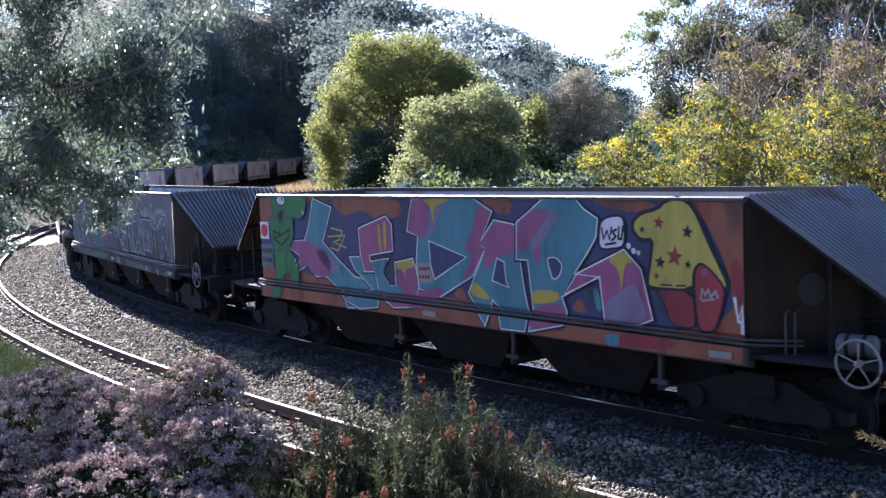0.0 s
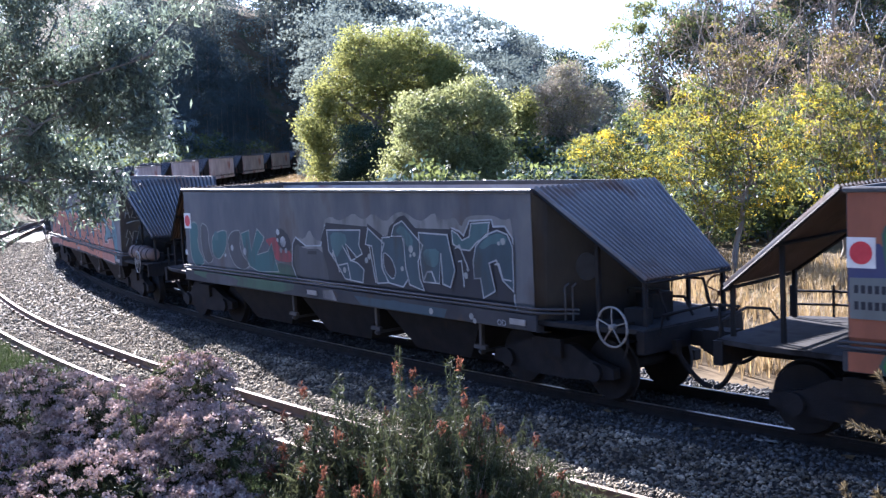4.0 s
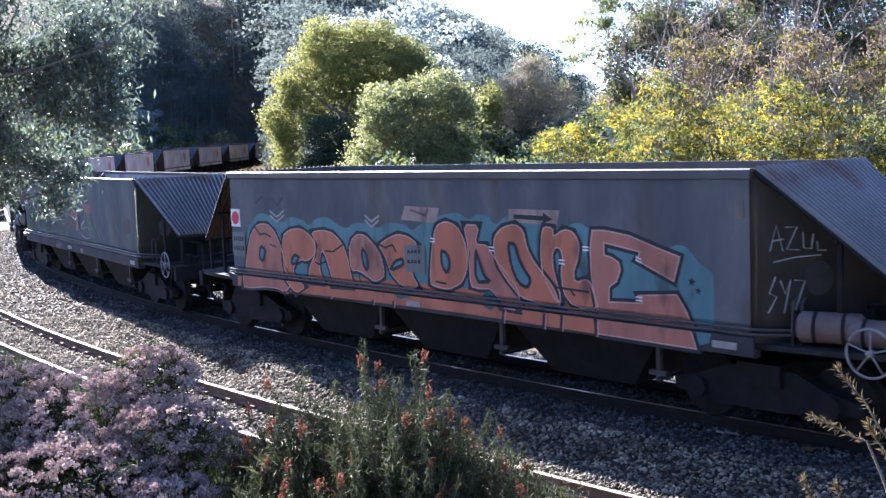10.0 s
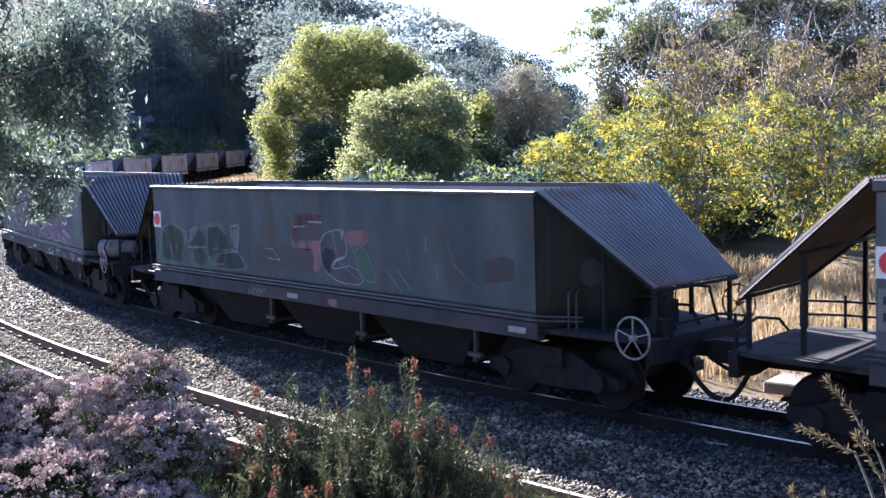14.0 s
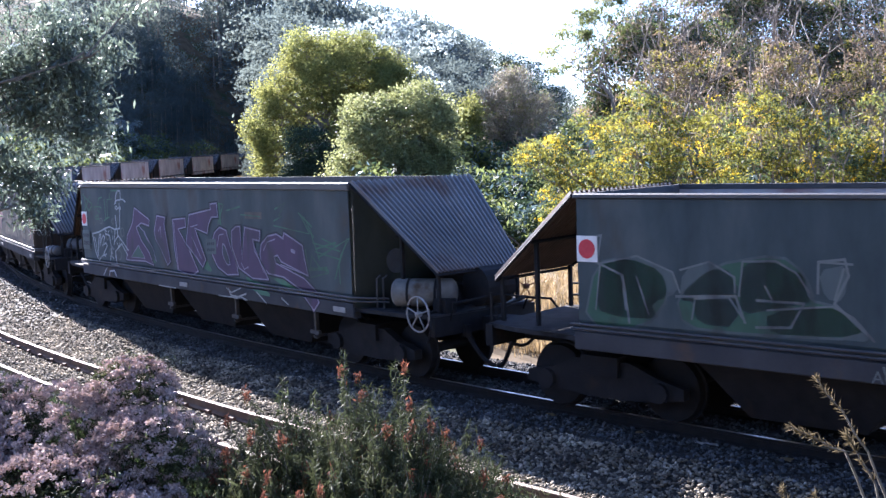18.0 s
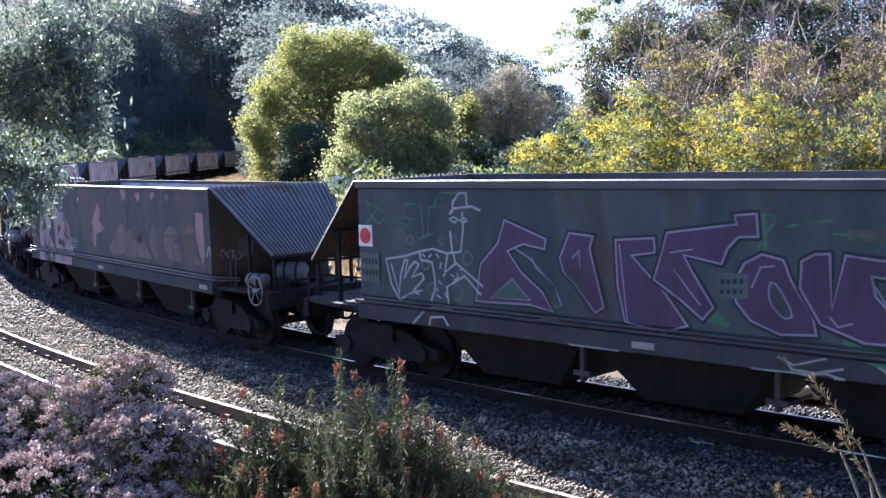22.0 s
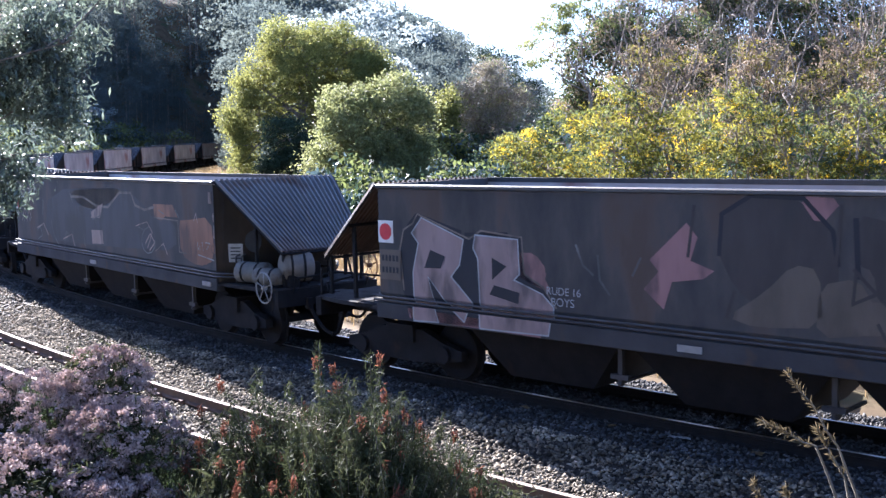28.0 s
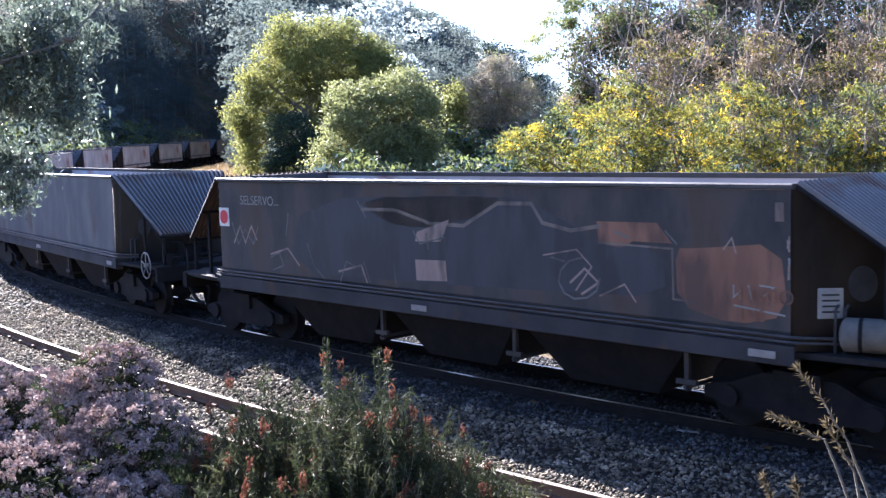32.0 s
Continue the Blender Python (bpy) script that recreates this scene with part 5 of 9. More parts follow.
stroke(WAGONS[-1], "letter_line", "p_white2", 14, [(3.84, 1.81), (3.91, 1.82), (3.95, 1.45)], 0.024)
stroke(WAGONS[-1], "letter_line", "p_white2", 14, [(1.54, 1.94), (1.68, 1.35)], 0.024)
stroke(WAGONS[-1], "letter_line", "p_white2", 14, [(0.57, 1.57), (0.87, 1.62), (0.95, 1.33)], 0.024)
stroke(WAGONS[-1], "letter_line", "p_white2", 14, [(0.43, 1.82), (0.61, 1.46)], 0.024)
stroke(WAGONS[-1], "letter_line", "p_white2", 14, [(4.65, 1.81), (4.74, 1.82), (4.81, 1.61), (4.98, 1.6)], 0.024)
paint_dot(WAGONS[-1], "paint_dot", "p_palegr", 15, 1.44, 1.7, 0.05)
paint_dot(WAGONS[-1], "paint_dot", "p_palegr", 15, 1.53, 1.77, 0.05)
paint_dot(WAGONS[-1], "paint_dot", "p_palegr", 15, 2.68, 1.94, 0.06)
paint_dot(WAGONS[-1], "paint_dot", "p_palegr", 15, 2.76, 1.86, 0.04)
paint_dot(WAGONS[-1], "paint_dot", "p_palegr", 15, 2.66, 1.84, 0.03)
paint_dot(WAGONS[-1], "paint_dot", "p_palegr", 15, 2.43, 1.62, 0.04)
paint_dot(WAGONS[-1], "paint_dot", "p_palegr", 15, 4.84, 2.14, 0.05)
paint_dot(WAGONS[-1], "paint_dot", "p_palegr", 15, 4.75, 2.11, 0.03)
paint_dot(WAGONS[-1], "paint_dot", "p_palegr", 15, 4.0, 1.61, 0.05)
paint_dot(WAGONS[-1], "paint_dot", "p_palegr", 15, 4.05, 1.7, 0.03)
paint_dot(WAGONS[-1], "paint_dot", "p_palegr", 15, 0.77, 1.5, 0.05)
paint_dot(WAGONS[-1], "paint_dot", "p_palegr", 15, 0.43, 1.75, 0.04)
paint_dot(WAGONS[-1], "paint_dot", "p_palegr", 15, 3.16, 1.02, 0.05)
paint_dot(WAGONS[-1], "paint_dot", "p_palegr", 15, 4.12, 1.03, 0.05)
paint_dot(WAGONS[-1], "paint_dot", "p_palegr", 15, 4.19, 0.97, 0.04)
paint(WAGONS[-1], "letter", "p_teal", 2, [(-5.19, 2.11), (-4.93, 2.19), (-4.76, 2.08), (-4.87, 1.64), (-4.52, 1.35), (-4.95, 1.2), (-5.21, 1.43)], edge="p_palegr", edge_w=0.018)
paint(WAGONS[-1], "letter", "p_dusk", 2, [(-4.65, 2.18), (-4.32, 2.09), (-4.33, 1.67), (-4.13, 1.4), (-4.5, 1.31), (-4.69, 1.65)], edge="p_palegr", edge_w=0.018)
paint(WAGONS[-1], "letter", "p_teal", 2, [(-4.2, 1.72), (-4.12, 1.94), (-3.68, 2.04), (-3.48, 2.02), (-3.57, 1.66), (-3.86, 1.44), (-4.12, 1.47)], edge="p_palegr", edge_w=0.018)
paint_dot(WAGONS[-1], "letter_shade", "p_tealw", 5, -3.97, 1.91, 0.1)
paint(WAGONS[-1], "letter", "p_dusk", 3, [(-3.47, 1.89), (-3.24, 2.04), (-2.91, 2.06), (-2.98, 1.73), (-2.86, 1.56), (-2.57, 1.39), (-2.88, 1.28), (-3.23, 1.34), (-3.46, 1.62)], edge="p_palegr", edge_w=0.018)
paint(WAGONS[-1], "letter", "p_teal", 3, [(-2.89, 2.0), (-2.57, 2.07), (-2.52, 1.67), (-2.24, 2.11), (-1.98, 1.95), (-2.29, 1.61), (-1.85, 1.7), (-1.71, 1.86), (-1.61, 1.55), (-1.49, 1.33), (-2.27, 1.29), (-2.64, 1.38), (-2.82, 1.7)], edge="p_palegr", edge_w=0.018, soft=0)
paint(WAGONS[-1], "letter_shade", "p_redm", 2, [(-1.96, 1.91), (-1.7, 1.96), (-1.52, 1.97), (-0.99, 1.71), (-0.96, 1.53), (-1.61, 1.53), (-1.78, 1.79)])
paint(WAGONS[-1], "letter_shadow", "p_black", 3, [(-1.51, 2.09), (-1.32, 2.16), (-1.03, 1.99), (-0.99, 1.75), (-1.29, 1.73), (-1.52, 1.89)])
paint_dot(WAGONS[-1], "paint_dot", "p_white2", 5, -1.45, 2.07, 0.06)
paint_dot(WAGONS[-1], "paint_dot", "p_white2", 5, -1.28, 1.9, 0.1)
paint_dot(WAGONS[-1], "paint_dot", "p_white2", 5, -1.47, 1.92, 0.04)
paint_dot(WAGONS[-1], "paint_dot", "p_white2", 5, -1.19, 1.74, 0.05)
paint_dot(WAGONS[-1], "paint_dot", "p_white2", 5, -1.37, 1.74, 0.05)
paint_dot(WAGONS[-1], "paint_dot", "p_white2", 5, -3.3, 1.7, 0.06)
paint_dot(WAGONS[-1], "paint_dot", "p_white2", 5, -2.78, 1.65, 0.07)
paint_dot(WAGONS[-1], "paint_dot", "p_white2", 5, -3.61, 1.54, 0.04)
paint_dot(WAGONS[-1], "paint_dot", "p_white2", 5, -5.4, 1.52, 0.06)
paint(WAGONS[-1], "letter_shade", "p_greenf", 1, [(-5.03, 1.2), (-2.89, 1.25), (-1.95, 1.23), (-1.55, 1.51), (-0.95, 1.47), (-0.87, 1.27), (-0.99, 0.97), (-2.91, 0.95), (-5.05, 1.05)])
paint(WAGONS[-1], "letter_shade", "p_dusk", 2, [(-4.55, 1.13), (-3.77, 1.14), (-3.04, 1.1), (-3.2, 0.94), (-4.41, 0.94)])
paint(WAGONS[-1], "letter_shade", "p_navy", 1, [(1.02, 1.09), (3.53, 1.08), (3.45, 0.94), (1.22, 0.96)], soft=0)
lettering(WAGONS[-1], "OD", "p_white2", 4.68, 0.96, 0.12)
stroke(WAGONS[-1], "letter_edge", "p_black", 5, [(0.08, 1.97), (0.25, 2.25), (1.34, 2.22), (1.45, 2.22)], 0.07)
stroke(WAGONS[-1], "letter_edge", "p_black", 5, [(1.51, 2.26), (2.03, 2.03)], 0.07)
stroke(WAGONS[-1], "letter_edge", "p_black", 5, [(2.09, 2.13), (2.14, 2.24), (2.4, 2.4), (2.52, 2.42), (3.07, 2.04)], 0.07)
stroke(WAGONS[-1], "letter_edge", "p_black", 5, [(2.78, 2.23), (3.67, 2.24), (3.85, 1.66)], 0.07)
paint(WAGONS[-1], "paint_patch", "p_paleg", 1, [(0.04, 1.1), (0.36, 1.13), (0.49, 0.95), (0.05, 0.97)], soft=0)
paint(WAGONS[-1], "number_board", "p_paleg", 4, [(-0.63, 1.84), (0.07, 1.87), (0.09, 1.45), (-0.61, 1.43)], soft=0)
paint(WAGONS[-1], "number_bar", "p_black", 6, [(-0.42, 1.77), (-0.12, 1.78), (-0.13, 1.72), (-0.43, 1.71)], soft=0)
paint(WAGONS[-1], "skirt_paint", "p_navy", 2, [(1.56, 1.01), (2.32, 1.13), (2.24, 0.97), (1.5, 0.95)])
# orange letters on the third wagon
paint(WAGONS[0], "letter_cloud", "p_tealc", 0, [(-5.11, 0.94), (-4.93, 1.89), (-4.77, 2.14), (-4.41, 2.32), (-4.0, 2.21), (-3.8, 2.13), (-3.52, 2.26), (-3.14, 2.22), (-2.97, 2.11), (-2.77, 2.25), (-2.4, 2.28), (-2.2, 2.18), (-1.93, 2.1), (-1.72, 2.21), (-1.39, 2.21), (-1.14, 2.13), (-0.88, 2.24), (-0.45, 2.22), (-0.32, 2.12), (-0.1, 2.24), (0.19, 2.34), (0.52, 2.41), (0.74, 2.42), (0.93, 2.32), (1.1, 2.42), (1.31, 2.4), (1.46, 2.26), (1.65, 2.4), (1.89, 2.42), (2.18, 2.32), (2.48, 2.32), (2.69, 2.19), (2.8, 2.32), (2.96, 2.36), (3.12, 2.28), (4.27, 2.07), (4.42, 2.14), (4.57, 2.13), (4.66, 2.04), (4.73, 1.96), (4.86, 1.88), (4.95, 1.82), (4.94, 1.05), (4.72, 0.98), (4.48, 1.4)])
paint(WAGONS[0], "skirt_paint", "p_orangeb", 1, [(-5.26, 1.12), (-1.65, 1.34), (3.34, 1.38), (4.58, 1.41), (4.72, 0.94), (0.72, 1.0), (-5.28, 0.95)], soft=0)
stroke(WAGONS[0], "letter_outline", "p_black", 2.5, [(-5.11, 0.94), (-4.93, 1.59), (-4.75, 1.95), (-4.51, 2.1), (-4.23, 2.11), (-4.02, 2.0), (-3.84, 1.75), (-3.68, 1.38), (-3.52, 1.09), (-3.72, 0.94), (-3.96, 1.0), (-4.37, 0.99), (-4.8, 0.94)], 0.11, True)
paint(WAGONS[0], "letter", "p_salmon", 3, [(-5.11, 0.94), (-4.93, 1.59), (-4.75, 1.95), (-4.51, 2.1), (-4.23, 2.11), (-4.02, 2.0), (-3.84, 1.75), (-3.68, 1.38), (-3.52, 1.09), (-3.72, 0.94), (-3.96, 1.0), (-4.37, 0.99), (-4.8, 0.94)], edge="p_rosel", edge_w=0.02)
stroke(WAGONS[0], "letter_outline", "p_black", 3.5, [(-3.76, 1.92), (-3.54, 2.03), (-3.23, 2.07), (-2.94, 1.97), (-2.79, 1.8), (-2.85, 1.63), (-3.05, 1.52), (-3.23, 1.54), (-3.4, 1.47), (-3.49, 1.34), (-3.43, 1.19), (-3.08, 1.09), (-3.4, 0.95), (-3.7, 1.17), (-3.78, 1.47)], 0.11, True)
paint(WAGONS[0], "letter", "p_orangeb", 4, [(-3.76, 1.92), (-3.54, 2.03), (-3.23, 2.07), (-2.94, 1.97), (-2.79, 1.8), (-2.85, 1.63), (-3.05, 1.52), (-3.23, 1.54), (-3.4, 1.47), (-3.49, 1.34), (-3.43, 1.19), (-3.08, 1.09), (-3.4, 0.95), (-3.7, 1.17), (-3.78, 1.47)], edge="p_rosel", edge_w=0.02)
stroke(WAGONS[0], "letter_outline", "p_black", 2.5, [(-2.89, 2.02), (-2.56, 2.06), (-2.28, 2.02), (-2.04, 1.85), (-1.92, 1.62), (-1.86, 1.37), (-1.79, 1.18), (-2.35, 1.16), (-2.4, 1.37), (-2.52, 1.63), (-2.62, 1.74), (-2.72, 1.53), (-2.69, 1.35), (-2.6, 1.18), (-3.05, 1.18), (-3.0, 1.42), (-2.8, 1.66), (-2.81, 1.87)], 0.11, True)
paint(WAGONS[0], "letter", "p_orangeb", 3, [(-2.89, 2.02), (-2.56, 2.06), (-2.28, 2.02), (-2.04, 1.85), (-1.92, 1.62), (-1.86, 1.37), (-1.79, 1.18), (-2.35, 1.16), (-2.4, 1.37), (-2.52, 1.63), (-2.62, 1.74), (-2.72, 1.53), (-2.69, 1.35), (-2.6, 1.18), (-3.05, 1.18), (-3.0, 1.42), (-2.8, 1.66), (-2.81, 1.87)], edge="p_rosel", edge_w=0.02)
stroke(WAGONS[0], "letter_outline", "p_black", 3.5, [(-1.88, 1.76), (-1.8, 1.93), (-1.64, 2.03), (-1.44, 2.02), (-1.22, 1.88), (-1.07, 1.72), (-1.0, 1.51), (-1.02, 1.38), (-1.25, 1.3), (-1.44, 1.38), (-1.64, 1.45), (-1.84, 1.44)], 0.11, True)
paint(WAGONS[0], "letter", "p_salmon", 4, [(-1.88, 1.76), (-1.8, 1.93), (-1.64, 2.03), (-1.44, 2.02), (-1.22, 1.88), (-1.07, 1.72), (-1.0, 1.51), (-1.02, 1.38), (-1.25, 1.3), (-1.44, 1.38), (-1.64, 1.45), (-1.84, 1.44)], edge="p_rosel", edge_w=0.02)
stroke(WAGONS[0], "letter_outline", "p_black", 2.5, [(-1.11, 1.88), (-0.89, 1.99), (-0.64, 2.07), (-0.4, 2.04), (-0.19, 1.94), (-0.33, 1.86), (-0.4, 1.71), (-0.38, 1.58), (-0.31, 1.43), (-0.2, 1.3), (-0.51, 1.24), (-0.75, 1.39), (-0.84, 1.46), (-0.92, 1.64), (-1.0, 1.76)], 0.11, True)
paint(WAGONS[0], "letter", "p_orangeb", 3, [(-1.11, 1.88), (-0.89, 1.99), (-0.64, 2.07), (-0.4, 2.04), (-0.19, 1.94), (-0.33, 1.86), (-0.4, 1.71), (-0.38, 1.58), (-0.31, 1.43), (-0.2, 1.3), (-0.51, 1.24), (-0.75, 1.39), (-0.84, 1.46), (-0.92, 1.64), (-1.0, 1.76)], edge="p_rosel", edge_w=0.02)
stroke(WAGONS[0], "letter_outline", "p_black", 3.5, [(0.06, 1.37), (0.14, 1.94), (0.24, 2.22), (0.44, 2.3), (0.68, 2.24), (0.83, 2.05), (0.89, 1.83), (0.86, 1.6), (0.74, 1.42), (0.47, 1.31), (0.19, 1.33)], 0.11, True)
paint(WAGONS[0], "letter", "p_orangeb", 4, [(0.06, 1.37), (0.14, 1.94), (0.24, 2.22), (0.44, 2.3), (0.68, 2.24), (0.83, 2.05), (0.89, 1.83), (0.86, 1.6), (0.74, 1.42), (0.47, 1.31), (0.19, 1.33)], edge="p_rosel", edge_w=0.02)
stroke(WAGONS[0], "letter_outline", "p_black", 2.5, [(0.83, 2.26), (1.14, 2.26), (1.04, 1.99), (1.29, 1.99), (1.38, 1.86), (1.62, 1.65), (1.85, 1.45), (1.89, 1.14), (1.55, 1.15), (1.36, 1.39), (1.11, 1.37), (0.93, 1.39), (0.92, 1.75), (0.9, 1.98)], 0.11, True)
paint(WAGONS[0], "letter", "p_salmon", 3, [(0.83, 2.26), (1.14, 2.26), (1.04, 1.99), (1.29, 1.99), (1.38, 1.86), (1.62, 1.65), (1.85, 1.45), (1.89, 1.14), (1.55, 1.15), (1.36, 1.39), (1.11, 1.37), (0.93, 1.39), (0.92, 1.75), (0.9, 1.98)], edge="p_rosel", edge_w=0.02)
stroke(WAGONS[0], "letter_outline", "p_black", 3.5, [(1.41, 1.93), (1.44, 2.12), (1.6, 2.25), (1.84, 2.3), (1.99, 2.22), (2.04, 2.0), (2.15, 1.83), (2.32, 1.66), (2.5, 1.5), (2.63, 1.23), (2.22, 1.26), (1.9, 1.32), (1.66, 1.53), (1.5, 1.71)], 0.11, True)
paint(WAGONS[0], "letter", "p_orangeb", 4, [(1.41, 1.93), (1.44, 2.12), (1.6, 2.25), (1.84, 2.3), (1.99, 2.22), (2.04, 2.0), (2.15, 1.83), (2.32, 1.66), (2.5, 1.5), (2.63, 1.23), (2.22, 1.26), (1.9, 1.32), (1.66, 1.53), (1.5, 1.71)], edge="p_rosel", edge_w=0.02)
stroke(WAGONS[0], "letter_outline", "p_black", 2.5, [(2.32, 2.19), (2.36, 2.28), (2.52, 2.27), (2.52, 2.15), (2.7, 2.26), (2.87, 2.23), (2.96, 2.08), (2.93, 1.88), (2.85, 1.73), (2.87, 1.58), (3.1, 1.65), (3.18, 1.48), (3.26, 1.27), (2.84, 1.27), (2.67, 1.44), (2.64, 1.72), (2.68, 1.86), (2.65, 2.0), (2.56, 2.03), (2.49, 1.92), (2.51, 1.71), (2.64, 1.33), (2.54, 1.31), (2.32, 1.63), (2.29, 1.91)], 0.11, True)
paint(WAGONS[0], "letter", "p_orangeb", 3, [(2.32, 2.19), (2.36, 2.28), (2.52, 2.27), (2.52, 2.15), (2.7, 2.26), (2.87, 2.23), (2.96, 2.08), (2.93, 1.88), (2.85, 1.73), (2.87, 1.58), (3.1, 1.65), (3.18, 1.48), (3.26, 1.27), (2.84, 1.27), (2.67, 1.44), (2.64, 1.72), (2.68, 1.86), (2.65, 2.0), (2.56, 2.03), (2.49, 1.92), (2.51, 1.71), (2.64, 1.33), (2.54, 1.31), (2.32, 1.63), (2.29, 1.91)], edge="p_rosel", edge_w=0.02)
stroke(WAGONS[0], "letter_outline", "p_black", 3.5, [(3.18, 2.26), (3.36, 2.27), (3.75, 2.22), (4.2, 2.08), (4.49, 2.0), (4.4, 1.71), (3.86, 1.93), (3.92, 2.03), (3.36, 2.12), (3.36, 1.96), (3.48, 1.94), (3.59, 1.88), (3.61, 1.79), (3.55, 1.65), (3.43, 1.57), (3.42, 1.38), (3.93, 1.41), (3.88, 1.5), (4.44, 1.55), (4.58, 1.35), (4.72, 0.95), (3.27, 0.97), (3.22, 1.28), (3.15, 1.69), (3.14, 2.02)], 0.11, True)
paint(WAGONS[0], "letter", "p_salmon", 4, [(3.18, 2.26), (3.36, 2.27), (3.75, 2.22), (4.2, 2.08), (4.49, 2.0), (4.4, 1.71), (3.86, 1.93), (3.92, 2.03), (3.36, 2.12), (3.36, 1.96), (3.48, 1.94), (3.59, 1.88), (3.61, 1.79), (3.55, 1.65), (3.43, 1.57), (3.42, 1.38), (3.93, 1.41), (3.88, 1.5), (4.44, 1.55), (4.58, 1.35), (4.72, 0.95), (3.27, 0.97), (3.22, 1.28), (3.15, 1.69), (3.14, 2.02)], edge="p_rosel", edge_w=0.02, soft=0)
paint(WAGONS[0], "letter_gap", "p_tealc", 8, [(-4.47, 1.72), (-4.31, 1.65), (-4.41, 1.43), (-4.52, 1.5)], edge="p_black", edge_w=0.05)
paint(WAGONS[0], "letter_gap", "p_tealc", 8, [(-1.53, 1.82), (-1.43, 1.74), (-1.38, 1.54), (-1.44, 1.46), (-1.53, 1.6)], edge="p_black", edge_w=0.05)
paint(WAGONS[0], "letter_gap", "p_tealc", 8, [(-0.86, 1.5), (-0.73, 1.65), (-0.54, 1.71), (-0.52, 1.61)], edge="p_black", edge_w=0.05)
paint(WAGONS[0], "letter_gap", "p_tealc", 8, [(0.33, 1.87), (0.46, 1.84), (0.52, 1.69), (0.45, 1.54), (0.35, 1.64)], edge="p_black", edge_w=0.05)
paint(WAGONS[0], "letter_gap", "p_tealc", 8, [(1.06, 1.94), (1.12, 1.77), (1.22, 1.55), (1.34, 1.49), (1.04, 1.46)], edge="p_black", edge_w=0.05)
paint(WAGONS[0], "letter_gap", "p_tealc", 8, [(1.7, 2.04), (1.83, 2.03), (1.89, 1.85), (2.0, 1.68), (2.11, 1.57), (2.04, 1.45), (1.87, 1.51), (1.75, 1.73)], edge="p_black", edge_w=0.05)
paint(WAGONS[0], "letter_gap", "p_tealc", 8, [(-3.53, 1.48), (-3.41, 1.62), (-3.26, 1.57), (-3.45, 1.43)], edge="p_black", edge_w=0.05)
stroke(WAGONS[0], "letter_crack", "p_black", 9, [(-4.64, 2.05), (-4.45, 1.91), (-4.31, 1.94), (-4.12, 1.89)], 0.03)
stroke(WAGONS[0], "letter_crack", "p_black", 9, [(-4.16, 1.76), (-3.97, 1.71), (-4.03, 1.74)], 0.03)
stroke(WAGONS[0], "letter_crack", "p_black", 9, [(-3.68, 1.38), (-3.54, 1.15)], 0.03)
stroke(WAGONS[0], "letter_crack", "p_black", 9, [(-2.82, 1.52), (-2.73, 1.49), (-2.53, 1.54)], 0.03)
stroke(WAGONS[0], "letter_crack", "p_black", 9, [(-1.11, 1.9), (-0.94, 1.85), (-0.77, 1.9), (-0.69, 1.8)], 0.03)
stroke(WAGONS[0], "letter_crack", "p_black", 9, [(2.54, 1.5), (2.85, 1.49), (3.1, 1.48)], 0.03)
stroke(WAGONS[0], "letter_crack", "p_black", 9, [(2.8, 1.49), (2.86, 1.42)], 0.03)
stroke(WAGONS[0], "letter_crack", "p_black", 9, [(-2.52, 1.72), (-2.3, 1.72), (-2.04, 1.84)], 0.03)
stroke(WAGONS[0], "letter_crack", "p_black", 9, [(-1.64, 1.42), (-1.59, 1.21)], 0.03)
stroke(WAGONS[0], "letter_crack", "p_black", 9, [(0.2, 1.41), (0.42, 1.39)], 0.03)
stroke(WAGONS[0], "letter_crack", "p_black", 9, [(-3.69, 0.94), (-3.75, 0.94)], 0.04)
stroke(WAGONS[0], "letter_shine", "p_rosel", 9, [(-3.61, 0.94), (-3.67, 0.94)], 0.02)
stroke(WAGONS[0], "letter_crack", "p_black", 9, [(-2.39, 0.97), (-2.44, 0.94)], 0.04)
stroke(WAGONS[0], "letter_shine", "p_rosel", 9, [(-2.32, 0.98), (-2.37, 0.94)], 0.02)
stroke(WAGONS[0], "letter_crack", "p_black", 9, [(-1.27, 1.01), (-1.32, 0.94)], 0.04)
stroke(WAGONS[0], "letter_shine", "p_rosel", 9, [(-1.21, 1.02), (-1.25, 0.94)], 0.02)
stroke(WAGONS[0], "letter_crack", "p_black", 9, [(-0.77, 1.03), (-0.81, 0.94)], 0.04)
stroke(WAGONS[0], "letter_shine", "p_rosel", 9, [(-0.71, 1.03), (-0.75, 0.94)], 0.02)
stroke(WAGONS[0], "letter_crack", "p_black", 9, [(1.6, 1.1), (1.57, 0.94)], 0.04)
stroke(WAGONS[0], "letter_shine", "p_rosel", 9, [(1.65, 1.11), (1.62, 0.94)], 0.02)
stroke(WAGONS[0], "letter_crack", "p_black", 9, [(2.35, 1.13), (2.33, 0.94)], 0.04)
stroke(WAGONS[0], "letter_shine", "p_rosel", 9, [(2.4, 1.13), (2.37, 0.94)], 0.02)
stroke(WAGONS[0], "letter_crack", "p_black", 9, [(2.66, 1.14), (2.64, 0.94)], 0.04)
stroke(WAGONS[0], "letter_shine", "p_rosel", 9, [(2.71, 1.14), (2.68, 0.94)], 0.02)
stroke(WAGONS[0], "letter_crack", "p_black", 9, [(3.24, 1.16), (3.22, 0.94)], 0.04)
stroke(WAGONS[0], "letter_shine", "p_rosel", 9, [(3.28, 1.16), (3.26, 0.94)], 0.02)
paint(WAGONS[0], "letter_shade", "p_teal", 9, [(1.16, 1.31), (1.36, 1.37), (1.46, 1.23), (1.4, 1.09), (1.2, 1.13)])
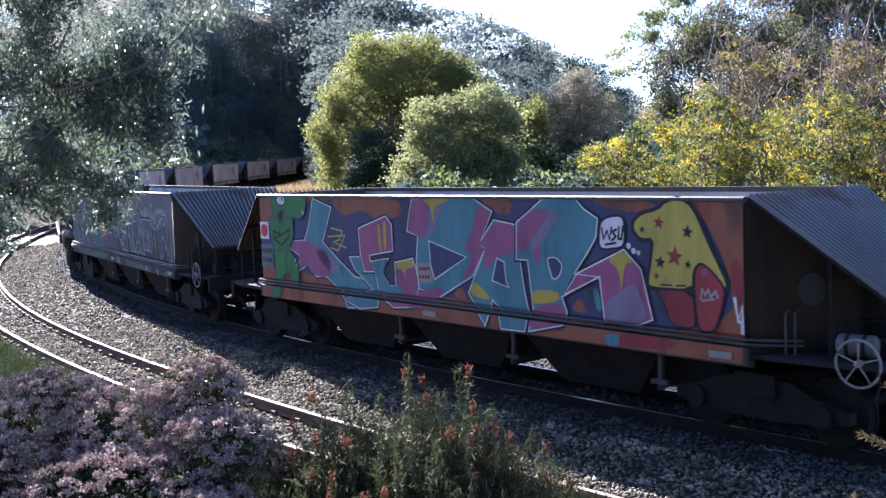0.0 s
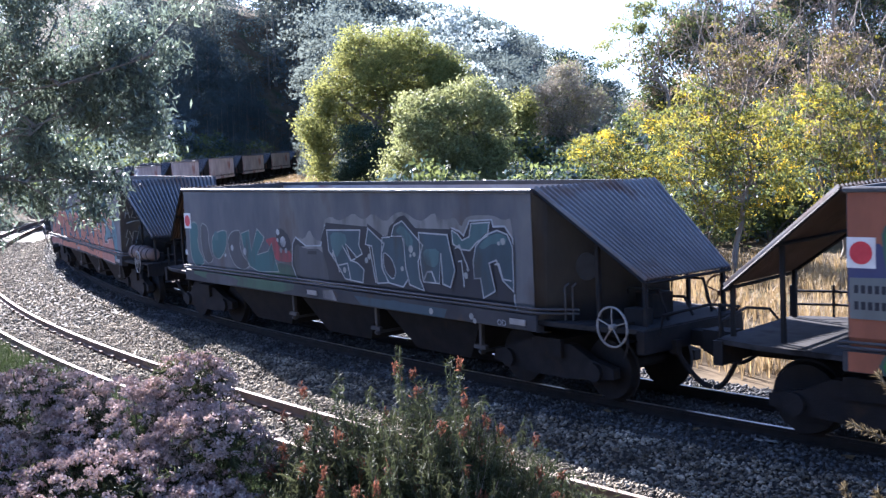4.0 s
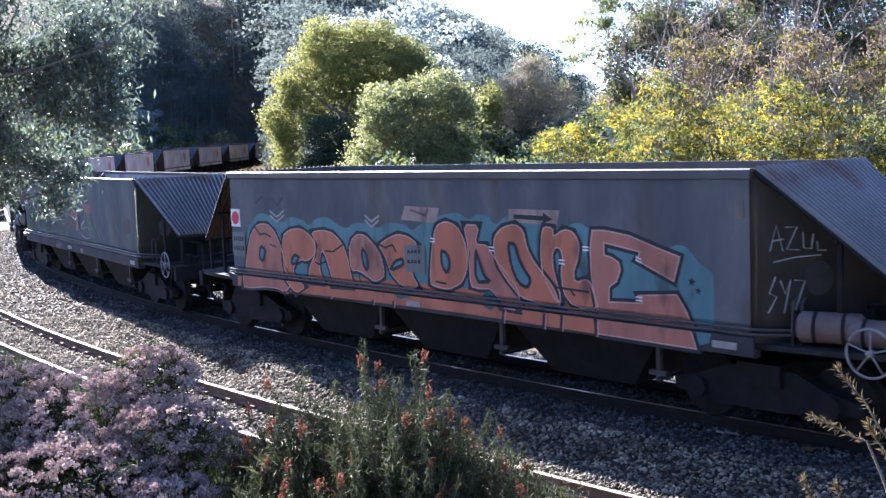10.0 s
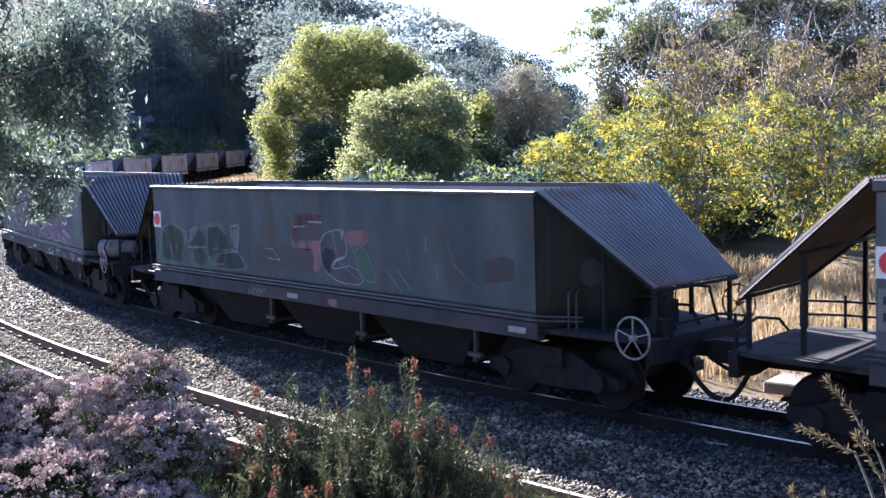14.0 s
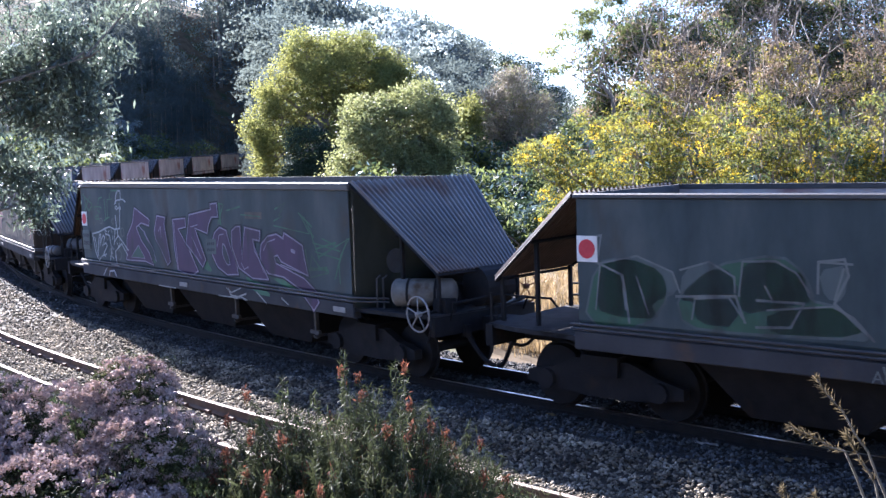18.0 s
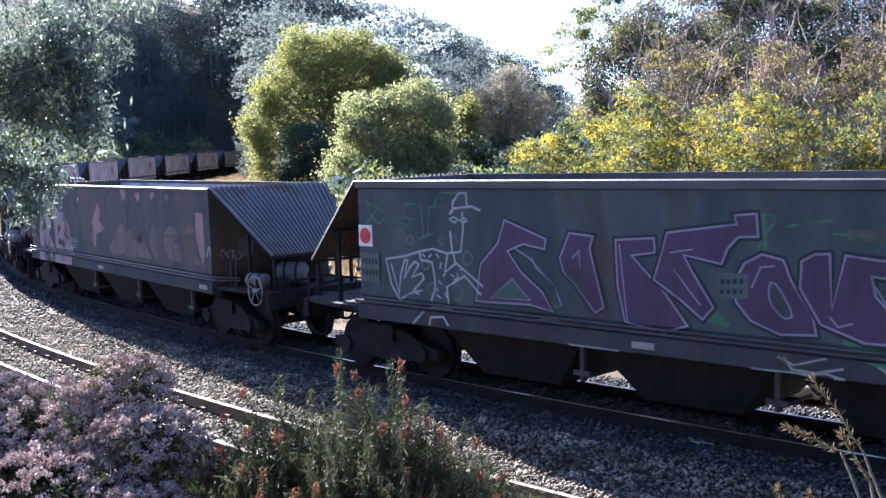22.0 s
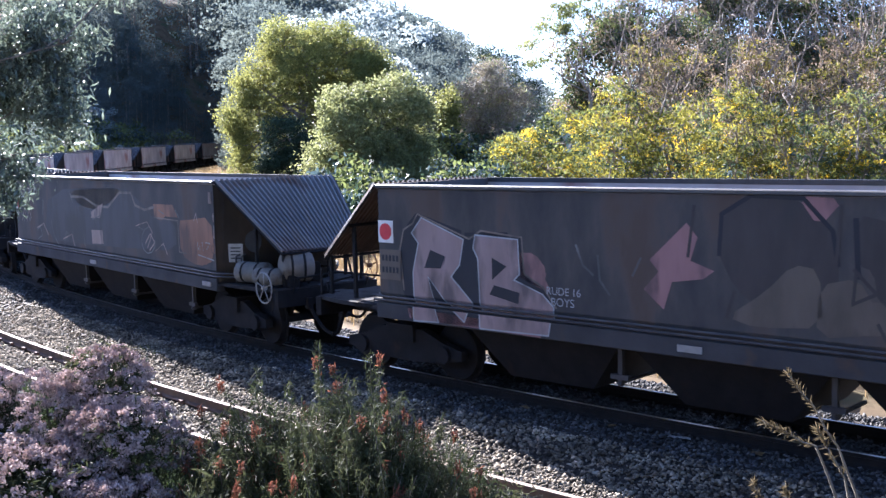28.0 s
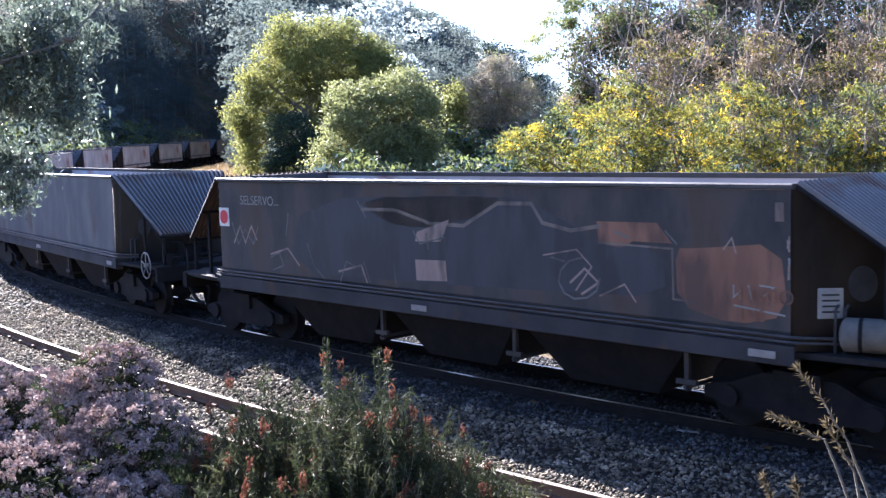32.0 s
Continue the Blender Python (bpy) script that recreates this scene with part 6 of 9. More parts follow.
paint(WAGONS[0], "letter_shade", "p_teal", 9, [(-0.76, 1.17), (-0.39, 1.25), (-0.33, 1.15), (-0.64, 1.08)])
stroke(WAGONS[0], "chevron", "p_palegr", 6, [(-4.11, 2.34), (-3.9, 2.24), (-3.69, 2.35)], 0.035)
stroke(WAGONS[0], "chevron", "p_palegr", 6, [(-4.11, 2.26), (-3.91, 2.16), (-3.69, 2.27)], 0.035)
stroke(WAGONS[0], "chevron", "p_palegr", 6, [(-1.42, 2.33), (-1.26, 2.24), (-1.08, 2.33)], 0.035)
stroke(WAGONS[0], "chevron", "p_palegr", 6, [(-1.42, 2.25), (-1.26, 2.16), (-1.09, 2.26)], 0.035)
star(WAGONS[0], "p_black", 4, 4.65, 1.72, 0.06)
star(WAGONS[0], "p_black", 4, 4.74, 1.62, 0.05)
stroke(WAGONS[0], "tag", "p_dusk", 3, [(-4.56, 2.47), (-4.35, 2.59), (-4.23, 2.44), (-4.05, 2.57), (-3.9, 2.44), (-3.7, 2.58)], 0.035)
stroke(WAGONS[0], "letter_shine", "p_white", 9, [(1.34, 1.97), (1.43, 1.96)], 0.02)
stroke(WAGONS[0], "letter_shine", "p_white", 9, [(1.34, 1.92), (1.43, 1.92)], 0.02)
stroke(WAGONS[0], "letter_shine", "p_white", 9, [(2.62, 1.86), (2.71, 1.86)], 0.02)
stroke(WAGONS[0], "letter_shine", "p_white", 9, [(2.62, 1.82), (2.71, 1.81)], 0.02)
stroke(WAGONS[0], "letter_shine", "p_white", 9, [(0.12, 2.04), (0.21, 2.03)], 0.02)
stroke(WAGONS[0], "letter_shine", "p_white", 9, [(0.12, 1.99), (0.21, 1.99)], 0.02)
stroke(WAGONS[0], "letter_shine", "p_white", 9, [(3.86, 1.97), (3.94, 1.94)], 0.02)
stroke(WAGONS[0], "letter_shine", "p_white", 9, [(3.86, 1.93), (3.94, 1.9)], 0.02)
stroke(WAGONS[0], "letter_shine", "p_white", 9, [(3.85, 1.48), (3.94, 1.48)], 0.02)
stroke(WAGONS[0], "letter_shine", "p_white", 9, [(3.85, 1.44), (3.94, 1.44)], 0.02)
stroke(WAGONS[0], "letter_shine", "p_white", 9, [(3.03, 2.05), (3.11, 2.05)], 0.02)
stroke(WAGONS[0], "letter_shine", "p_white", 9, [(3.03, 2.01), (3.11, 2.01)], 0.02)
paint(WAGONS[0], "old_board", "p_paleb", 2, [(-0.45, 2.5), (0.32, 2.48), (0.23, 2.26), (-0.55, 2.29)], soft=0)
stroke(WAGONS[0], "board_line", "p_redf", 4, [(-0.32, 2.44), (0.02, 2.37), (0.07, 2.46)], 0.04)
paint(WAGONS[0], "arrow_board", "p_paleb", 2, [(1.72, 2.5), (2.64, 2.5), (2.59, 2.3), (1.71, 2.33)], soft=0)
paint(WAGONS[0], "arrow", "p_black", 4, [(1.83, 2.43), (2.35, 2.42), (2.35, 2.47), (2.52, 2.38), (2.35, 2.32), (2.35, 2.36), (1.82, 2.37)], soft=0)
paint(WAGONS[0], "number_board", "p_faint", 9, [(-0.49, 1.91), (-0.01, 1.93), (-0.03, 1.51), (-0.47, 1.51)], soft=0)
paint(WAGONS[0], "number_bar", "p_black", 11, [(-0.41, 1.84), (-0.36, 1.84), (-0.36, 1.79), (-0.42, 1.79)], soft=0)
paint(WAGONS[0], "number_bar", "p_black", 11, [(-0.33, 1.84), (-0.28, 1.85), (-0.28, 1.8), (-0.34, 1.79)], soft=0)
paint(WAGONS[0], "number_bar", "p_black", 11, [(-0.25, 1.85), (-0.2, 1.85), (-0.2, 1.8), (-0.26, 1.8)], soft=0)
paint(WAGONS[0], "number_bar", "p_black", 11, [(-0.17, 1.85), (-0.12, 1.86), (-0.13, 1.8), (-0.18, 1.8)], soft=0)
paint(WAGONS[0], "number_bar", "p_black", 11, [(-0.42, 1.69), (-0.37, 1.69), (-0.37, 1.64), (-0.43, 1.64)], soft=0)
paint(WAGONS[0], "number_bar", "p_black", 11, [(-0.34, 1.69), (-0.29, 1.7), (-0.29, 1.65), (-0.35, 1.64)], soft=0)
paint(WAGONS[0], "number_bar", "p_black", 11, [(-0.26, 1.7), (-0.21, 1.7), (-0.21, 1.65), (-0.27, 1.65)], soft=0)
paint(WAGONS[0], "number_bar", "p_black", 11, [(-0.18, 1.7), (-0.13, 1.71), (-0.13, 1.65), (-0.19, 1.65)], soft=0)
# faded letters on the fourth wagon
paint(WAGONS[1], "letter", "p_greenf", 1, [(-5.34, 1.23), (-5.14, 2.02), (-4.68, 2.12), (-4.21, 1.99), (-4.11, 1.68), (-4.44, 1.27)], edge="p_mist", edge_w=0.03)
paint(WAGONS[1], "letter", "p_greenf", 1, [(-4.03, 1.68), (-3.57, 2.06), (-2.76, 2.22), (-2.46, 2.01), (-2.44, 1.74), (-2.12, 1.69), (-1.77, 1.37), (-3.2, 1.31), (-3.94, 1.33)], edge="p_mist", edge_w=0.03)
stroke(WAGONS[1], "letter_line", "p_faint", 3, [(-5.16, 2.04), (-4.75, 1.89), (-4.67, 1.32)], 0.03)
stroke(WAGONS[1], "letter_line", "p_faint", 3, [(-4.03, 1.68), (-3.28, 1.73), (-3.17, 1.44)], 0.03)
stroke(WAGONS[1], "letter_line", "p_faint", 3, [(-2.34, 1.82), (-2.33, 2.15), (-2.05, 2.19), (-2.01, 2.02), (-2.16, 1.72), (-1.77, 1.39)], 0.03)
stroke(WAGONS[1], "letter_line", "p_faint", 3, [(-3.03, 1.7), (-2.49, 1.7), (-2.64, 1.43), (-3.04, 1.4)], 0.03)
stroke(WAGONS[1], "letter_line", "p_faint", 3, [(-5.31, 2.12), (-5.27, 2.33), (-5.05, 2.36), (-5.1, 2.12)], 0.03)
paint(WAGONS[1], "old_board", "p_redf", 1, [(-0.26, 2.39), (0.55, 2.46), (0.5, 2.31), (-0.11, 2.2), (-0.24, 1.9), (-0.36, 1.9)], soft=0)
paint(WAGONS[1], "letter_shade", "p_redf", 1, [(-0.4, 1.88), (0.23, 2.02), (0.58, 1.95), (0.5, 1.5), (0.29, 1.49), (0.37, 1.81), (-0.06, 1.82)])
paint(WAGONS[1], "letter_shade", "p_browndk", 0, [(-1.58, 1.83), (-0.36, 1.86), (0.37, 1.75), (0.29, 1.45), (-1.5, 1.51)])
paint(WAGONS[1], "letter_shade", "p_green", 1, [(0.44, 1.82), (0.68, 1.96), (0.9, 1.81), (0.84, 1.54), (0.54, 1.54)])
paint(WAGONS[1], "letter", "p_dusk", 2, [(0.65, 2.14), (1.18, 2.24), (1.31, 1.81), (0.92, 1.72), (0.79, 1.55), (1.48, 1.67), (1.73, 1.37), (1.04, 1.35), (0.61, 1.54), (0.5, 1.91)], edge="p_lilac", edge_w=0.02)
paint(WAGONS[1], "letter_shade", "p_redf", 2, [(1.24, 2.2), (1.87, 2.23), (1.84, 1.99), (1.31, 1.96)])
paint(WAGONS[1], "letter", "p_greenf", 3, [(1.42, 1.88), (1.73, 1.99), (2.06, 1.46), (1.78, 1.41), (1.54, 1.65)], edge="p_faint", edge_w=0.02)
stroke(WAGONS[1], "faded_tag", "p_faint", 3, [(-1.64, 1.11), (-1.61, 0.99), (-1.5, 1.1), (-1.47, 0.99), (-1.34, 1.1), (-1.33, 1.0), (-1.18, 1.1), (-1.14, 1.0)], 0.025)
paint(WAGONS[1], "faded_letter", "p_mist", 1, [(-5.16, 1.45), (-5.06, 2.05), (-4.55, 2.14), (-4.07, 1.98), (-3.98, 1.73), (-4.4, 1.56), (-4.23, 1.41), (-4.51, 1.38), (-4.87, 1.39)])
paint(WAGONS[1], "faded_letter", "p_mist", 1, [(-3.99, 1.63), (-3.94, 1.99), (-3.6, 2.1), (-3.26, 1.97), (-3.25, 1.38), (-3.76, 1.38), (-3.82, 1.64)])
paint(WAGONS[1], "faded_letter", "p_mist", 1, [(-3.24, 1.68), (-3.19, 2.12), (-2.8, 2.16), (-2.45, 1.98), (-2.35, 1.73), (-2.82, 1.61), (-3.18, 1.53)])
paint(WAGONS[1], "faded_letter", "p_mist", 1, [(-2.94, 1.57), (-2.18, 1.69), (-1.91, 1.57), (-1.74, 1.35), (-2.24, 1.35), (-2.88, 1.34)])
paint(WAGONS[1], "faded_letter", "p_mist", 1, [(-2.34, 2.06), (-2, 2.14), (-2.06, 1.75), (-2.26, 1.76)])
stroke(WAGONS[1], "letter_line", "p_faint", 3, [(-5.15, 1.45), (-5.07, 2.02), (-4.55, 2.13), (-4.07, 1.96), (-3.98, 1.73)], 0.024)
stroke(WAGONS[1], "letter_line", "p_faint", 3, [(-4.56, 1.88), (-4.4, 1.45)], 0.024)
stroke(WAGONS[1], "letter_line", "p_faint", 3, [(-4.77, 1.9), (-4.72, 1.48)], 0.024)
stroke(WAGONS[1], "letter_line", "p_faint", 3, [(-3.97, 1.99), (-3.6, 2.1), (-3.29, 1.94), (-3.29, 1.77)], 0.024)
stroke(WAGONS[1], "letter_line", "p_faint", 3, [(-3.83, 1.43), (-3.78, 1.67), (-3.36, 1.71), (-3.19, 1.48)], 0.024)
stroke(WAGONS[1], "letter_line", "p_faint", 3, [(-3.24, 1.73), (-3.19, 2.12), (-2.8, 2.14), (-2.57, 2.02), (-2.43, 1.82)], 0.024)
stroke(WAGONS[1], "letter_line", "p_faint", 3, [(-2.91, 1.6), (-2.18, 1.69), (-1.96, 1.59), (-1.75, 1.36)], 0.024)
stroke(WAGONS[1], "letter_line", "p_faint", 3, [(-2.29, 2.15), (-1.97, 2.14)], 0.024)
stroke(WAGONS[1], "letter_line", "p_faint", 3, [(-2.06, 2.09), (-2.16, 1.76)], 0.024)
stroke(WAGONS[1], "letter_line", "p_faint", 3, [(-2.93, 1.86), (-2.84, 1.7)], 0.024)
paint(WAGONS[1], "dark_patch", "p_browndk", 1, [(-0.28, 2.19), (-0.21, 2.44), (0.66, 2.44), (0.56, 2.03), (0.18, 2.01), (-0.33, 1.98)], soft=0)
paint(WAGONS[1], "dark_patch", "p_browndk", 1, [(-0.49, 1.84), (0.31, 1.87), (0.22, 1.56), (-0.5, 1.59)], soft=0)
paint(WAGONS[1], "red_patch", "p_redf", 2, [(-0.13, 1.97), (0.52, 2.02), (0.72, 1.96), (0.39, 1.93), (-0.04, 1.93)])
paint(WAGONS[1], "red_patch", "p_redf", 2, [(0.35, 1.81), (0.6, 1.87), (0.51, 1.58), (0.39, 1.61)])
paint(WAGONS[1], "red_patch", "p_redf", 2, [(0.71, 1.08), (1.01, 1.08), (0.99, 0.96), (0.75, 0.97)])
paint(WAGONS[1], "blue_patch", "p_dusk", 1, [(0.72, 2.15), (1.11, 2.25), (1.19, 1.72), (0.84, 1.69)])
paint(WAGONS[1], "green_patch", "p_greenf", 2, [(0.56, 1.79), (0.72, 1.92), (0.92, 1.85), (0.92, 1.58), (0.72, 1.46), (0.57, 1.59)])
stroke(WAGONS[1], "pale_scratch", "p_palegr", 4, [(1.11, 2.21), (1.15, 2.06), (1.2, 2.21)], 0.025)
stroke(WAGONS[1], "pale_scratch", "p_palegr", 4, [(0.9, 1.63), (0.96, 1.7), (1.19, 1.77)], 0.025)
stroke(WAGONS[1], "pale_scratch", "p_palegr", 4, [(-0.21, 2.21), (0.1, 2.23)], 0.025)
stroke(WAGONS[1], "pale_scratch", "p_palegr", 4, [(0.22, 2.31), (0.6, 2.31)], 0.025)
stroke(WAGONS[1], "pale_scratch", "p_palegr", 4, [(-1.17, 1.8), (-0.92, 1.8), (-0.71, 1.62), (-1.07, 1.63)], 0.025)
lettering(WAGONS[1], "AGEES", "p_faint", -1.76, 0.94, 0.19)
paint(WAGONS[1], "tag_bar", "p_black", 4, [(0.33, 1.09), (0.48, 1.09), (0.48, 1), (0.33, 1)], soft=0)
paint(WAGONS[1], "tag_bar", "p_black", 4, [(0.55, 1.11), (0.7, 1.11), (0.7, 1.02), (0.55, 1.02)], soft=0)
stroke(WAGONS[1], "pale_scratch", "p_faint", 4, [(0.89, 2.19), (0.96, 1.9), (1, 1.77)], 0.022)
stroke(WAGONS[1], "pale_scratch", "p_faint", 4, [(1.38, 1.97), (1.59, 1.73)], 0.022)
stroke(WAGONS[1], "pale_scratch", "p_faint", 4, [(2.27, 1.65), (2.62, 1.35)], 0.022)
stroke(WAGONS[1], "pale_scratch", "p_faint", 4, [(2.52, 1.69), (2.86, 1.37)], 0.022)
stroke(WAGONS[1], "pale_scratch", "p_faint", 4, [(2.78, 1.96), (2.85, 1.74)], 0.022)
stroke(WAGONS[1], "pale_scratch", "p_faint", 4, [(3.23, 2.19), (3.22, 1.96)], 0.022)
stroke(WAGONS[1], "pale_scratch", "p_faint", 4, [(3.71, 2.1), (3.84, 1.82), (4.12, 1.62), (4.56, 1.45), (4.56, 1.37)], 0.022)
stroke(WAGONS[1], "pale_scratch", "p_faint", 4, [(3.43, 1.79), (3.46, 1.59)], 0.022)
stroke(WAGONS[1], "pale_scratch", "p_faint", 4, [(1.04, 1.7), (1.56, 1.44)], 0.022)
stroke(WAGONS[1], "pale_scratch", "p_faint", 4, [(-1.31, 1.68), (-0.93, 1.64)], 0.022)
paint(WAGONS[1], "dark_patch", "p_browndk", 3, [(4.45, 1.9), (4.86, 2), (5.05, 1.93), (5.04, 1.68), (4.47, 1.6)], soft=0)
# purple letters on the fifth wagon
stroke(WAGONS[2], "line_drawing", "p_white2", 6, [(-3.43, 2.57), (-3.41, 2.72), (-3.29, 2.84), (-3.16, 2.84), (-3.15, 2.67)], 0.034)
stroke(WAGONS[2], "line_drawing", "p_white2", 6, [(-3.48, 2.55), (-3.42, 2.62), (-3.29, 2.64), (-3.06, 2.66), (-2.91, 2.61)], 0.034)
stroke(WAGONS[2], "line_drawing", "p_white2", 6, [(-3.48, 2.3), (-3.45, 2.01), (-3.29, 2.03), (-3.23, 2.37), (-3.24, 2.57)], 0.034)
stroke(WAGONS[2], "line_drawing", "p_white2", 6, [(-4.82, 1.86), (-4.41, 1.92), (-4.11, 2.0), (-3.83, 2.05), (-3.58, 2.0), (-3.46, 2.01)], 0.034)
stroke(WAGONS[2], "line_drawing", "p_white2", 6, [(-4.82, 1.86), (-4.72, 1.49), (-4.55, 1.27)], 0.034)
stroke(WAGONS[2], "line_drawing", "p_white2", 6, [(-4.71, 1.79), (-4.56, 1.37), (-4.51, 1.66), (-4.42, 1.86), (-4.36, 1.86), (-4.44, 1.6), (-4.31, 1.77), (-4.21, 1.85), (-4.13, 1.81), (-4.28, 1.62), (-4.08, 1.69), (-4.03, 1.62), (-4.25, 1.43), (-4.15, 1.38)], 0.034)
stroke(WAGONS[2], "line_drawing", "p_white2", 6, [(-4.55, 1.27), (-4.34, 1.38), (-4.08, 1.44)], 0.034)
stroke(WAGONS[2], "line_drawing", "p_white2", 6, [(-4.11, 2.0), (-4.08, 1.88), (-3.86, 1.86), (-3.81, 1.62), (-3.82, 1.47), (-3.89, 1.31)], 0.034)
stroke(WAGONS[2], "line_drawing", "p_white2", 6, [(-3.55, 1.97), (-3.61, 1.73), (-3.4, 1.86), (-3.43, 2.01)], 0.034)
stroke(WAGONS[2], "line_drawing", "p_white2", 6, [(-3.4, 1.88), (-2.9, 1.58)], 0.034)
stroke(WAGONS[2], "line_drawing", "p_white2", 6, [(-3.58, 1.52), (-3.23, 1.7), (-2.94, 1.46)], 0.034)
stroke(WAGONS[2], "line_drawing", "p_white2", 6, [(-3.58, 1.52), (-3.55, 1.29)], 0.034)
stroke(WAGONS[2], "line_drawing", "p_white2", 6, [(-4.25, 0.96), (-3.99, 1.18), (-3.89, 1.21), (-3.52, 1.2)], 0.034)
stroke(WAGONS[2], "line_drawing", "p_white2", 6, [(-3.92, 0.97), (-3.89, 1.07), (-3.64, 1.1), (-3.55, 0.99)], 0.034)
stroke(WAGONS[2], "line_drawing", "p_white2", 6, [(-3.49, 2.48), (-3.4, 2.51), (-3.32, 2.47), (-3.4, 2.43)], 0.024, True)
stroke(WAGONS[2], "line_drawing", "p_white2", 6, [(-3.29, 2.47), (-3.2, 2.5), (-3.16, 2.46), (-3.24, 2.43)], 0.024, True)
paint(WAGONS[2], "drawing_fill", "p_mist", 5, [(-3.43, 2.3), (-3.33, 2.22), (-3.33, 2.13), (-3.4, 2.14)])
stroke(WAGONS[2], "line_drawing", "p_white2", 6, [(-4.05, 1.97), (-4.0, 1.93)], 0.026)
stroke(WAGONS[2], "line_drawing", "p_white2", 6, [(-3.92, 1.92), (-3.87, 1.97)], 0.026)
stroke(WAGONS[2], "line_drawing", "p_white2", 6, [(-3.77, 1.98), (-3.72, 1.93)], 0.026)
stroke(WAGONS[2], "line_drawing", "p_white2", 6, [(-3.7, 1.78), (-3.68, 1.86)], 0.026)
stroke(WAGONS[2], "line_drawing", "p_white2", 6, [(-3.74, 1.6), (-3.69, 1.56)], 0.026)
stroke(WAGONS[2], "line_drawing", "p_white2", 6, [(-3.64, 1.67), (-3.61, 1.71)], 0.026)
stroke(WAGONS[2], "line_drawing", "p_white2", 6, [(-3.49, 1.71), (-3.44, 1.68)], 0.026)
stroke(WAGONS[2], "line_drawing", "p_white2", 6, [(-3.37, 1.72), (-3.36, 1.65)], 0.026)
stroke(WAGONS[2], "line_drawing", "p_white2", 6, [(-3.77, 1.39), (-3.7, 1.36)], 0.026)
stroke(WAGONS[2], "line_drawing", "p_white2", 6, [(-3.61, 1.43), (-3.59, 1.38)], 0.026)
stroke(WAGONS[2], "line_drawing", "p_white2", 6, [(-3.8, 1.49), (-3.76, 1.46)], 0.026)
stroke(WAGONS[2], "line_drawing", "p_white2", 6, [(-3.28, 1.8), (-3.31, 1.78)], 0.026)
stroke(WAGONS[2], "line_drawing", "p_white2", 6, [(-3.43, 1.63), (-3.38, 1.65)], 0.026)
stroke(WAGONS[2], "green_line", "p_greenl", 3, [(-5.27, 2.74), (-5.09, 2.65), (-4.76, 2.53), (-4.8, 2.37)], 0.028)
stroke(WAGONS[2], "green_line", "p_greenl", 3, [(-5.24, 2.36), (-5.06, 2.52), (-4.81, 2.75)], 0.028)
stroke(WAGONS[2], "green_line", "p_greenl", 3, [(-5.2, 2.71), (-5.13, 2.49), (-4.95, 2.37), (-4.74, 2.53)], 0.028)
stroke(WAGONS[2], "green_line", "p_greenl", 3, [(-4.64, 2.44), (-4.71, 2.19)], 0.028)
stroke(WAGONS[2], "green_line", "p_greenl", 3, [(-4.71, 2.47), (-4.34, 2.48), (-4.24, 2.45)], 0.028)
stroke(WAGONS[2], "green_line", "p_greenl", 3, [(-4.41, 2.54), (-4.37, 2.66), (-4.18, 2.69)], 0.028)
stroke(WAGONS[2], "green_line", "p_greenl", 3, [(-4.05, 2.64), (-4.02, 2.22), (-3.92, 2.25), (-3.89, 2.64), (-3.61, 2.66)], 0.028)
stroke(WAGONS[2], "green_line", "p_greenl", 3, [(-3.77, 2.68), (-3.67, 2.84), (-3.29, 2.84)], 0.028)
stroke(WAGONS[2], "green_line", "p_greenl", 3, [(-4.11, 2.18), (-3.83, 2.26)], 0.028)
stroke(WAGONS[2], "green_line", "p_greenl", 3, [(-4.61, 2.25), (-4.44, 2.29), (-4.41, 2.2), (-4.61, 2.2)], 0.028)
stroke(WAGONS[2], "green_line", "p_greenl", 3, [(-4.47, 2.41), (-4.34, 2.33), (-4.37, 2.39)], 0.028)
stroke(WAGONS[2], "paint_ring", "p_faint", 4, [(-4.23, 2.16), (-4.24, 2.13), (-4.27, 2.1), (-4.32, 2.1), (-4.35, 2.12), (-4.36, 2.16), (-4.35, 2.19), (-4.32, 2.22), (-4.27, 2.22), (-4.24, 2.2)], 0.025, True)
stroke(WAGONS[2], "paint_ring", "p_faint", 4, [(-3.92, 1.83), (-3.93, 1.78), (-3.97, 1.76), (-4.02, 1.75), (-4.05, 1.78), (-4.07, 1.82), (-4.05, 1.86), (-4.02, 1.89), (-3.97, 1.89), (-3.93, 1.87)], 0.025, True)
stroke(WAGONS[2], "paint_ring", "p_faint", 4, [(-4.91, 1.57), (-4.93, 1.53), (-4.96, 1.5), (-5.01, 1.5), (-5.04, 1.52), (-5.05, 1.56), (-5.04, 1.6), (-5.0, 1.62), (-4.96, 1.62), (-4.93, 1.6)], 0.025, True)
stroke(WAGONS[2], "paint_ring", "p_faint", 4, [(-3.08, 1.96), (-3.09, 1.9), (-3.14, 1.86), (-3.2, 1.86), (-3.24, 1.89), (-3.26, 1.94), (-3.24, 2.0), (-3.2, 2.04), (-3.14, 2.04), (-3.1, 2.01)], 0.025, True)
stroke(WAGONS[2], "paint_ring", "p_faint", 4, [(-3.28, 1.46), (-3.3, 1.4), (-3.36, 1.35), (-3.42, 1.35), (-3.48, 1.38), (-3.5, 1.44), (-3.48, 1.51), (-3.42, 1.55), (-3.36, 1.56), (-3.3, 1.52)], 0.025, True)
stroke(WAGONS[2], "paint_ring", "p_faint", 4, [(-3.76, 1.48), (-3.78, 1.42), (-3.83, 1.38), (-3.89, 1.37), (-3.94, 1.4), (-3.96, 1.46), (-3.94, 1.52), (-3.89, 1.56), (-3.83, 1.56), (-3.78, 1.53)], 0.025, True)
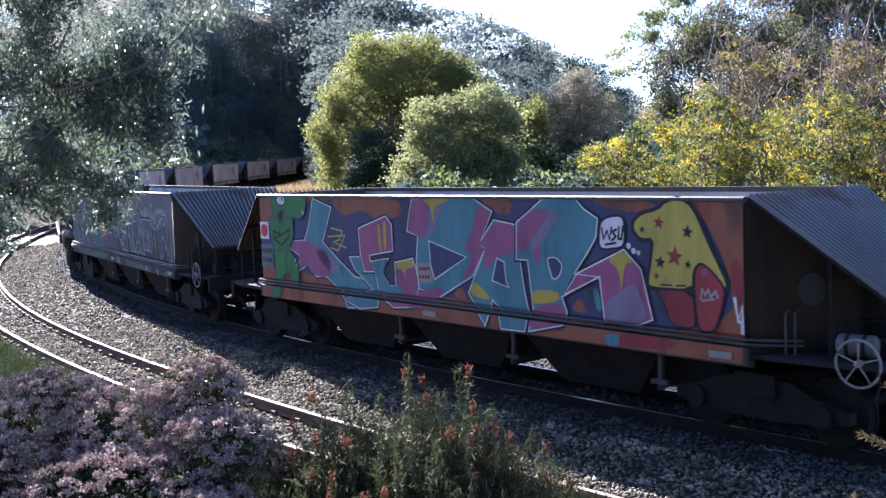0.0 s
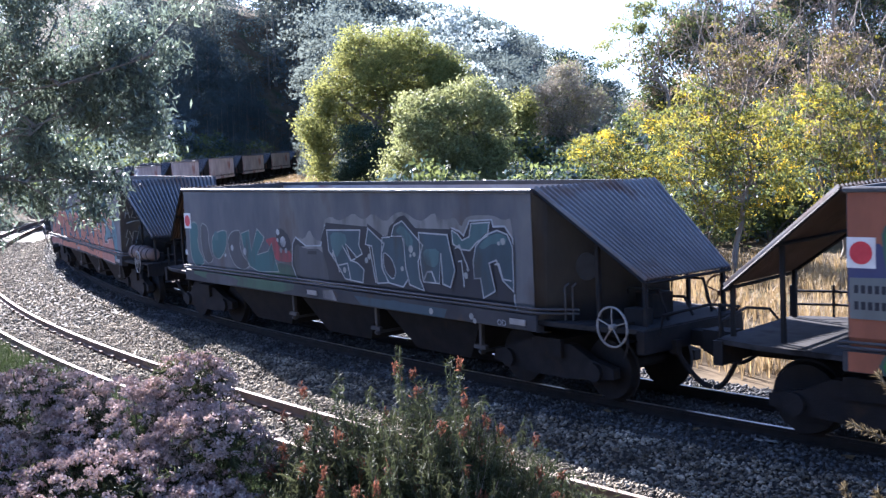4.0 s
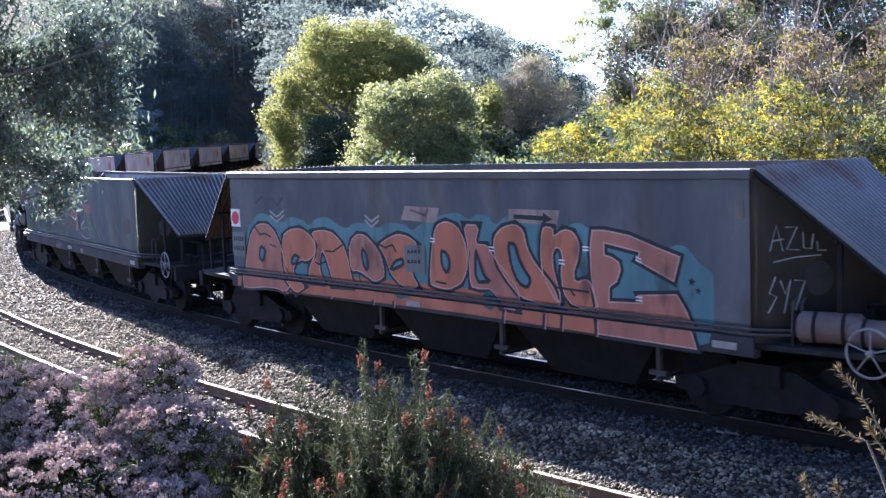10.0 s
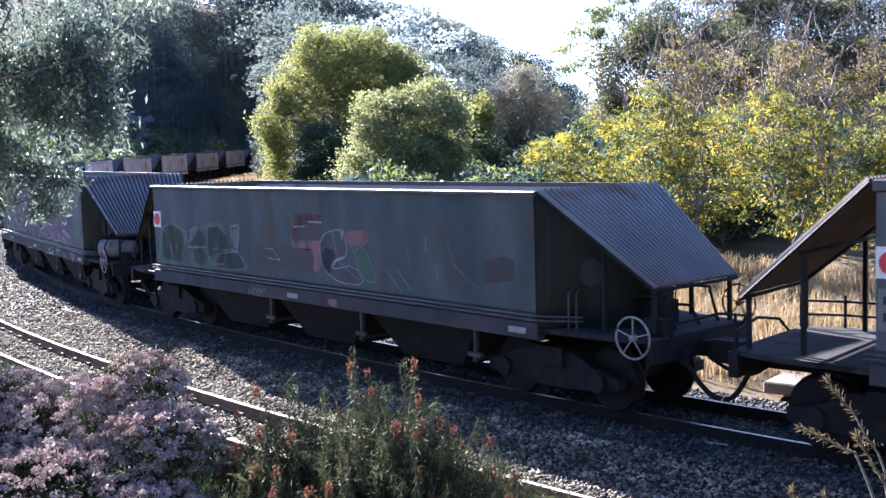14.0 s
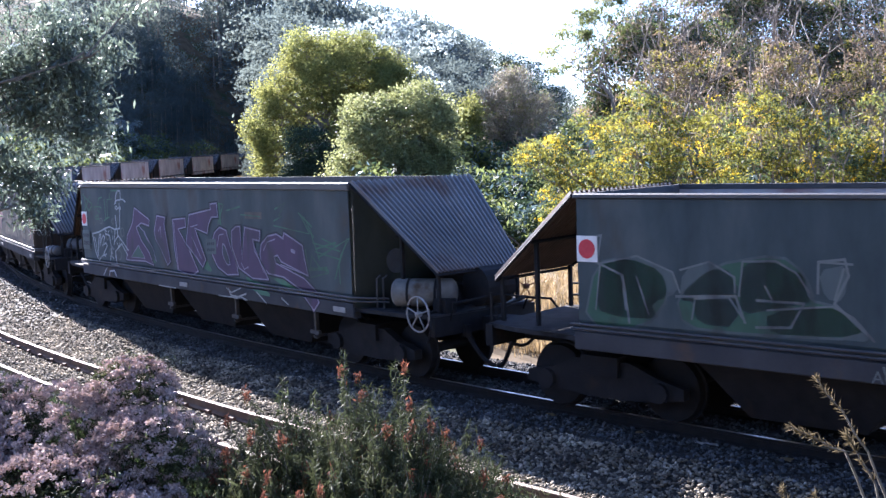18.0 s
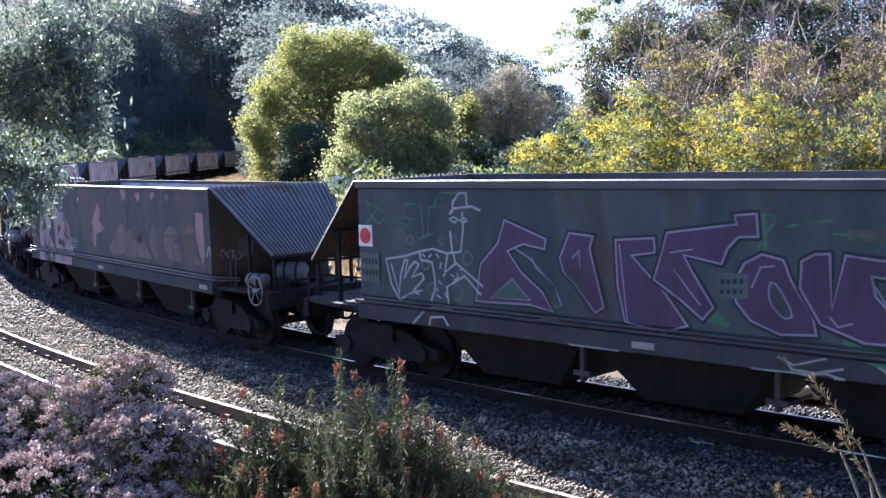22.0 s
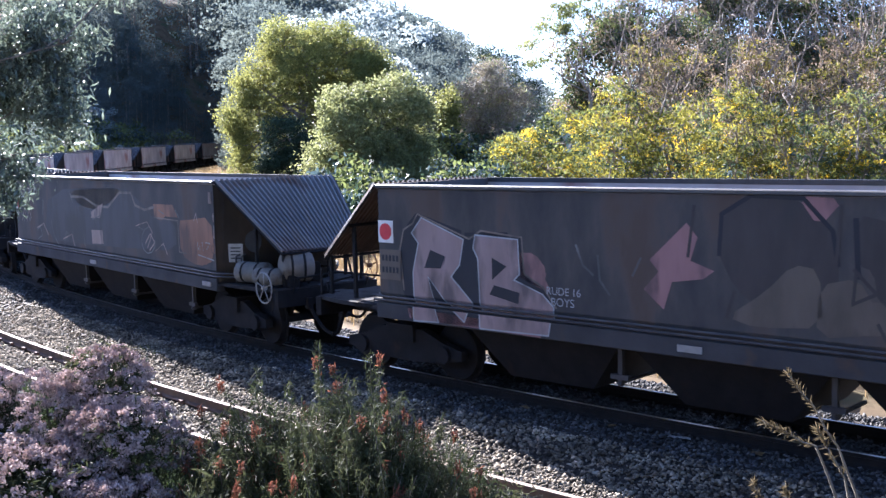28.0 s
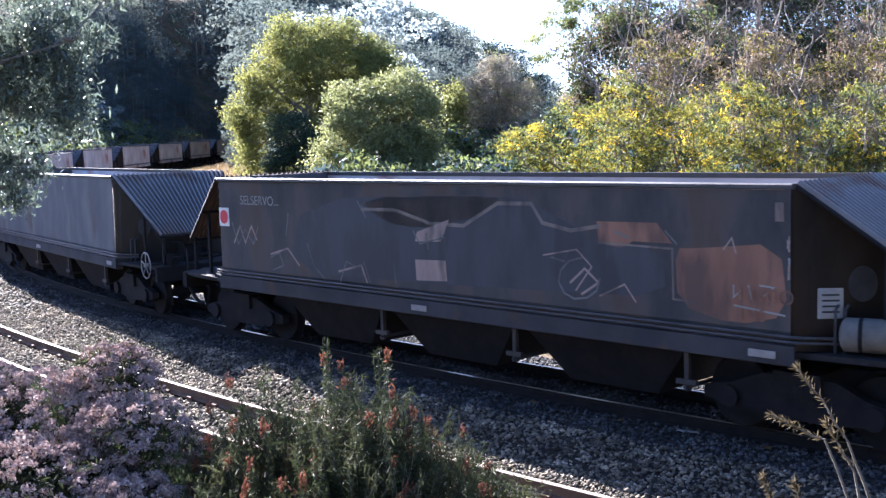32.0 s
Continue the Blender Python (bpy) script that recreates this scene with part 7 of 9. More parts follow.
stroke(WAGONS[2], "paint_ring", "p_faint", 4, [(-3.58, 2.18), (-3.59, 2.14), (-3.62, 2.12), (-3.66, 2.12), (-3.69, 2.14), (-3.7, 2.17), (-3.69, 2.21), (-3.66, 2.23), (-3.63, 2.23), (-3.59, 2.21)], 0.025, True)
stroke(WAGONS[2], "paint_ring", "p_faint", 4, [(-4.64, 2.09), (-4.64, 2.07), (-4.67, 2.06), (-4.69, 2.06), (-4.71, 2.07), (-4.72, 2.09), (-4.71, 2.11), (-4.69, 2.13), (-4.66, 2.13), (-4.64, 2.12)], 0.025, True)
stroke(WAGONS[2], "letter_outline", "p_black", 2.5, [(-3.03, 1.37), (-2.93, 1.88), (-2.61, 2.17), (-2.48, 2.49), (-1.78, 2.26), (-1.81, 2.13), (-2.17, 2.18), (-2.44, 2.08), (-2.21, 1.81), (-1.87, 1.58), (-1.69, 1.33), (-2.07, 1.39), (-2.83, 1.37)], 0.09, True)
paint(WAGONS[2], "letter", "p_purple", 3, [(-3.03, 1.37), (-2.93, 1.88), (-2.61, 2.17), (-2.48, 2.49), (-1.78, 2.26), (-1.81, 2.13), (-2.17, 2.18), (-2.44, 2.08), (-2.21, 1.81), (-1.87, 1.58), (-1.69, 1.33), (-2.07, 1.39), (-2.83, 1.37)], edge="p_lilac", edge_w=0.026, soft=0)
stroke(WAGONS[2], "letter_outline", "p_black", 4.5, [(-1.56, 2.03), (-1.4, 2.35), (-1.03, 2.32), (-1.09, 2.17), (-0.99, 1.8), (-0.89, 1.45), (-1.02, 1.37), (-1.32, 1.7), (-1.51, 1.86)], 0.09, True)
paint(WAGONS[2], "letter", "p_purple", 5, [(-1.56, 2.03), (-1.4, 2.35), (-1.03, 2.32), (-1.09, 2.17), (-0.99, 1.8), (-0.89, 1.45), (-1.02, 1.37), (-1.32, 1.7), (-1.51, 1.86)], edge="p_lilac", edge_w=0.026, soft=0)
stroke(WAGONS[2], "letter_outline", "p_black", 2.5, [(-0.7, 2.29), (-0.15, 2.33), (-0.14, 2.16), (-0.47, 2.11), (-0.01, 1.69), (0.29, 1.33), (-0.04, 1.22), (-0.58, 1.3), (-0.68, 1.73)], 0.09, True)
paint(WAGONS[2], "letter", "p_purple", 3, [(-0.7, 2.29), (-0.15, 2.33), (-0.14, 2.16), (-0.47, 2.11), (-0.01, 1.69), (0.29, 1.33), (-0.04, 1.22), (-0.58, 1.3), (-0.68, 1.73)], edge="p_lilac", edge_w=0.026, soft=0)
stroke(WAGONS[2], "letter_outline", "p_black", 4.5, [(-0.16, 1.84), (-0.04, 2.17), (0.03, 2.4), (0.93, 2.52), (0.91, 2.62), (1.17, 2.64), (1.19, 2.39), (0.95, 2.38), (0.81, 2.24), (0.74, 2.07), (0.25, 2.15), (0.37, 1.95), (0.63, 1.57), (0.49, 1.42), (0.21, 1.62)], 0.09, True)
paint(WAGONS[2], "letter", "p_purple", 5, [(-0.16, 1.84), (-0.04, 2.17), (0.03, 2.4), (0.93, 2.52), (0.91, 2.62), (1.17, 2.64), (1.19, 2.39), (0.95, 2.38), (0.81, 2.24), (0.74, 2.07), (0.25, 2.15), (0.37, 1.95), (0.63, 1.57), (0.49, 1.42), (0.21, 1.62)], edge="p_lilac", edge_w=0.026, soft=0)
stroke(WAGONS[2], "letter_outline", "p_black", 2.5, [(0.9, 1.89), (1.02, 2.09), (1.23, 2.2), (1.48, 2.15), (1.57, 1.93), (1.81, 1.57), (1.85, 1.37), (1.44, 1.34), (1.09, 1.46), (0.91, 1.66)], 0.09, True)
paint(WAGONS[2], "letter", "p_purple", 3, [(0.9, 1.89), (1.02, 2.09), (1.23, 2.2), (1.48, 2.15), (1.57, 1.93), (1.81, 1.57), (1.85, 1.37), (1.44, 1.34), (1.09, 1.46), (0.91, 1.66)], edge="p_lilac", edge_w=0.026, soft=0)
stroke(WAGONS[2], "letter_outline", "p_black", 4.5, [(1.69, 2.15), (1.84, 2.23), (2.0, 2.24), (2.02, 1.66), (2.17, 2.23), (2.7, 2.18), (2.67, 2.01), (2.44, 2.03), (2.48, 1.83), (2.83, 1.46), (2.91, 1.35), (2.37, 1.34), (1.9, 1.49), (1.67, 1.86)], 0.09, True)
paint(WAGONS[2], "letter", "p_purple", 5, [(1.69, 2.15), (1.84, 2.23), (2.0, 2.24), (2.02, 1.66), (2.17, 2.23), (2.7, 2.18), (2.67, 2.01), (2.44, 2.03), (2.48, 1.83), (2.83, 1.46), (2.91, 1.35), (2.37, 1.34), (1.9, 1.49), (1.67, 1.86)], edge="p_lilac", edge_w=0.026, soft=0)
stroke(WAGONS[2], "letter_outline", "p_black", 2.5, [(2.66, 1.77), (2.71, 1.95), (2.94, 2.1), (3.24, 2.15), (3.45, 2.08), (3.49, 2.18), (4.05, 1.99), (4.09, 1.79), (4.19, 1.5), (3.35, 1.69), (3.25, 1.79), (3.13, 1.76), (3.18, 1.65), (4.06, 1.45), (4.36, 1.29), (4.52, 1.1), (4.36, 0.95), (3.98, 1.24), (3.42, 1.43), (2.91, 1.46), (2.7, 1.6)], 0.09, True)
paint(WAGONS[2], "letter", "p_purple", 3, [(2.66, 1.77), (2.71, 1.95), (2.94, 2.1), (3.24, 2.15), (3.45, 2.08), (3.49, 2.18), (4.05, 1.99), (4.09, 1.79), (4.19, 1.5), (3.35, 1.69), (3.25, 1.79), (3.13, 1.76), (3.18, 1.65), (4.06, 1.45), (4.36, 1.29), (4.52, 1.1), (4.36, 0.95), (3.98, 1.24), (3.42, 1.43), (2.91, 1.46), (2.7, 1.6)], edge="p_lilac", edge_w=0.026, soft=0)
paint(WAGONS[2], "letter_gap", "p_greend", 9, [(-2.75, 1.44), (-2.36, 1.71), (-2.06, 1.45)], edge="p_lilac", edge_w=0.02, soft=0)
paint(WAGONS[2], "letter_gap", "p_dusk", 9, [(1.32, 1.91), (1.42, 1.88), (1.61, 1.55), (1.48, 1.51), (1.31, 1.69)], edge="p_lilac", edge_w=0.02)
stroke(WAGONS[2], "letter_line", "p_lilac", 9, [(-2.32, 2.13), (-2.07, 2.01), (-1.66, 1.68), (-1.54, 1.42)], 0.02)
stroke(WAGONS[2], "letter_line", "p_lilac", 9, [(-2.02, 2.01), (-1.95, 1.88), (-1.66, 1.68)], 0.02)
stroke(WAGONS[2], "letter_line", "p_lilac", 9, [(-1.36, 2.04), (-1.25, 2.13), (-1.24, 1.91)], 0.02)
stroke(WAGONS[2], "letter_line", "p_lilac", 9, [(0.08, 2.17), (0.37, 2.22)], 0.02)
stroke(WAGONS[2], "letter_line", "p_lilac", 9, [(0.12, 1.97), (0.46, 1.59)], 0.02)
stroke(WAGONS[2], "letter_line", "p_lilac", 9, [(1.11, 1.83), (1.22, 2.06), (1.38, 2.08)], 0.02)
stroke(WAGONS[2], "letter_line", "p_lilac", 9, [(2.0, 1.58), (2.09, 1.48), (2.24, 1.53)], 0.02)
stroke(WAGONS[2], "letter_line", "p_lilac", 9, [(2.45, 1.97), (2.78, 1.46)], 0.02)
stroke(WAGONS[2], "letter_line", "p_lilac", 9, [(-0.64, 2.23), (-0.54, 1.32)], 0.02)
stroke(WAGONS[2], "letter_line", "p_lilac", 9, [(2.8, 1.85), (2.93, 2.0), (3.2, 2.06)], 0.02)
stroke(WAGONS[2], "letter_line", "p_lilac", 9, [(3.35, 1.64), (3.99, 1.54)], 0.02)
paint(WAGONS[2], "letter_gleam", "p_lilac", 9, [(3.69, 1.93), (3.83, 1.91), (3.83, 1.84), (3.7, 1.86)])
paint(WAGONS[2], "letter_shade", "p_greenl", 1, [(2.91, 1.4), (3.34, 1.46), (3.79, 1.27), (3.66, 1.21), (3.25, 1.32)])
stroke(WAGONS[2], "letter_edge", "p_greenl", 2, [(4.12, 1.92), (4.2, 1.51)], 0.06)
stroke(WAGONS[2], "letter_edge", "p_greenl", 2, [(1.25, 2.63), (1.28, 2.14)], 0.05)
stroke(WAGONS[2], "letter_edge", "p_greenl", 2, [(4.18, 1.6), (4.74, 1.66)], 0.05)
paint(WAGONS[2], "data_board", "p_olive", 2, [(2.19, 2.5), (2.78, 2.51), (2.77, 2.39), (2.18, 2.38)], soft=0)
stroke(WAGONS[2], "green_line", "p_greenl", 1, [(3.97, 2.52), (4.36, 2.3), (4.13, 2.46), (4.39, 2.14)], 0.03)
stroke(WAGONS[2], "green_line", "p_greenl", 1, [(4.43, 1.95), (5.02, 2.08)], 0.03)
stroke(WAGONS[2], "green_line", "p_greenl", 1, [(4.5, 1.82), (5.4, 2.16), (5.16, 1.9)], 0.03)
stroke(WAGONS[2], "green_line", "p_greenl", 1, [(4.27, 1.64), (4.79, 1.62)], 0.03)
stroke(WAGONS[2], "green_line", "p_greenl", 1, [(3.22, 2.57), (3.57, 2.68), (3.35, 2.47)], 0.03)
stroke(WAGONS[2], "green_line", "p_greenl", 1, [(1.18, 2.27), (1.41, 2.62), (1.22, 2.64)], 0.03)
stroke(WAGONS[2], "green_line", "p_greenl", 1, [(4.23, 1.54), (4.31, 1.84), (4.53, 1.66)], 0.03)
stroke(WAGONS[2], "green_line", "p_greenl", 1, [(4.97, 1.51), (5.16, 1.9)], 0.03)
stroke(WAGONS[2], "green_line", "p_greenl", 1, [(1.51, 2.51), (2.02, 2.59)], 0.03)
paint(WAGONS[2], "letter_shade", "p_greenl", 1, [(-2.42, 1.43), (-1.97, 1.55), (-1.43, 1.36)])
paint(WAGONS[2], "letter_shade", "p_greenl", 1, [(0.35, 1.44), (0.59, 1.62), (0.91, 1.32)])
paint(WAGONS[2], "letter_shade", "p_greenl", 1, [(2.02, 1.37), (2.55, 1.3), (3.09, 1.06), (2.49, 1.08)])
stroke(WAGONS[2], "under_line", "p_palegr", 4, [(1.5, 1.1), (1.59, 0.98), (1.85, 0.97), (2.15, 1.05)], 0.03)
stroke(WAGONS[2], "under_line", "p_palegr", 4, [(-2.82, 1.17), (-2, 1.19), (-1.43, 1.25)], 0.03)
stroke(WAGONS[2], "under_line", "p_palegr", 4, [(3.18, 1.21), (3.94, 1.22), (4.33, 1.19)], 0.03)
paint(WAGONS[2], "number_board", "p_mist", 8, [(0.68, 1.97), (1.07, 1.98), (1.07, 1.7), (0.68, 1.68)], soft=0)
paint(WAGONS[2], "number_bar", "p_black", 9, [(0.73, 1.9), (0.78, 1.9), (0.77, 1.85), (0.73, 1.85)], soft=0)
paint(WAGONS[2], "number_bar", "p_black", 9, [(0.8, 1.9), (0.85, 1.91), (0.85, 1.86), (0.8, 1.85)], soft=0)
paint(WAGONS[2], "number_bar", "p_black", 9, [(0.88, 1.91), (0.93, 1.91), (0.93, 1.86), (0.88, 1.86)], soft=0)
paint(WAGONS[2], "number_bar", "p_black", 9, [(0.96, 1.91), (1.01, 1.92), (1.01, 1.87), (0.96, 1.86)], soft=0)
paint(WAGONS[2], "number_bar", "p_black", 9, [(0.72, 1.78), (0.77, 1.79), (0.77, 1.74), (0.72, 1.73)], soft=0)
paint(WAGONS[2], "number_bar", "p_black", 9, [(0.8, 1.79), (0.85, 1.79), (0.85, 1.74), (0.8, 1.74)], soft=0)
paint(WAGONS[2], "number_bar", "p_black", 9, [(0.88, 1.8), (0.93, 1.8), (0.93, 1.75), (0.88, 1.74)], soft=0)
paint(WAGONS[2], "number_bar", "p_black", 9, [(0.96, 1.8), (1, 1.8), (1, 1.75), (0.96, 1.75)], soft=0)
paint(WAGONS[2], "paint_patch", "p_paleb", 2, [(5.4, 2.69), (5.4, 2.7), (5.4, 2.44), (5.4, 2.44)], soft=0)
stroke(WAGONS[2], "under_line", "p_palegr", 4, [(1.43, 1.1), (1.61, 1.03), (1.97, 1.14)], 0.024)
stroke(WAGONS[2], "under_line", "p_palegr", 4, [(1.11, 0.94), (1.29, 0.94), (1.61, 0.95), (1.83, 0.94)], 0.024)
stroke(WAGONS[2], "under_line", "p_palegr", 4, [(1.72, 0.94), (1.96, 0.98), (2.18, 0.94), (2.06, 0.94)], 0.024)
stroke(WAGONS[2], "under_line", "p_palegr", 4, [(2.53, 1.11), (2.85, 0.94)], 0.024)
stroke(WAGONS[2], "under_line", "p_palegr", 4, [(3.37, 1.07), (3.57, 0.98)], 0.024)
stroke(WAGONS[2], "under_line", "p_palegr", 4, [(-1.42, 0.94), (-1.05, 0.94), (-0.66, 0.94)], 0.024)
stroke(WAGONS[2], "green_line", "p_greenl", 3, [(3.18, 2.37), (3.43, 2.45)], 0.022)
stroke(WAGONS[2], "green_line", "p_greenl", 3, [(3.17, 2.29), (4.28, 2.19), (4.02, 2.5), (4.33, 2.19), (4.54, 1.78)], 0.022)
stroke(WAGONS[2], "green_line", "p_greenl", 3, [(4.37, 2.05), (5.14, 1.95)], 0.022)
stroke(WAGONS[2], "green_line", "p_greenl", 3, [(4.41, 1.91), (5.14, 1.82)], 0.022)
stroke(WAGONS[2], "green_line", "p_greenl", 3, [(4.64, 2.13), (5.06, 2.02)], 0.022)
stroke(WAGONS[2], "green_line", "p_greenl", 3, [(5.35, 2.16), (5.1, 1.75), (5.11, 1.44)], 0.022)
stroke(WAGONS[2], "green_line", "p_greenl", 3, [(4.25, 1.48), (4.79, 1.59)], 0.022)
stroke(WAGONS[2], "green_line", "p_greenl", 3, [(2.04, 2.45), (2.71, 2.43)], 0.022)
# two pale initials on the sixth wagon
paint(WAGONS[3], "dark_field", "p_browndk", 0, [(0.01, 2.2), (0.08, 2.59), (0.43, 2.8), (1.02, 2.78), (1.4, 2.33), (1.41, 1.56), (0.7, 1.5), (0.26, 1.74)])
stroke(WAGONS[3], "dark_line", "p_black", 2, [(0.05, 2.14), (0.08, 2.59), (0.43, 2.8), (1.02, 2.78), (1.34, 2.45), (1.4, 2.1)], 0.05)
paint(WAGONS[3], "letter_shade", "p_browndk", 1, [(1.58, 2.63), (1.93, 2.56), (2.14, 2.42), (2.15, 1.63), (1.82, 1.72), (1.76, 2.06), (1.61, 2.11)])
stroke(WAGONS[3], "dark_line", "p_black", 2, [(1.58, 2.57), (1.61, 1.99)], 0.06)
stroke(WAGONS[3], "letter_outline", "p_black", 1, [(-4.81, 2.29), (-4.63, 2.45), (-3.82, 2.24), (-3.81, 2.01), (-4.06, 1.53), (-3.75, 1.2)], 0.05)
stroke(WAGONS[3], "letter_outline", "p_black", 1, [(-3.72, 2.21), (-3.01, 2.24), (-2.92, 2.02), (-2.93, 1.72), (-2.55, 1.56), (-2.37, 1.21)], 0.05)
paint(WAGONS[3], "letter_shade", "p_rosed", 1, [(-2.92, 1.98), (-2.68, 2.03), (-2.45, 1.79), (-2.27, 1.51), (-2.55, 1.6), (-2.88, 1.69)])
paint(WAGONS[3], "letter_shadow", "p_black", 1, [(-4.98, 1.96), (-4.89, 2.23), (-4.71, 2.31), (-4.62, 2.45), (-3.66, 2.14), (-3.45, 2.26), (-2.77, 2.2), (-2.73, 1.73), (-2.43, 1.58), (-2.23, 1.35), (-2.32, 0.98), (-4.23, 0.97), (-4.74, 0.95), (-4.94, 1.36)], soft=0)
stroke(WAGONS[3], "letter_glow", "p_olive2", 2, [(-4.92, 1.37), (-4.98, 1.95), (-4.9, 2.23), (-4.72, 2.32), (-4.62, 2.46), (-3.66, 2.15), (-3.45, 2.27), (-2.76, 2.21), (-2.72, 1.74), (-2.42, 1.59), (-2.22, 1.34)], 0.025)
paint(WAGONS[3], "letter", "p_rose", 3, [(-4.74, 2.19), (-4.54, 2.41), (-3.76, 2.14), (-3.84, 1.79), (-4, 1.62), (-3.62, 1.29), (-3.75, 1.02), (-4.11, 1.26), (-4.44, 1.59), (-4.23, 0.97), (-4.71, 0.95), (-4.73, 1.64), (-4.61, 2.05)], edge="p_white2", edge_w=0.02, soft=0)
paint(WAGONS[3], "letter_gap", "p_black", 6, [(-4.38, 1.97), (-4.1, 1.89), (-4.19, 1.72), (-4.5, 1.71)], soft=0)
paint(WAGONS[3], "letter", "p_rose", 3, [(-3.55, 2.21), (-2.82, 2.18), (-2.8, 1.73), (-2.89, 1.65), (-2.43, 1.5), (-2.25, 1.34), (-2.32, 0.98), (-3.47, 0.96), (-3.51, 1.9), (-3.59, 2.03)], edge="p_white2", edge_w=0.02, soft=0)
paint(WAGONS[3], "letter_gap", "p_black", 6, [(-3.26, 1.92), (-3.01, 1.82), (-3.26, 1.63)], soft=0)
paint(WAGONS[3], "letter_gap", "p_black", 6, [(-3.23, 1.56), (-2.8, 1.49), (-2.82, 1.34), (-3.31, 1.43)], soft=0)
paint(WAGONS[3], "letter_shade", "p_rosed", 0, [(-2.83, 2.01), (-2.55, 2.02), (-2.35, 1.81), (-2.44, 1.54), (-2.72, 1.65)])
paint(WAGONS[3], "skirt_paint", "p_rosed", 1, [(-4.82, 1.12), (-2.49, 1.07), (-2.44, 0.94), (-4.79, 0.98)], soft=0)
lettering(WAGONS[3], "RUDE 16", "p_white2", -2.36, 1.51, 0.14)
lettering(WAGONS[3], "BOYS", "p_white2", -2.29, 1.37, 0.15)
paint(WAGONS[3], "letter_shade", "p_rosed", 1, [(-0.85, 2.03), (-0.36, 2.48), (-0.22, 2.32), (-0.31, 2.05), (-0.01, 1.95), (-0.15, 1.85), (-0.55, 1.79), (-0.66, 1.46), (-0.93, 1.68), (-0.73, 1.9)], soft=0)
paint(WAGONS[3], "pale_drip", "p_rosed", 1, [(0.95, 2.81), (1.19, 2.48), (1.46, 2.78)])
paint(WAGONS[3], "pale_drip", "p_rosed", 1, [(1.83, 2.74), (2.06, 2.51), (2.18, 2.75)])
paint(WAGONS[3], "pale_drip", "p_rosed", 1, [(2.64, 2.76), (2.74, 2.57), (2.97, 2.76)])
paint(WAGONS[3], "pale_drip", "p_rosed", 1, [(3.39, 2.73), (3.49, 2.55), (3.69, 2.74)])
paint(WAGONS[3], "paint_patch", "p_rosed", 0, [(4.82, 2.42), (5.13, 2.4), (5.16, 1.62), (5.03, 1.43), (4.77, 2)], soft=0)
stroke(WAGONS[3], "tag", "p_white2", 3, [(5.26, 1.62), (5.33, 1.8), (5.4, 1.67), (5.4, 1.81), (5.4, 1.64), (5.4, 1.8), (5.4, 1.67), (5.4, 1.83)], 0.03)
paint(WAGONS[3], "worn_letter", "p_olive", 1, [(0.6, 1.76), (0.91, 2.08), (1.2, 2.04), (1.26, 1.43), (0.49, 1.36), (0.14, 1.45)])
paint(WAGONS[3], "worn_letter", "p_olive", 1, [(1.2, 1.88), (1.61, 1.98), (1.79, 1.68), (2.07, 2), (2.43, 1.57), (2.68, 1.39), (2.2, 1.4), (1.82, 1.42), (1.17, 1.31)])
paint(WAGONS[3], "worn_letter", "p_olive", 1, [(2.44, 1.77), (2.74, 2.14), (3.01, 2.06), (3.14, 1.77), (3.2, 1.43), (2.79, 1.4)])
paint(WAGONS[3], "worn_letter", "p_olive", 1, [(3.22, 1.87), (3.55, 2.13), (3.88, 2.1), (4, 1.92), (3.74, 1.81), (4.24, 1.71), (4.11, 1.42), (3.8, 1.41), (3.41, 1.5)])
paint(WAGONS[3], "worn_letter", "p_olive", 1, [(4.19, 2.07), (4.72, 2.15), (4.72, 1.97), (4.3, 1.92), (4.36, 1.67), (4.89, 1.58), (4.94, 1.41), (4.24, 1.43)])
stroke(WAGONS[3], "letter_edge", "p_browndk", 3, [(1.57, 2.06), (1.8, 1.83), (1.56, 1.71), (1.59, 2.03)], 0.038)
stroke(WAGONS[3], "letter_edge", "p_browndk", 3, [(2.37, 2), (2.44, 1.72)], 0.038)
stroke(WAGONS[3], "letter_edge", "p_browndk", 3, [(2.73, 1.82), (3.1, 1.35)], 0.038)
stroke(WAGONS[3], "letter_edge", "p_browndk", 3, [(3.55, 1.9), (3.83, 1.42)], 0.038)
stroke(WAGONS[3], "letter_edge", "p_browndk", 3, [(4.72, 2.42), (4.78, 1.97), (5, 1.35)], 0.038)
stroke(WAGONS[3], "letter_edge", "p_browndk", 3, [(3.22, 1.9), (3.87, 1.92)], 0.038)
stroke(WAGONS[3], "letter_edge", "p_browndk", 3, [(4.3, 1.94), (4.75, 2)], 0.038)
stroke(WAGONS[3], "letter_edge", "p_browndk", 3, [(1.43, 2.71), (1.37, 2.02)], 0.038)
stroke(WAGONS[3], "letter_edge", "p_browndk", 3, [(1.82, 1.52), (1.93, 1.32)], 0.038)
stroke(WAGONS[3], "letter_edge", "p_browndk", 3, [(0.24, 1.74), (0.14, 1.45)], 0.038)
stroke(WAGONS[3], "letter_edge", "p_browndk", 3, [(-0.26, 2.67), (-0.34, 2.1)], 0.038)
paint(WAGONS[3], "letter_gap", "p_browndk", 3, [(3.12, 2.06), (3.32, 2.02), (3.32, 1.83), (3.15, 1.84)])
paint(WAGONS[3], "letter_gap", "p_browndk", 3, [(3.99, 1.76), (4.24, 1.8), (4.21, 1.61), (4.02, 1.6)])
stroke(WAGONS[3], "pale_scratch", "p_faint", 2, [(-1.9, 2.15), (-1.8, 1.91), (-1.65, 1.8)], 0.03)
stroke(WAGONS[3], "pale_scratch", "p_faint", 2, [(-0.97, 2.04), (-1.08, 1.83)], 0.03)
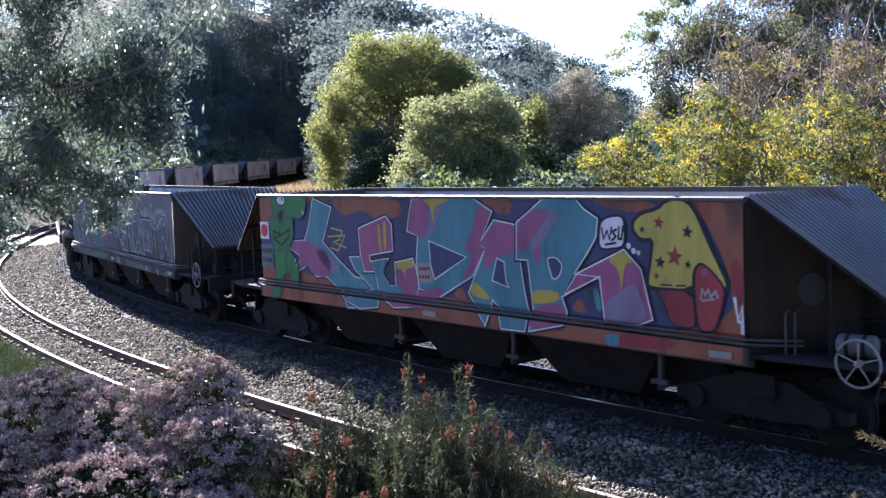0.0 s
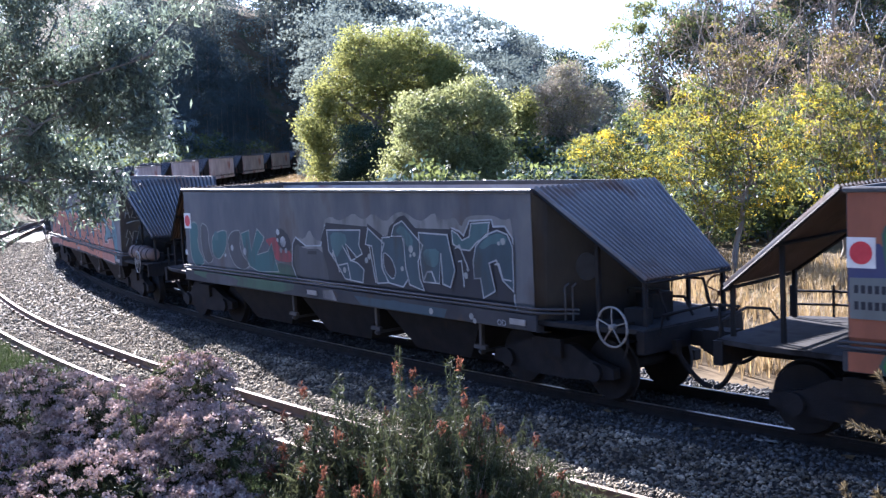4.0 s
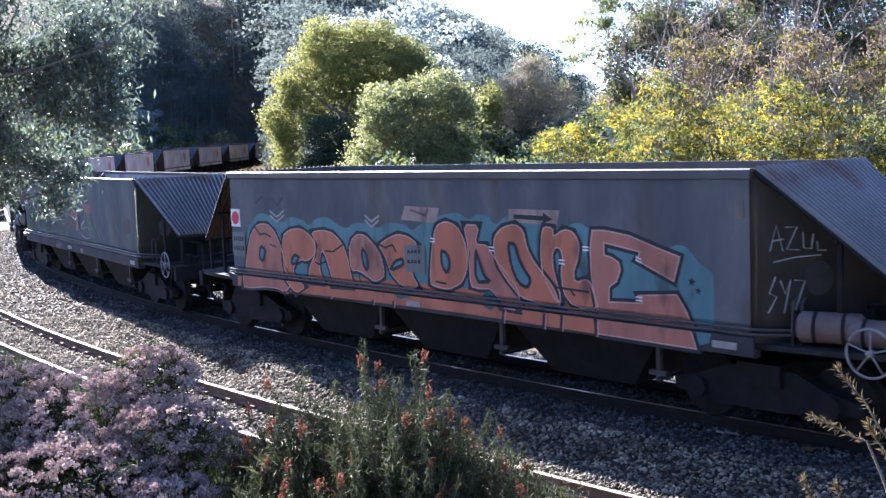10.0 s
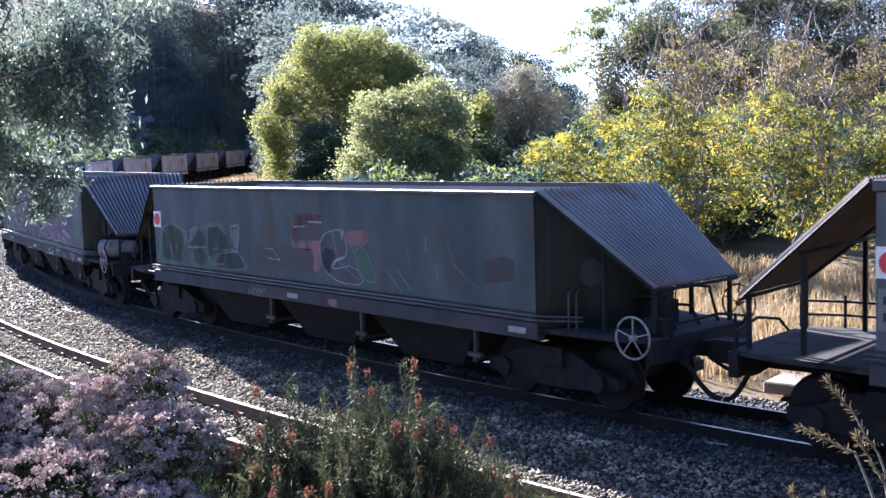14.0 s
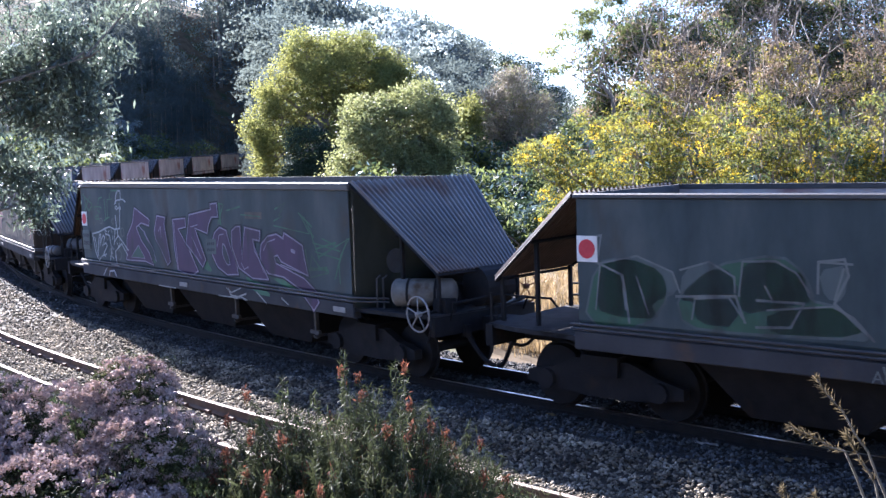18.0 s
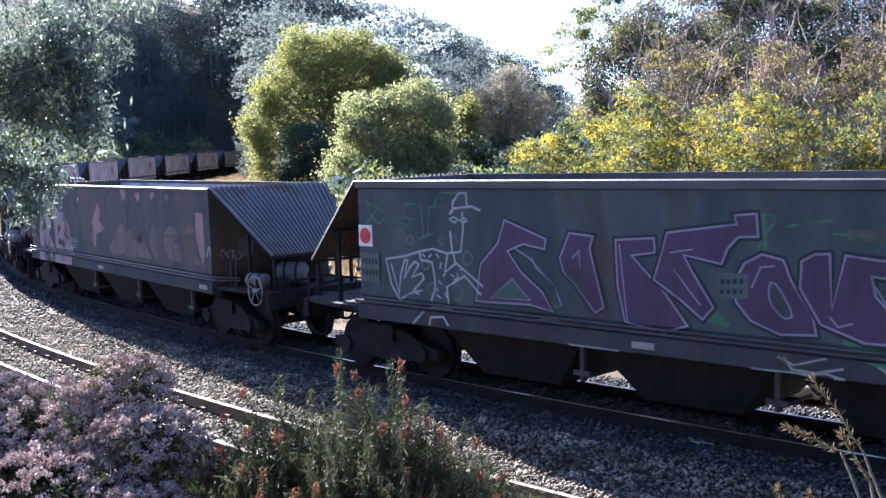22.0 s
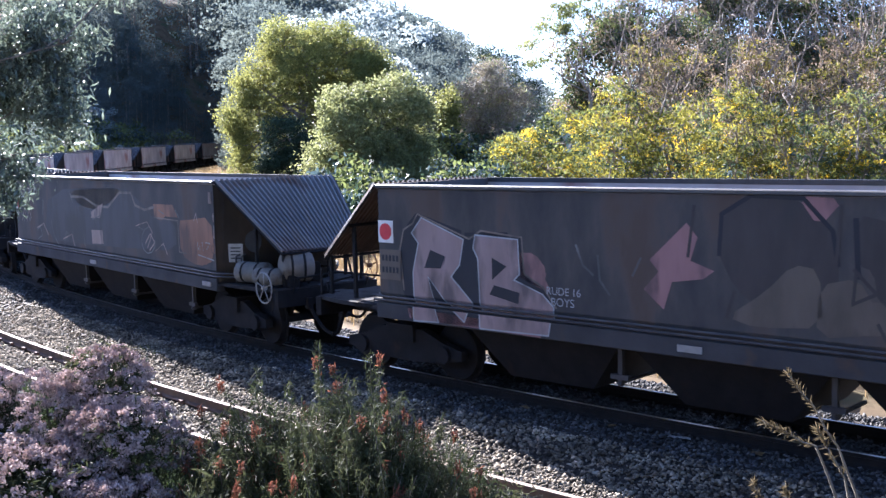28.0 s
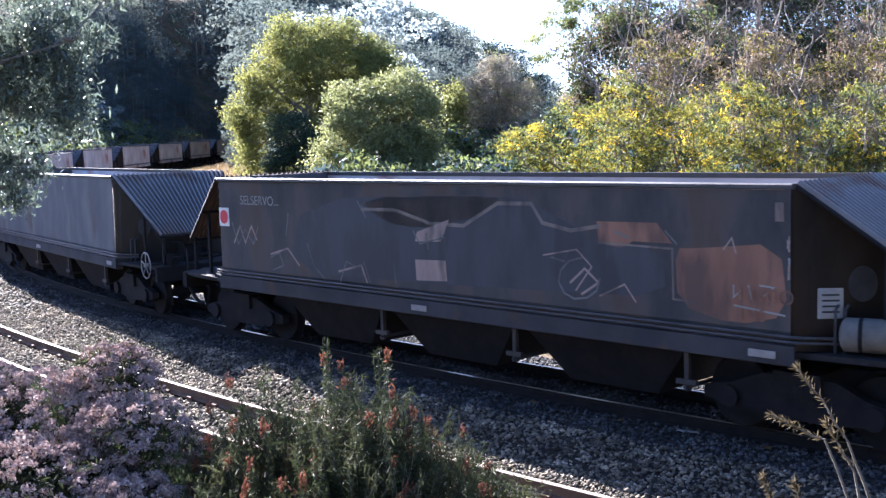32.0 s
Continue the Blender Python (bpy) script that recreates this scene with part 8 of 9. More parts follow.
stroke(WAGONS[3], "pale_scratch", "p_faint", 2, [(-1.58, 2.04), (-1.55, 1.74), (-1.41, 1.57)], 0.03)
# rust and scratched tags on the seventh wagon
paint(WAGONS[4], "dark_field", "p_dusk", 0, [(-2.99, 2.55), (1.49, 2.69), (2.05, 2.5), (2.57, 2.3), (2.84, 2.1), (3.8, 2.12), (3.87, 1.54), (1.96, 1.47), (-0.28, 1.4), (-3.41, 1.36)])
paint(WAGONS[4], "rust_patch", "p_olive", 0, [(-1.66, 2.6), (1.49, 2.69), (0.83, 2.37), (-0.24, 2.17), (-1.0, 2.23)])
stroke(WAGONS[4], "faded_tag", "p_paleb", 4, [(4.62, 2.14), (4.72, 2.27), (4.77, 2.11)], 0.02)
stroke(WAGONS[4], "faded_tag", "p_paleb", 4, [(5.38, 2.27), (5.4, 2.15), (5.4, 2.31)], 0.02)
stroke(WAGONS[4], "faded_tag", "p_paleb", 4, [(5.39, 1.99), (5.4, 1.88)], 0.02)
stroke(WAGONS[4], "faded_tag", "p_paleb", 4, [(5.4, 2.01), (5.39, 1.86)], 0.02)
stroke(WAGONS[4], "faded_tag", "p_paleb", 4, [(5.4, 1.88), (5.4, 2.0), (5.4, 1.89), (5.4, 2.02)], 0.02)
stroke(WAGONS[4], "faded_tag", "p_paleb", 4, [(2.02, 1.93), (2.56, 2.03), (2.79, 1.83), (2.54, 1.52)], 0.02)
stroke(WAGONS[4], "faded_tag", "p_paleb", 4, [(2.91, 1.48), (3.28, 1.65), (3.44, 1.45)], 0.02)
paint(WAGONS[4], "rust_patch", "p_rustp", 0, [(2.87, 2.39), (3.74, 2.4), (3.95, 2.17), (3.4, 2.17), (3.24, 2.08), (2.9, 2.13)], soft=0)
paint(WAGONS[4], "rust_patch", "p_rustp", 0, [(4.25, 2.13), (5.29, 2.24), (5.39, 1.47), (4.75, 1.31), (4.02, 1.47), (3.99, 2.12)])
stroke(WAGONS[4], "pale_edge", "p_olive2", 1, [(-1.54, 2.42), (-0.78, 2.43), (-0.07, 2.26), (0.6, 2.25), (1.24, 2.57), (1.83, 2.58), (2.01, 2.34), (2.47, 2.26), (2.91, 2.33)], 0.05)
stroke(WAGONS[4], "pale_edge", "p_olive2", 1, [(2.9, 2.13), (3.48, 2.12), (3.95, 2.11), (3.96, 1.53), (4.25, 1.52)], 0.025)
paint(WAGONS[4], "data_board", "p_paleb", 2, [(-0.39, 1.73), (0.23, 1.75), (0.26, 1.46), (-0.37, 1.43)], soft=0)
paint(WAGONS[4], "data_board", "p_paleb", 2, [(-0.33, 2.13), (0.33, 2.33), (0.15, 2.01), (-0.38, 1.99)], soft=0)
lettering(WAGONS[4], "SELSERVO...", "p_palegr", -4.74, 2.42, 0.22)
stroke(WAGONS[4], "faded_tag", "p_paleb", 2, [(-4.99, 1.75), (-4.79, 2.05), (-4.65, 1.76), (-4.45, 2.06), (-4.31, 1.83)], 0.03)
stroke(WAGONS[4], "faded_tag", "p_paleb", 2, [(-3.92, 1.61), (-3.44, 1.73), (-3.15, 1.47)], 0.03)
stroke(WAGONS[4], "faded_tag", "p_paleb", 2, [(-2.14, 1.44), (-1.59, 1.57), (-1.47, 1.32)], 0.03)
stroke(WAGONS[4], "faded_tag", "p_paleb", 2, [(2.45, 1.61), (2.68, 1.8), (2.89, 1.64), (2.63, 1.48)], 0.03)
stroke(WAGONS[4], "faded_tag", "p_palegr", 3, [(4.74, 1.75), (4.74, 1.62), (4.82, 1.69), (4.82, 1.61)], 0.022)
stroke(WAGONS[4], "faded_tag", "p_palegr", 3, [(4.92, 1.76), (4.96, 1.62)], 0.022)
stroke(WAGONS[4], "faded_tag", "p_palegr", 3, [(5.06, 1.77), (5.22, 1.76), (5.09, 1.65)], 0.022)
stroke(WAGONS[4], "faded_tag", "p_palegr", 3, [(4.75, 1.53), (5.35, 1.47)], 0.022)
stroke(WAGONS[4], "faded_tag", "p_palegr", 3, [(5.4, 2.07), (5.4, 1.87), (5.4, 1.86), (5.4, 2.08)], 0.022)
stroke(WAGONS[4], "faded_tag", "p_palegr", 3, [(5.4, 2.05), (5.4, 2.07), (5.4, 1.91), (5.4, 1.89)], 0.022)
stroke(WAGONS[4], "faded_tag", "p_palegr", 3, [(5.38, 2.19), (5.4, 2.26)], 0.022)
stroke(WAGONS[4], "pale_scratch", "p_faint", 3, [(-1.63, 2.54), (-1.45, 2.29), (-1.53, 2.48)], 0.022)
stroke(WAGONS[4], "pale_scratch", "p_faint", 3, [(-0.41, 2.14), (-0.28, 1.96), (0.21, 2.07)], 0.022)
stroke(WAGONS[4], "pale_scratch", "p_faint", 3, [(-0.14, 2.12), (-0.11, 1.9)], 0.022)
stroke(WAGONS[4], "pale_scratch", "p_faint", 3, [(-5.03, 2.1), (-4.86, 1.73), (-4.64, 2), (-4.41, 1.75), (-4.26, 2.05)], 0.022)
stroke(WAGONS[4], "pale_scratch", "p_faint", 3, [(-3.39, 2.3), (-3.47, 1.94)], 0.022)
stroke(WAGONS[4], "pale_scratch", "p_faint", 3, [(-3.92, 1.56), (-3.68, 1.65), (-3.57, 1.44), (-3.88, 1.35)], 0.022)
stroke(WAGONS[4], "pale_scratch", "p_faint", 3, [(-2.91, 1.83), (-2.76, 1.49), (-2.5, 1.3)], 0.022)
stroke(WAGONS[4], "pale_scratch", "p_faint", 3, [(-2.12, 1.26), (-1.94, 1.61), (-1.69, 1.53)], 0.022)
stroke(WAGONS[4], "pale_scratch", "p_faint", 3, [(-1.53, 1.63), (-1.4, 1.32)], 0.022)
stroke(WAGONS[4], "pale_scratch", "p_faint", 3, [(-0.85, 1.64), (-0.82, 1.36)], 0.022)
stroke(WAGONS[4], "pale_scratch", "p_faint", 3, [(2.15, 1.91), (2.36, 1.87)], 0.022)
stroke(WAGONS[4], "pale_scratch", "p_faint", 3, [(3.86, 2.31), (4.01, 2.17)], 0.022)
stroke(WAGONS[4], "pale_scratch", "p_faint", 3, [(3.13, 2.28), (3.35, 2.21)], 0.022)
stroke(WAGONS[4], "paint_ring", "p_faint", 3, [(2.91, 1.69), (2.86, 1.54), (2.71, 1.44), (2.51, 1.41), (2.35, 1.47), (2.26, 1.61), (2.3, 1.76), (2.44, 1.88), (2.63, 1.93)], 0.025)
lettering(WAGONS[4], "HNGO", "p_rustp", 4.79, 1.59, 0.22)
lettering(WAGONS[4], "TNS", "p_rustp", 4.78, 1.38, 0.19)
# ------------------------------------------------------------------ trees
def crown_points(rng, blobs, n, clump, per, inner=0.5, lumpy=True, spray=0.0):
    """Leaf places in clumps on and near the shells of (x, y, z, rx, rz) masses."""
    lumps = []
    for x, y, z, rx, rz in blobs:
        for _ in range(20):
            d = rng.normal(size=3)
            d /= np.linalg.norm(d)
            q = rng.uniform(0.2, 0.46)
            e = rng.uniform(0.5, 0.84)
            lumps.append((x + d[0] * rx * e, y + d[1] * rx * e, z + d[2] * rz * e, rx * q, rz * q))
    blobs = lumps if lumpy else blobs
    w = np.array([b[3] * b[4] for b in blobs])
    m = max(1, n // per)
    pick = rng.choice(len(blobs), m, p=w / w.sum())
    B = np.array([b[:5] for b in blobs])[pick]
    d = rng.normal(size=(m, 3))
    d /= np.linalg.norm(d, axis=1)[:, None]
    r = inner + (1.04 - inner) * rng.uniform(0, 1, (m, 1)) ** 0.6
    c = B[:, :3] + d * r * np.stack([B[:, 3], B[:, 3], B[:, 4]], 1)
    k = rng.uniform(0.6, 1.4, (m, 1, 1)) * clump
    p = c[:, None, :] + rng.normal(size=(m, per, 3)) * k * np.array([1, 1, 0.55])
    if spray:
        a = rng.uniform(0, 2 * math.pi, m)
        way = np.stack([np.cos(a), np.sin(a), rng.normal(size=m) * 0.35 - 0.1], 1)
        u = rng.uniform(-1, 1, (m, per, 1))
        p = p + way[:, None, :] * u * spray - np.array([0, 0, 0.3]) * spray * u * u
    return p.reshape(-1, 3)


def crown_mesh(name, rng, blobs, n, length, width, mats, clump=0.25, per=24, droop=0.0, inner=0.5, lumpy=True, low=None, spray=0.0):
    p = crown_points(rng, blobs, n, clump, per, inner, lumpy, spray)
    me = mesh_from(name, leaf_verts(rng, p, length, width, droop), 4, [m for m, _ in mats] + ([low[1]] if low else []))
    if len(mats) > 1:
        share = np.array([s for _, s in mats], float)
        groups = rng.choice(len(mats), (len(p) + per - 1) // per, p=share / share.sum())
        kind = np.repeat(groups, per)[:len(p)].astype(np.int32)
        if low:
            kind[p[:, 2] + rng.normal(size=len(p)) * 0.45 < low[0]] = len(mats)
        me.polygons.foreach_set("material_index", kind)
    return me


def bent(rng, a, b, n=5, amount=0.06):
    a, b = np.array(a, float), np.array(b, float)
    L = np.linalg.norm(b - a)
    return [tuple(a + (b - a) * i / (n - 1) + (rng.normal(size=3) * L * amount if 0 < i < n - 1 else 0)) for i in range(n)]


def tree(name, label, foot, blobs, n, length, width, mats, bark="bark", girth=0.18, seed=1, clump=0.25, per=24, droop=0.0, twigs=0, inner=0.5, group="", limb_r=0.4, lumpy=True, low=None, spray=0.0, twig_len=1.0):
    rng = np.random.default_rng(seed)
    t = new(name)
    fx, fy = foot
    fz = height_at(fx, fy) - 0.15
    t.location = (fx, fy, fz)
    rel = [(b[0] - fx, b[1] - fy, b[2] - fz, b[3], b[4]) for b in blobs]
    big = max(rel, key=lambda b: b[3] * b[4])
    bm = bmesh.new()
    fork = (big[0] * 0.5, big[1] * 0.5, max(0.8, big[2] * 0.55))
    tube(bm, bent(rng, (0, 0, 0), fork, 5, 0.03), girth, girth * 0.62, 9)
    part("trunk", bm, bark, t)
    for b in rel:
        bm = bmesh.new()
        end = (b[0], b[1], b[2] + b[4] * 0.4)
        mid = bent(rng, fork, end, 6, 0.06)
        tube(bm, mid, girth * limb_r * 1.2, girth * 0.12, 6)
        for _ in range(7):
            d = rng.normal(size=3)
            d[2] = abs(d[2]) * 0.6
            d /= np.linalg.norm(d)
            q = np.array(mid[rng.integers(2, 6)])
            bb = bmesh.new()
            tube(bb, bent(rng, q, q + d * np.array([b[3], b[3], b[4]]) * rng.uniform(0.6, 1.0), 4, 0.08), girth * 0.18, girth * 0.03, 4)
            part("branch", bb, bark, t)
        part("limb", bm, bark, t)
    if twigs:
        for _ in range(twigs):
            b = rel[rng.integers(len(rel))]
            bm = bmesh.new()
            q = np.array((b[0], b[1], b[2] - b[4] * 0.2)) + rng.normal(size=3) * b[3] * 0.35
            d = np.array((rng.normal() * 0.55, rng.normal() * 0.3, 1.0))
            L = b[4] * rng.uniform(1.1, 2.0) * twig_len
            e = q + d / np.linalg.norm(d) * L
            line = bent(rng, q, e, 5, 0.05)
            tube(bm, line, 0.03, 0.008, 5)
            for k in (1, 2, 3, 3):
                v = np.array((rng.normal(), rng.normal(), 0.9))
                tube(bm, bent(rng, line[k], np.array(line[k]) + v / np.linalg.norm(v) * L * 0.38, 4, 0.07), 0.014, 0.005, 4)
            part("bare_branch", bm, "bark_pale", t, "bare pale branch")
    me = crown_mesh("crown", rng, rel, n, length, width, mats, clump, per, droop, inner, lumpy, low, spray)
    new("crown", me).parent = t
    return tagged(t, label, "tree", group)


tree("broad_tree", "broad dome-shaped tree with dense yellow-green foliage", (-4.6, 60),
     [(-4.6, 60, 7.6, 2.8, 2.5), (-2.4, 60, 7.3, 2.2, 2.1), (-5.7, 60, 8.5, 1.6, 1.5), (-1.2, 60, 6.9, 1.3, 1.7), (-3.6, 60, 9.1, 1.7, 1.0), (-7.5, 60, 6.6, 1.4, 1.5), (-8.3, 60, 5.0, 1.0, 1.4), (-8.2, 60, 3.4, 1.0, 1.3),
      (-7.0, 60, 4.6, 1.4, 1.6), (-8.0, 60, 2.2, 1.2, 1.0), (-5.2, 60, 5.4, 2.0, 1.6), (-3.0, 60, 5.2, 1.8, 1.6), (-5.0, 60, 2.6, 1.6, 1.2)],
     95000, 0.15, 0.065, [("leaf_dome", 1)], "bark", 0.28, 11, 0.22, 26, 0.2, inner=0.6)
tree("dark_tree", "small dark green tree in the shade of a larger one", (-5.4, 56.5), [(-5.4, 56.5, 3.5, 1.4, 1.5), (-4.6, 56.5, 2.3, 1.4, 1.2), (-6.2, 56.5, 2.4, 1.0, 1.1)], 16000, 0.15, 0.065, [("leaf_dark", 1)], "bark", 0.12, 15, 0.2, 20, inner=0.4)
tree("young_tree", "rounded grey-green tree with small glossy leaves", (-0.6, 48),
     [(-1.9, 48, 5.0, 1.1, 1.3), (0.0, 48, 5.2, 1.3, 1.2), (0.9, 48, 4.5, 0.95, 1.4), (-2.7, 48, 3.4, 1.1, 1.2), (-0.9, 48, 3.9, 1.8, 1.7), (0.5, 48, 3.0, 1.3, 1.3), (-3.0, 48, 2.2, 1.1, 0.9), (-0.8, 48, 2.2, 1.8, 1.0), (0.8, 48, 2.0, 1.2, 1.0)],
     44000, 0.16, 0.07, [("leaf_mid", 1)], "bark", 0.16, 12, 0.24, 22, 0.3, inner=0.3)
tree("grey_tree", "thin grey-brown tree with dry feathery foliage", (5.4, 64),
     [(5.6, 64, 5.8, 1.9, 1.7), (7.3, 64, 5.2, 1.4, 1.5), (4.4, 64, 4.6, 1.2, 1.4), (6.2, 64, 3.6, 2.0, 1.3), (5.9, 64, 7.1, 1.0, 0.9), (4.5, 64, 2.6, 1.8, 1.2)],
     38000, 0.16, 0.05, [("leaf_grey", 5), ("leaf_mid", 1)], "bark", 0.17, 13, 0.28, 22, 0.3, inner=0.3)
tree("eucalypt", "dark eucalypt crown rising behind a grey tree", (7.0, 69), [(6.3, 69, 8.5, 1.2, 0.8), (7.9, 69, 7.6, 1.2, 0.8), (6.9, 69, 6.4, 1.6, 1.4), (9.0, 69, 6.0, 1.4, 1.2)], 16000, 0.17, 0.06, [("leaf_dark", 2), ("leaf_haze_hill", 2)], "bark_pale", 0.16, 16, 0.24, 20, 0.4, inner=0.4, group="eucalypts behind the wattles")
tree("slim_tree", "slim green tree standing before a grey tree", (3.1, 62), [(3.1, 62, 5.2, 0.8, 1.2), (3.0, 62, 3.6, 0.9, 1.3), (3.3, 62, 2.2, 1.1, 1.0)], 11000, 0.16, 0.07, [("leaf_dome", 1)], "bark", 0.1, 14, 0.2, 20)
WATTLE = [("leaf_wattle", 8), ("leaf_yellow", 0.9), ("leaf_low", 3), ("leaf_dark", 2.2)]
tree("wattle", "spreading yellow-green wattle with yellow blossom", (4.7, 30), [(3.5, 30, 3.1, 1.0, 0.7), (4.8, 30, 3.5, 1.2, 0.95), (4.4, 30.3, 2.3, 1.25, 0.8), (5.5, 30, 2.7, 0.95, 0.8), (4.6, 30.5, 1.3, 1.4, 0.8)],
     15000, 0.1, 0.034, WATTLE, "bark", 0.08, 21, 0.06, 26, 0.2, 6, inner=0.25, lumpy=True, spray=0.3, group="wattles behind the train")
tree("wattle", "spreading yellow-green wattle with yellow blossom", (6.4, 27), [(5.8, 27, 3.9, 1.25, 0.9), (6.9, 27, 3.4, 1.35, 1.0), (5.6, 27.2, 2.7, 1.2, 0.85), (7.1, 27.4, 2.2, 1.3, 1.0), (6.0, 27.6, 1.4, 1.1, 0.8)],
     16500, 0.1, 0.034, WATTLE, "bark", 0.085, 22, 0.06, 26, 0.2, 30, inner=0.25, lumpy=True, spray=0.3, group="wattles behind the train")
tree("wattle", "spreading yellow-green wattle with bare twigs", (9.7, 29), [(9.4, 29, 3.7, 1.4, 1.05), (10.5, 29, 2.9, 1.35, 1.15), (9.2, 29.2, 2.2, 1.3, 1.0), (10.4, 29.3, 1.4, 1.3, 1.0), (8.3, 29.4, 2.8, 1.0, 0.9)],
     16500, 0.1, 0.034, WATTLE, "bark", 0.085, 23, 0.06, 26, 0.2, 30, inner=0.25, lumpy=True, spray=0.3, group="wattles behind the train")
tree("wattle", "green wattle with yellow blossom", (10.9, 26), [(10.9, 26, 3.4, 1.3, 1.1), (10.5, 26.2, 2.0, 1.2, 1.0), (11.9, 26, 2.4, 1.25, 1.1), (11.0, 26.4, 1.1, 1.3, 0.9), (12.8, 26, 3.2, 1.2, 1.1)],
     18000, 0.1, 0.034, [("leaf_wattle", 6), ("leaf_low", 5), ("leaf_yellow", 1), ("leaf_dark", 2)], "bark", 0.08, 24, 0.06, 26, 0.2, 30, inner=0.25, lumpy=True, spray=0.3, group="wattles behind the train")
tree("wattle", "green wattle with few blossoms", (14.6, 27), [(14.0, 27, 3.0, 1.5, 1.2), (15.4, 27, 2.4, 1.4, 1.1), (14.5, 27, 1.3, 1.5, 0.9)],
     14000, 0.1, 0.036, [("leaf_wattle", 6), ("leaf_low", 4), ("leaf_dark", 2)], "bark", 0.08, 25, 0.06, 22, 0.2, 2, inner=0.25, lumpy=True, spray=0.3, group="wattles behind the train")
for fx, fy, sd in ((8.6, 35.5, 26), (12.4, 36.5, 27), (15.2, 35.0, 28)):
    tree("bare_tree", "half-bare tree with pale twigs and brown leaves", (fx, fy), [(fx - 0.6, fy, 5.0, 1.5, 1.1), (fx + 0.9, fy, 5.3, 1.5, 1.2), (fx, fy, 3.8, 1.7, 1.2), (fx - 0.2, fy, 6.1, 1.2, 0.9)],
         6500, 0.11, 0.04, [("leaf_brown", 5), ("leaf_wattle", 2)], "bark", 0.1, sd, 0.1, 14, 0.2, 34, inner=0.2, twig_len=1.5, spray=0.2, group="half-bare trees behind the wattles")
EUC = [("leaf_euc", 0.7), ("leaf_low", 4), ("leaf_brown", 3.5), ("leaf_dark", 2.5)]
tree("eucalypt", "tall eucalypt with open grey-green and brown foliage", (10.2, 48), [(9.4, 48, 6.9, 2.1, 2.0), (11.4, 48, 8.0, 2.5, 1.8), (8.4, 48, 5.4, 1.4, 1.4), (13.1, 48, 6.4, 2.0, 1.8), (11.0, 48, 4.6, 2.4, 1.6)],
     54000, 0.17, 0.055, EUC, "bark_pale", 0.2, 31, 0.26, 22, 0.6, 6, inner=0.4, group="eucalypts behind the wattles")
tree("eucalypt", "tall eucalypt with open grey-green and brown foliage", (16.4, 52), [(16.3, 52, 8.1, 3.0, 2.4), (15.0, 52, 9.9, 2.5, 1.8), (18.1, 52, 6.2, 2.3, 2.0), (15.6, 52, 5.2, 2.6, 1.8)],
     54000, 0.17, 0.055, EUC, "bark_pale", 0.22, 32, 0.28, 22, 0.6, 6, inner=0.4, group="eucalypts behind the wattles")
tree("eucalypt", "tall eucalypt with open grey-green and brown foliage", (20.0, 50), [(19.2, 50, 7.5, 2.6, 2.3), (21.3, 50, 5.9, 2.3, 2.3), (18.7, 50, 9.7, 2.7, 1.6), (22.5, 50, 8.5, 2.4, 2.0), (20.0, 50, 4.2, 2.6, 1.8)],
     54000, 0.17, 0.055, EUC, "bark_pale", 0.22, 33, 0.28, 22, 0.6, 5, inner=0.4, group="eucalypts behind the wattles")
tree("eucalypt", "open eucalypt crown with sparse leaf sprays against the sky", (8.6, 46.5), [(6.9, 46, 7.9, 1.0, 0.5), (5.9, 46, 7.2, 0.8, 0.3), (7.5, 46, 8.6, 0.95, 0.5), (6.3, 46, 6.5, 0.5, 0.2), (8.2, 46, 9.4, 1.0, 0.6)],
     6000, 0.16, 0.045, [("leaf_low", 3), ("leaf_mid", 2)], "bark_pale", 0.15, 34, 0.14, 22, 0.6, inner=0.3, group="eucalypts behind the wattles", limb_r=0.22)
tree("eucalypt", "blue-green eucalypt with drooping glossy leaves beside the track", (-7.4, 15.0),
     [(-5.9, 16, 5.3, 0.95, 0.9), (-5.1, 16, 4.5, 0.7, 0.8), (-5.9, 16.2, 3.8, 0.8, 0.7), (-4.7, 16, 5.1, 0.52, 0.5), (-4.75, 16, 4.0, 0.4, 0.5), (-5.45, 16, 3.3, 0.45, 0.3), (-5.62, 16, 2.85, 0.24, 0.34), (-6.4, 16, 3.1, 0.4, 0.5), (-4.0, 16, 5.65, 0.45, 0.12), (-7.0, 16, 4.7, 0.95, 1.25), (-7.1, 15.8, 3.1, 0.6, 0.7), (-6.2, 16, 6.6, 1.4, 0.9), (-7.6, 15.5, 6.4, 1.2, 1.2)],
     50000, 0.12, 0.028, [("leaf_gum", 1)], "bark", 0.12, 35, 0.12, 12, 0.9, inner=0.1, limb_r=0.07)

# hillside forest, with distance haze put into its leaf colours
FOREST, FOREST_BLOBS = [], []
for i in range(6):
    r = np.random.default_rng(100 + i)
    b = [(0, 0, 11.6, 1.9, 1.5), (0.6, 0, 1.6, 2.6, 1.6), (-0.9, 0.5, 3.6, 2.2, 1.5)]
    for j in range(9):
        a, q = 2.4 * j + r.uniform(0, 1), r.uniform(1.2, 2.6)
        b.append((q * math.cos(a), q * math.sin(a), 11.2 - 0.75 * j + r.normal() * 0.5, r.uniform(1.3, 2.0), r.uniform(0.9, 1.3)))
    t = new("forest_tree")
    bm = bmesh.new()
    tube(bm, bent(r, (0, 0, -0.6), (0.3, 0, 11), 6, 0.02), 0.22, 0.08, 6)
    part("trunk", bm, "bark_pale", t)
    me = crown_mesh("crown", r, b, 4600, 0.32, 0.17, [("leaf_far" if i < 2 else "leaf_haze_hill" if i % 3 else "leaf_haze_ridge", 1)], 0.32, 16, 0.4, 0.55)
    new("crown", me).parent = t
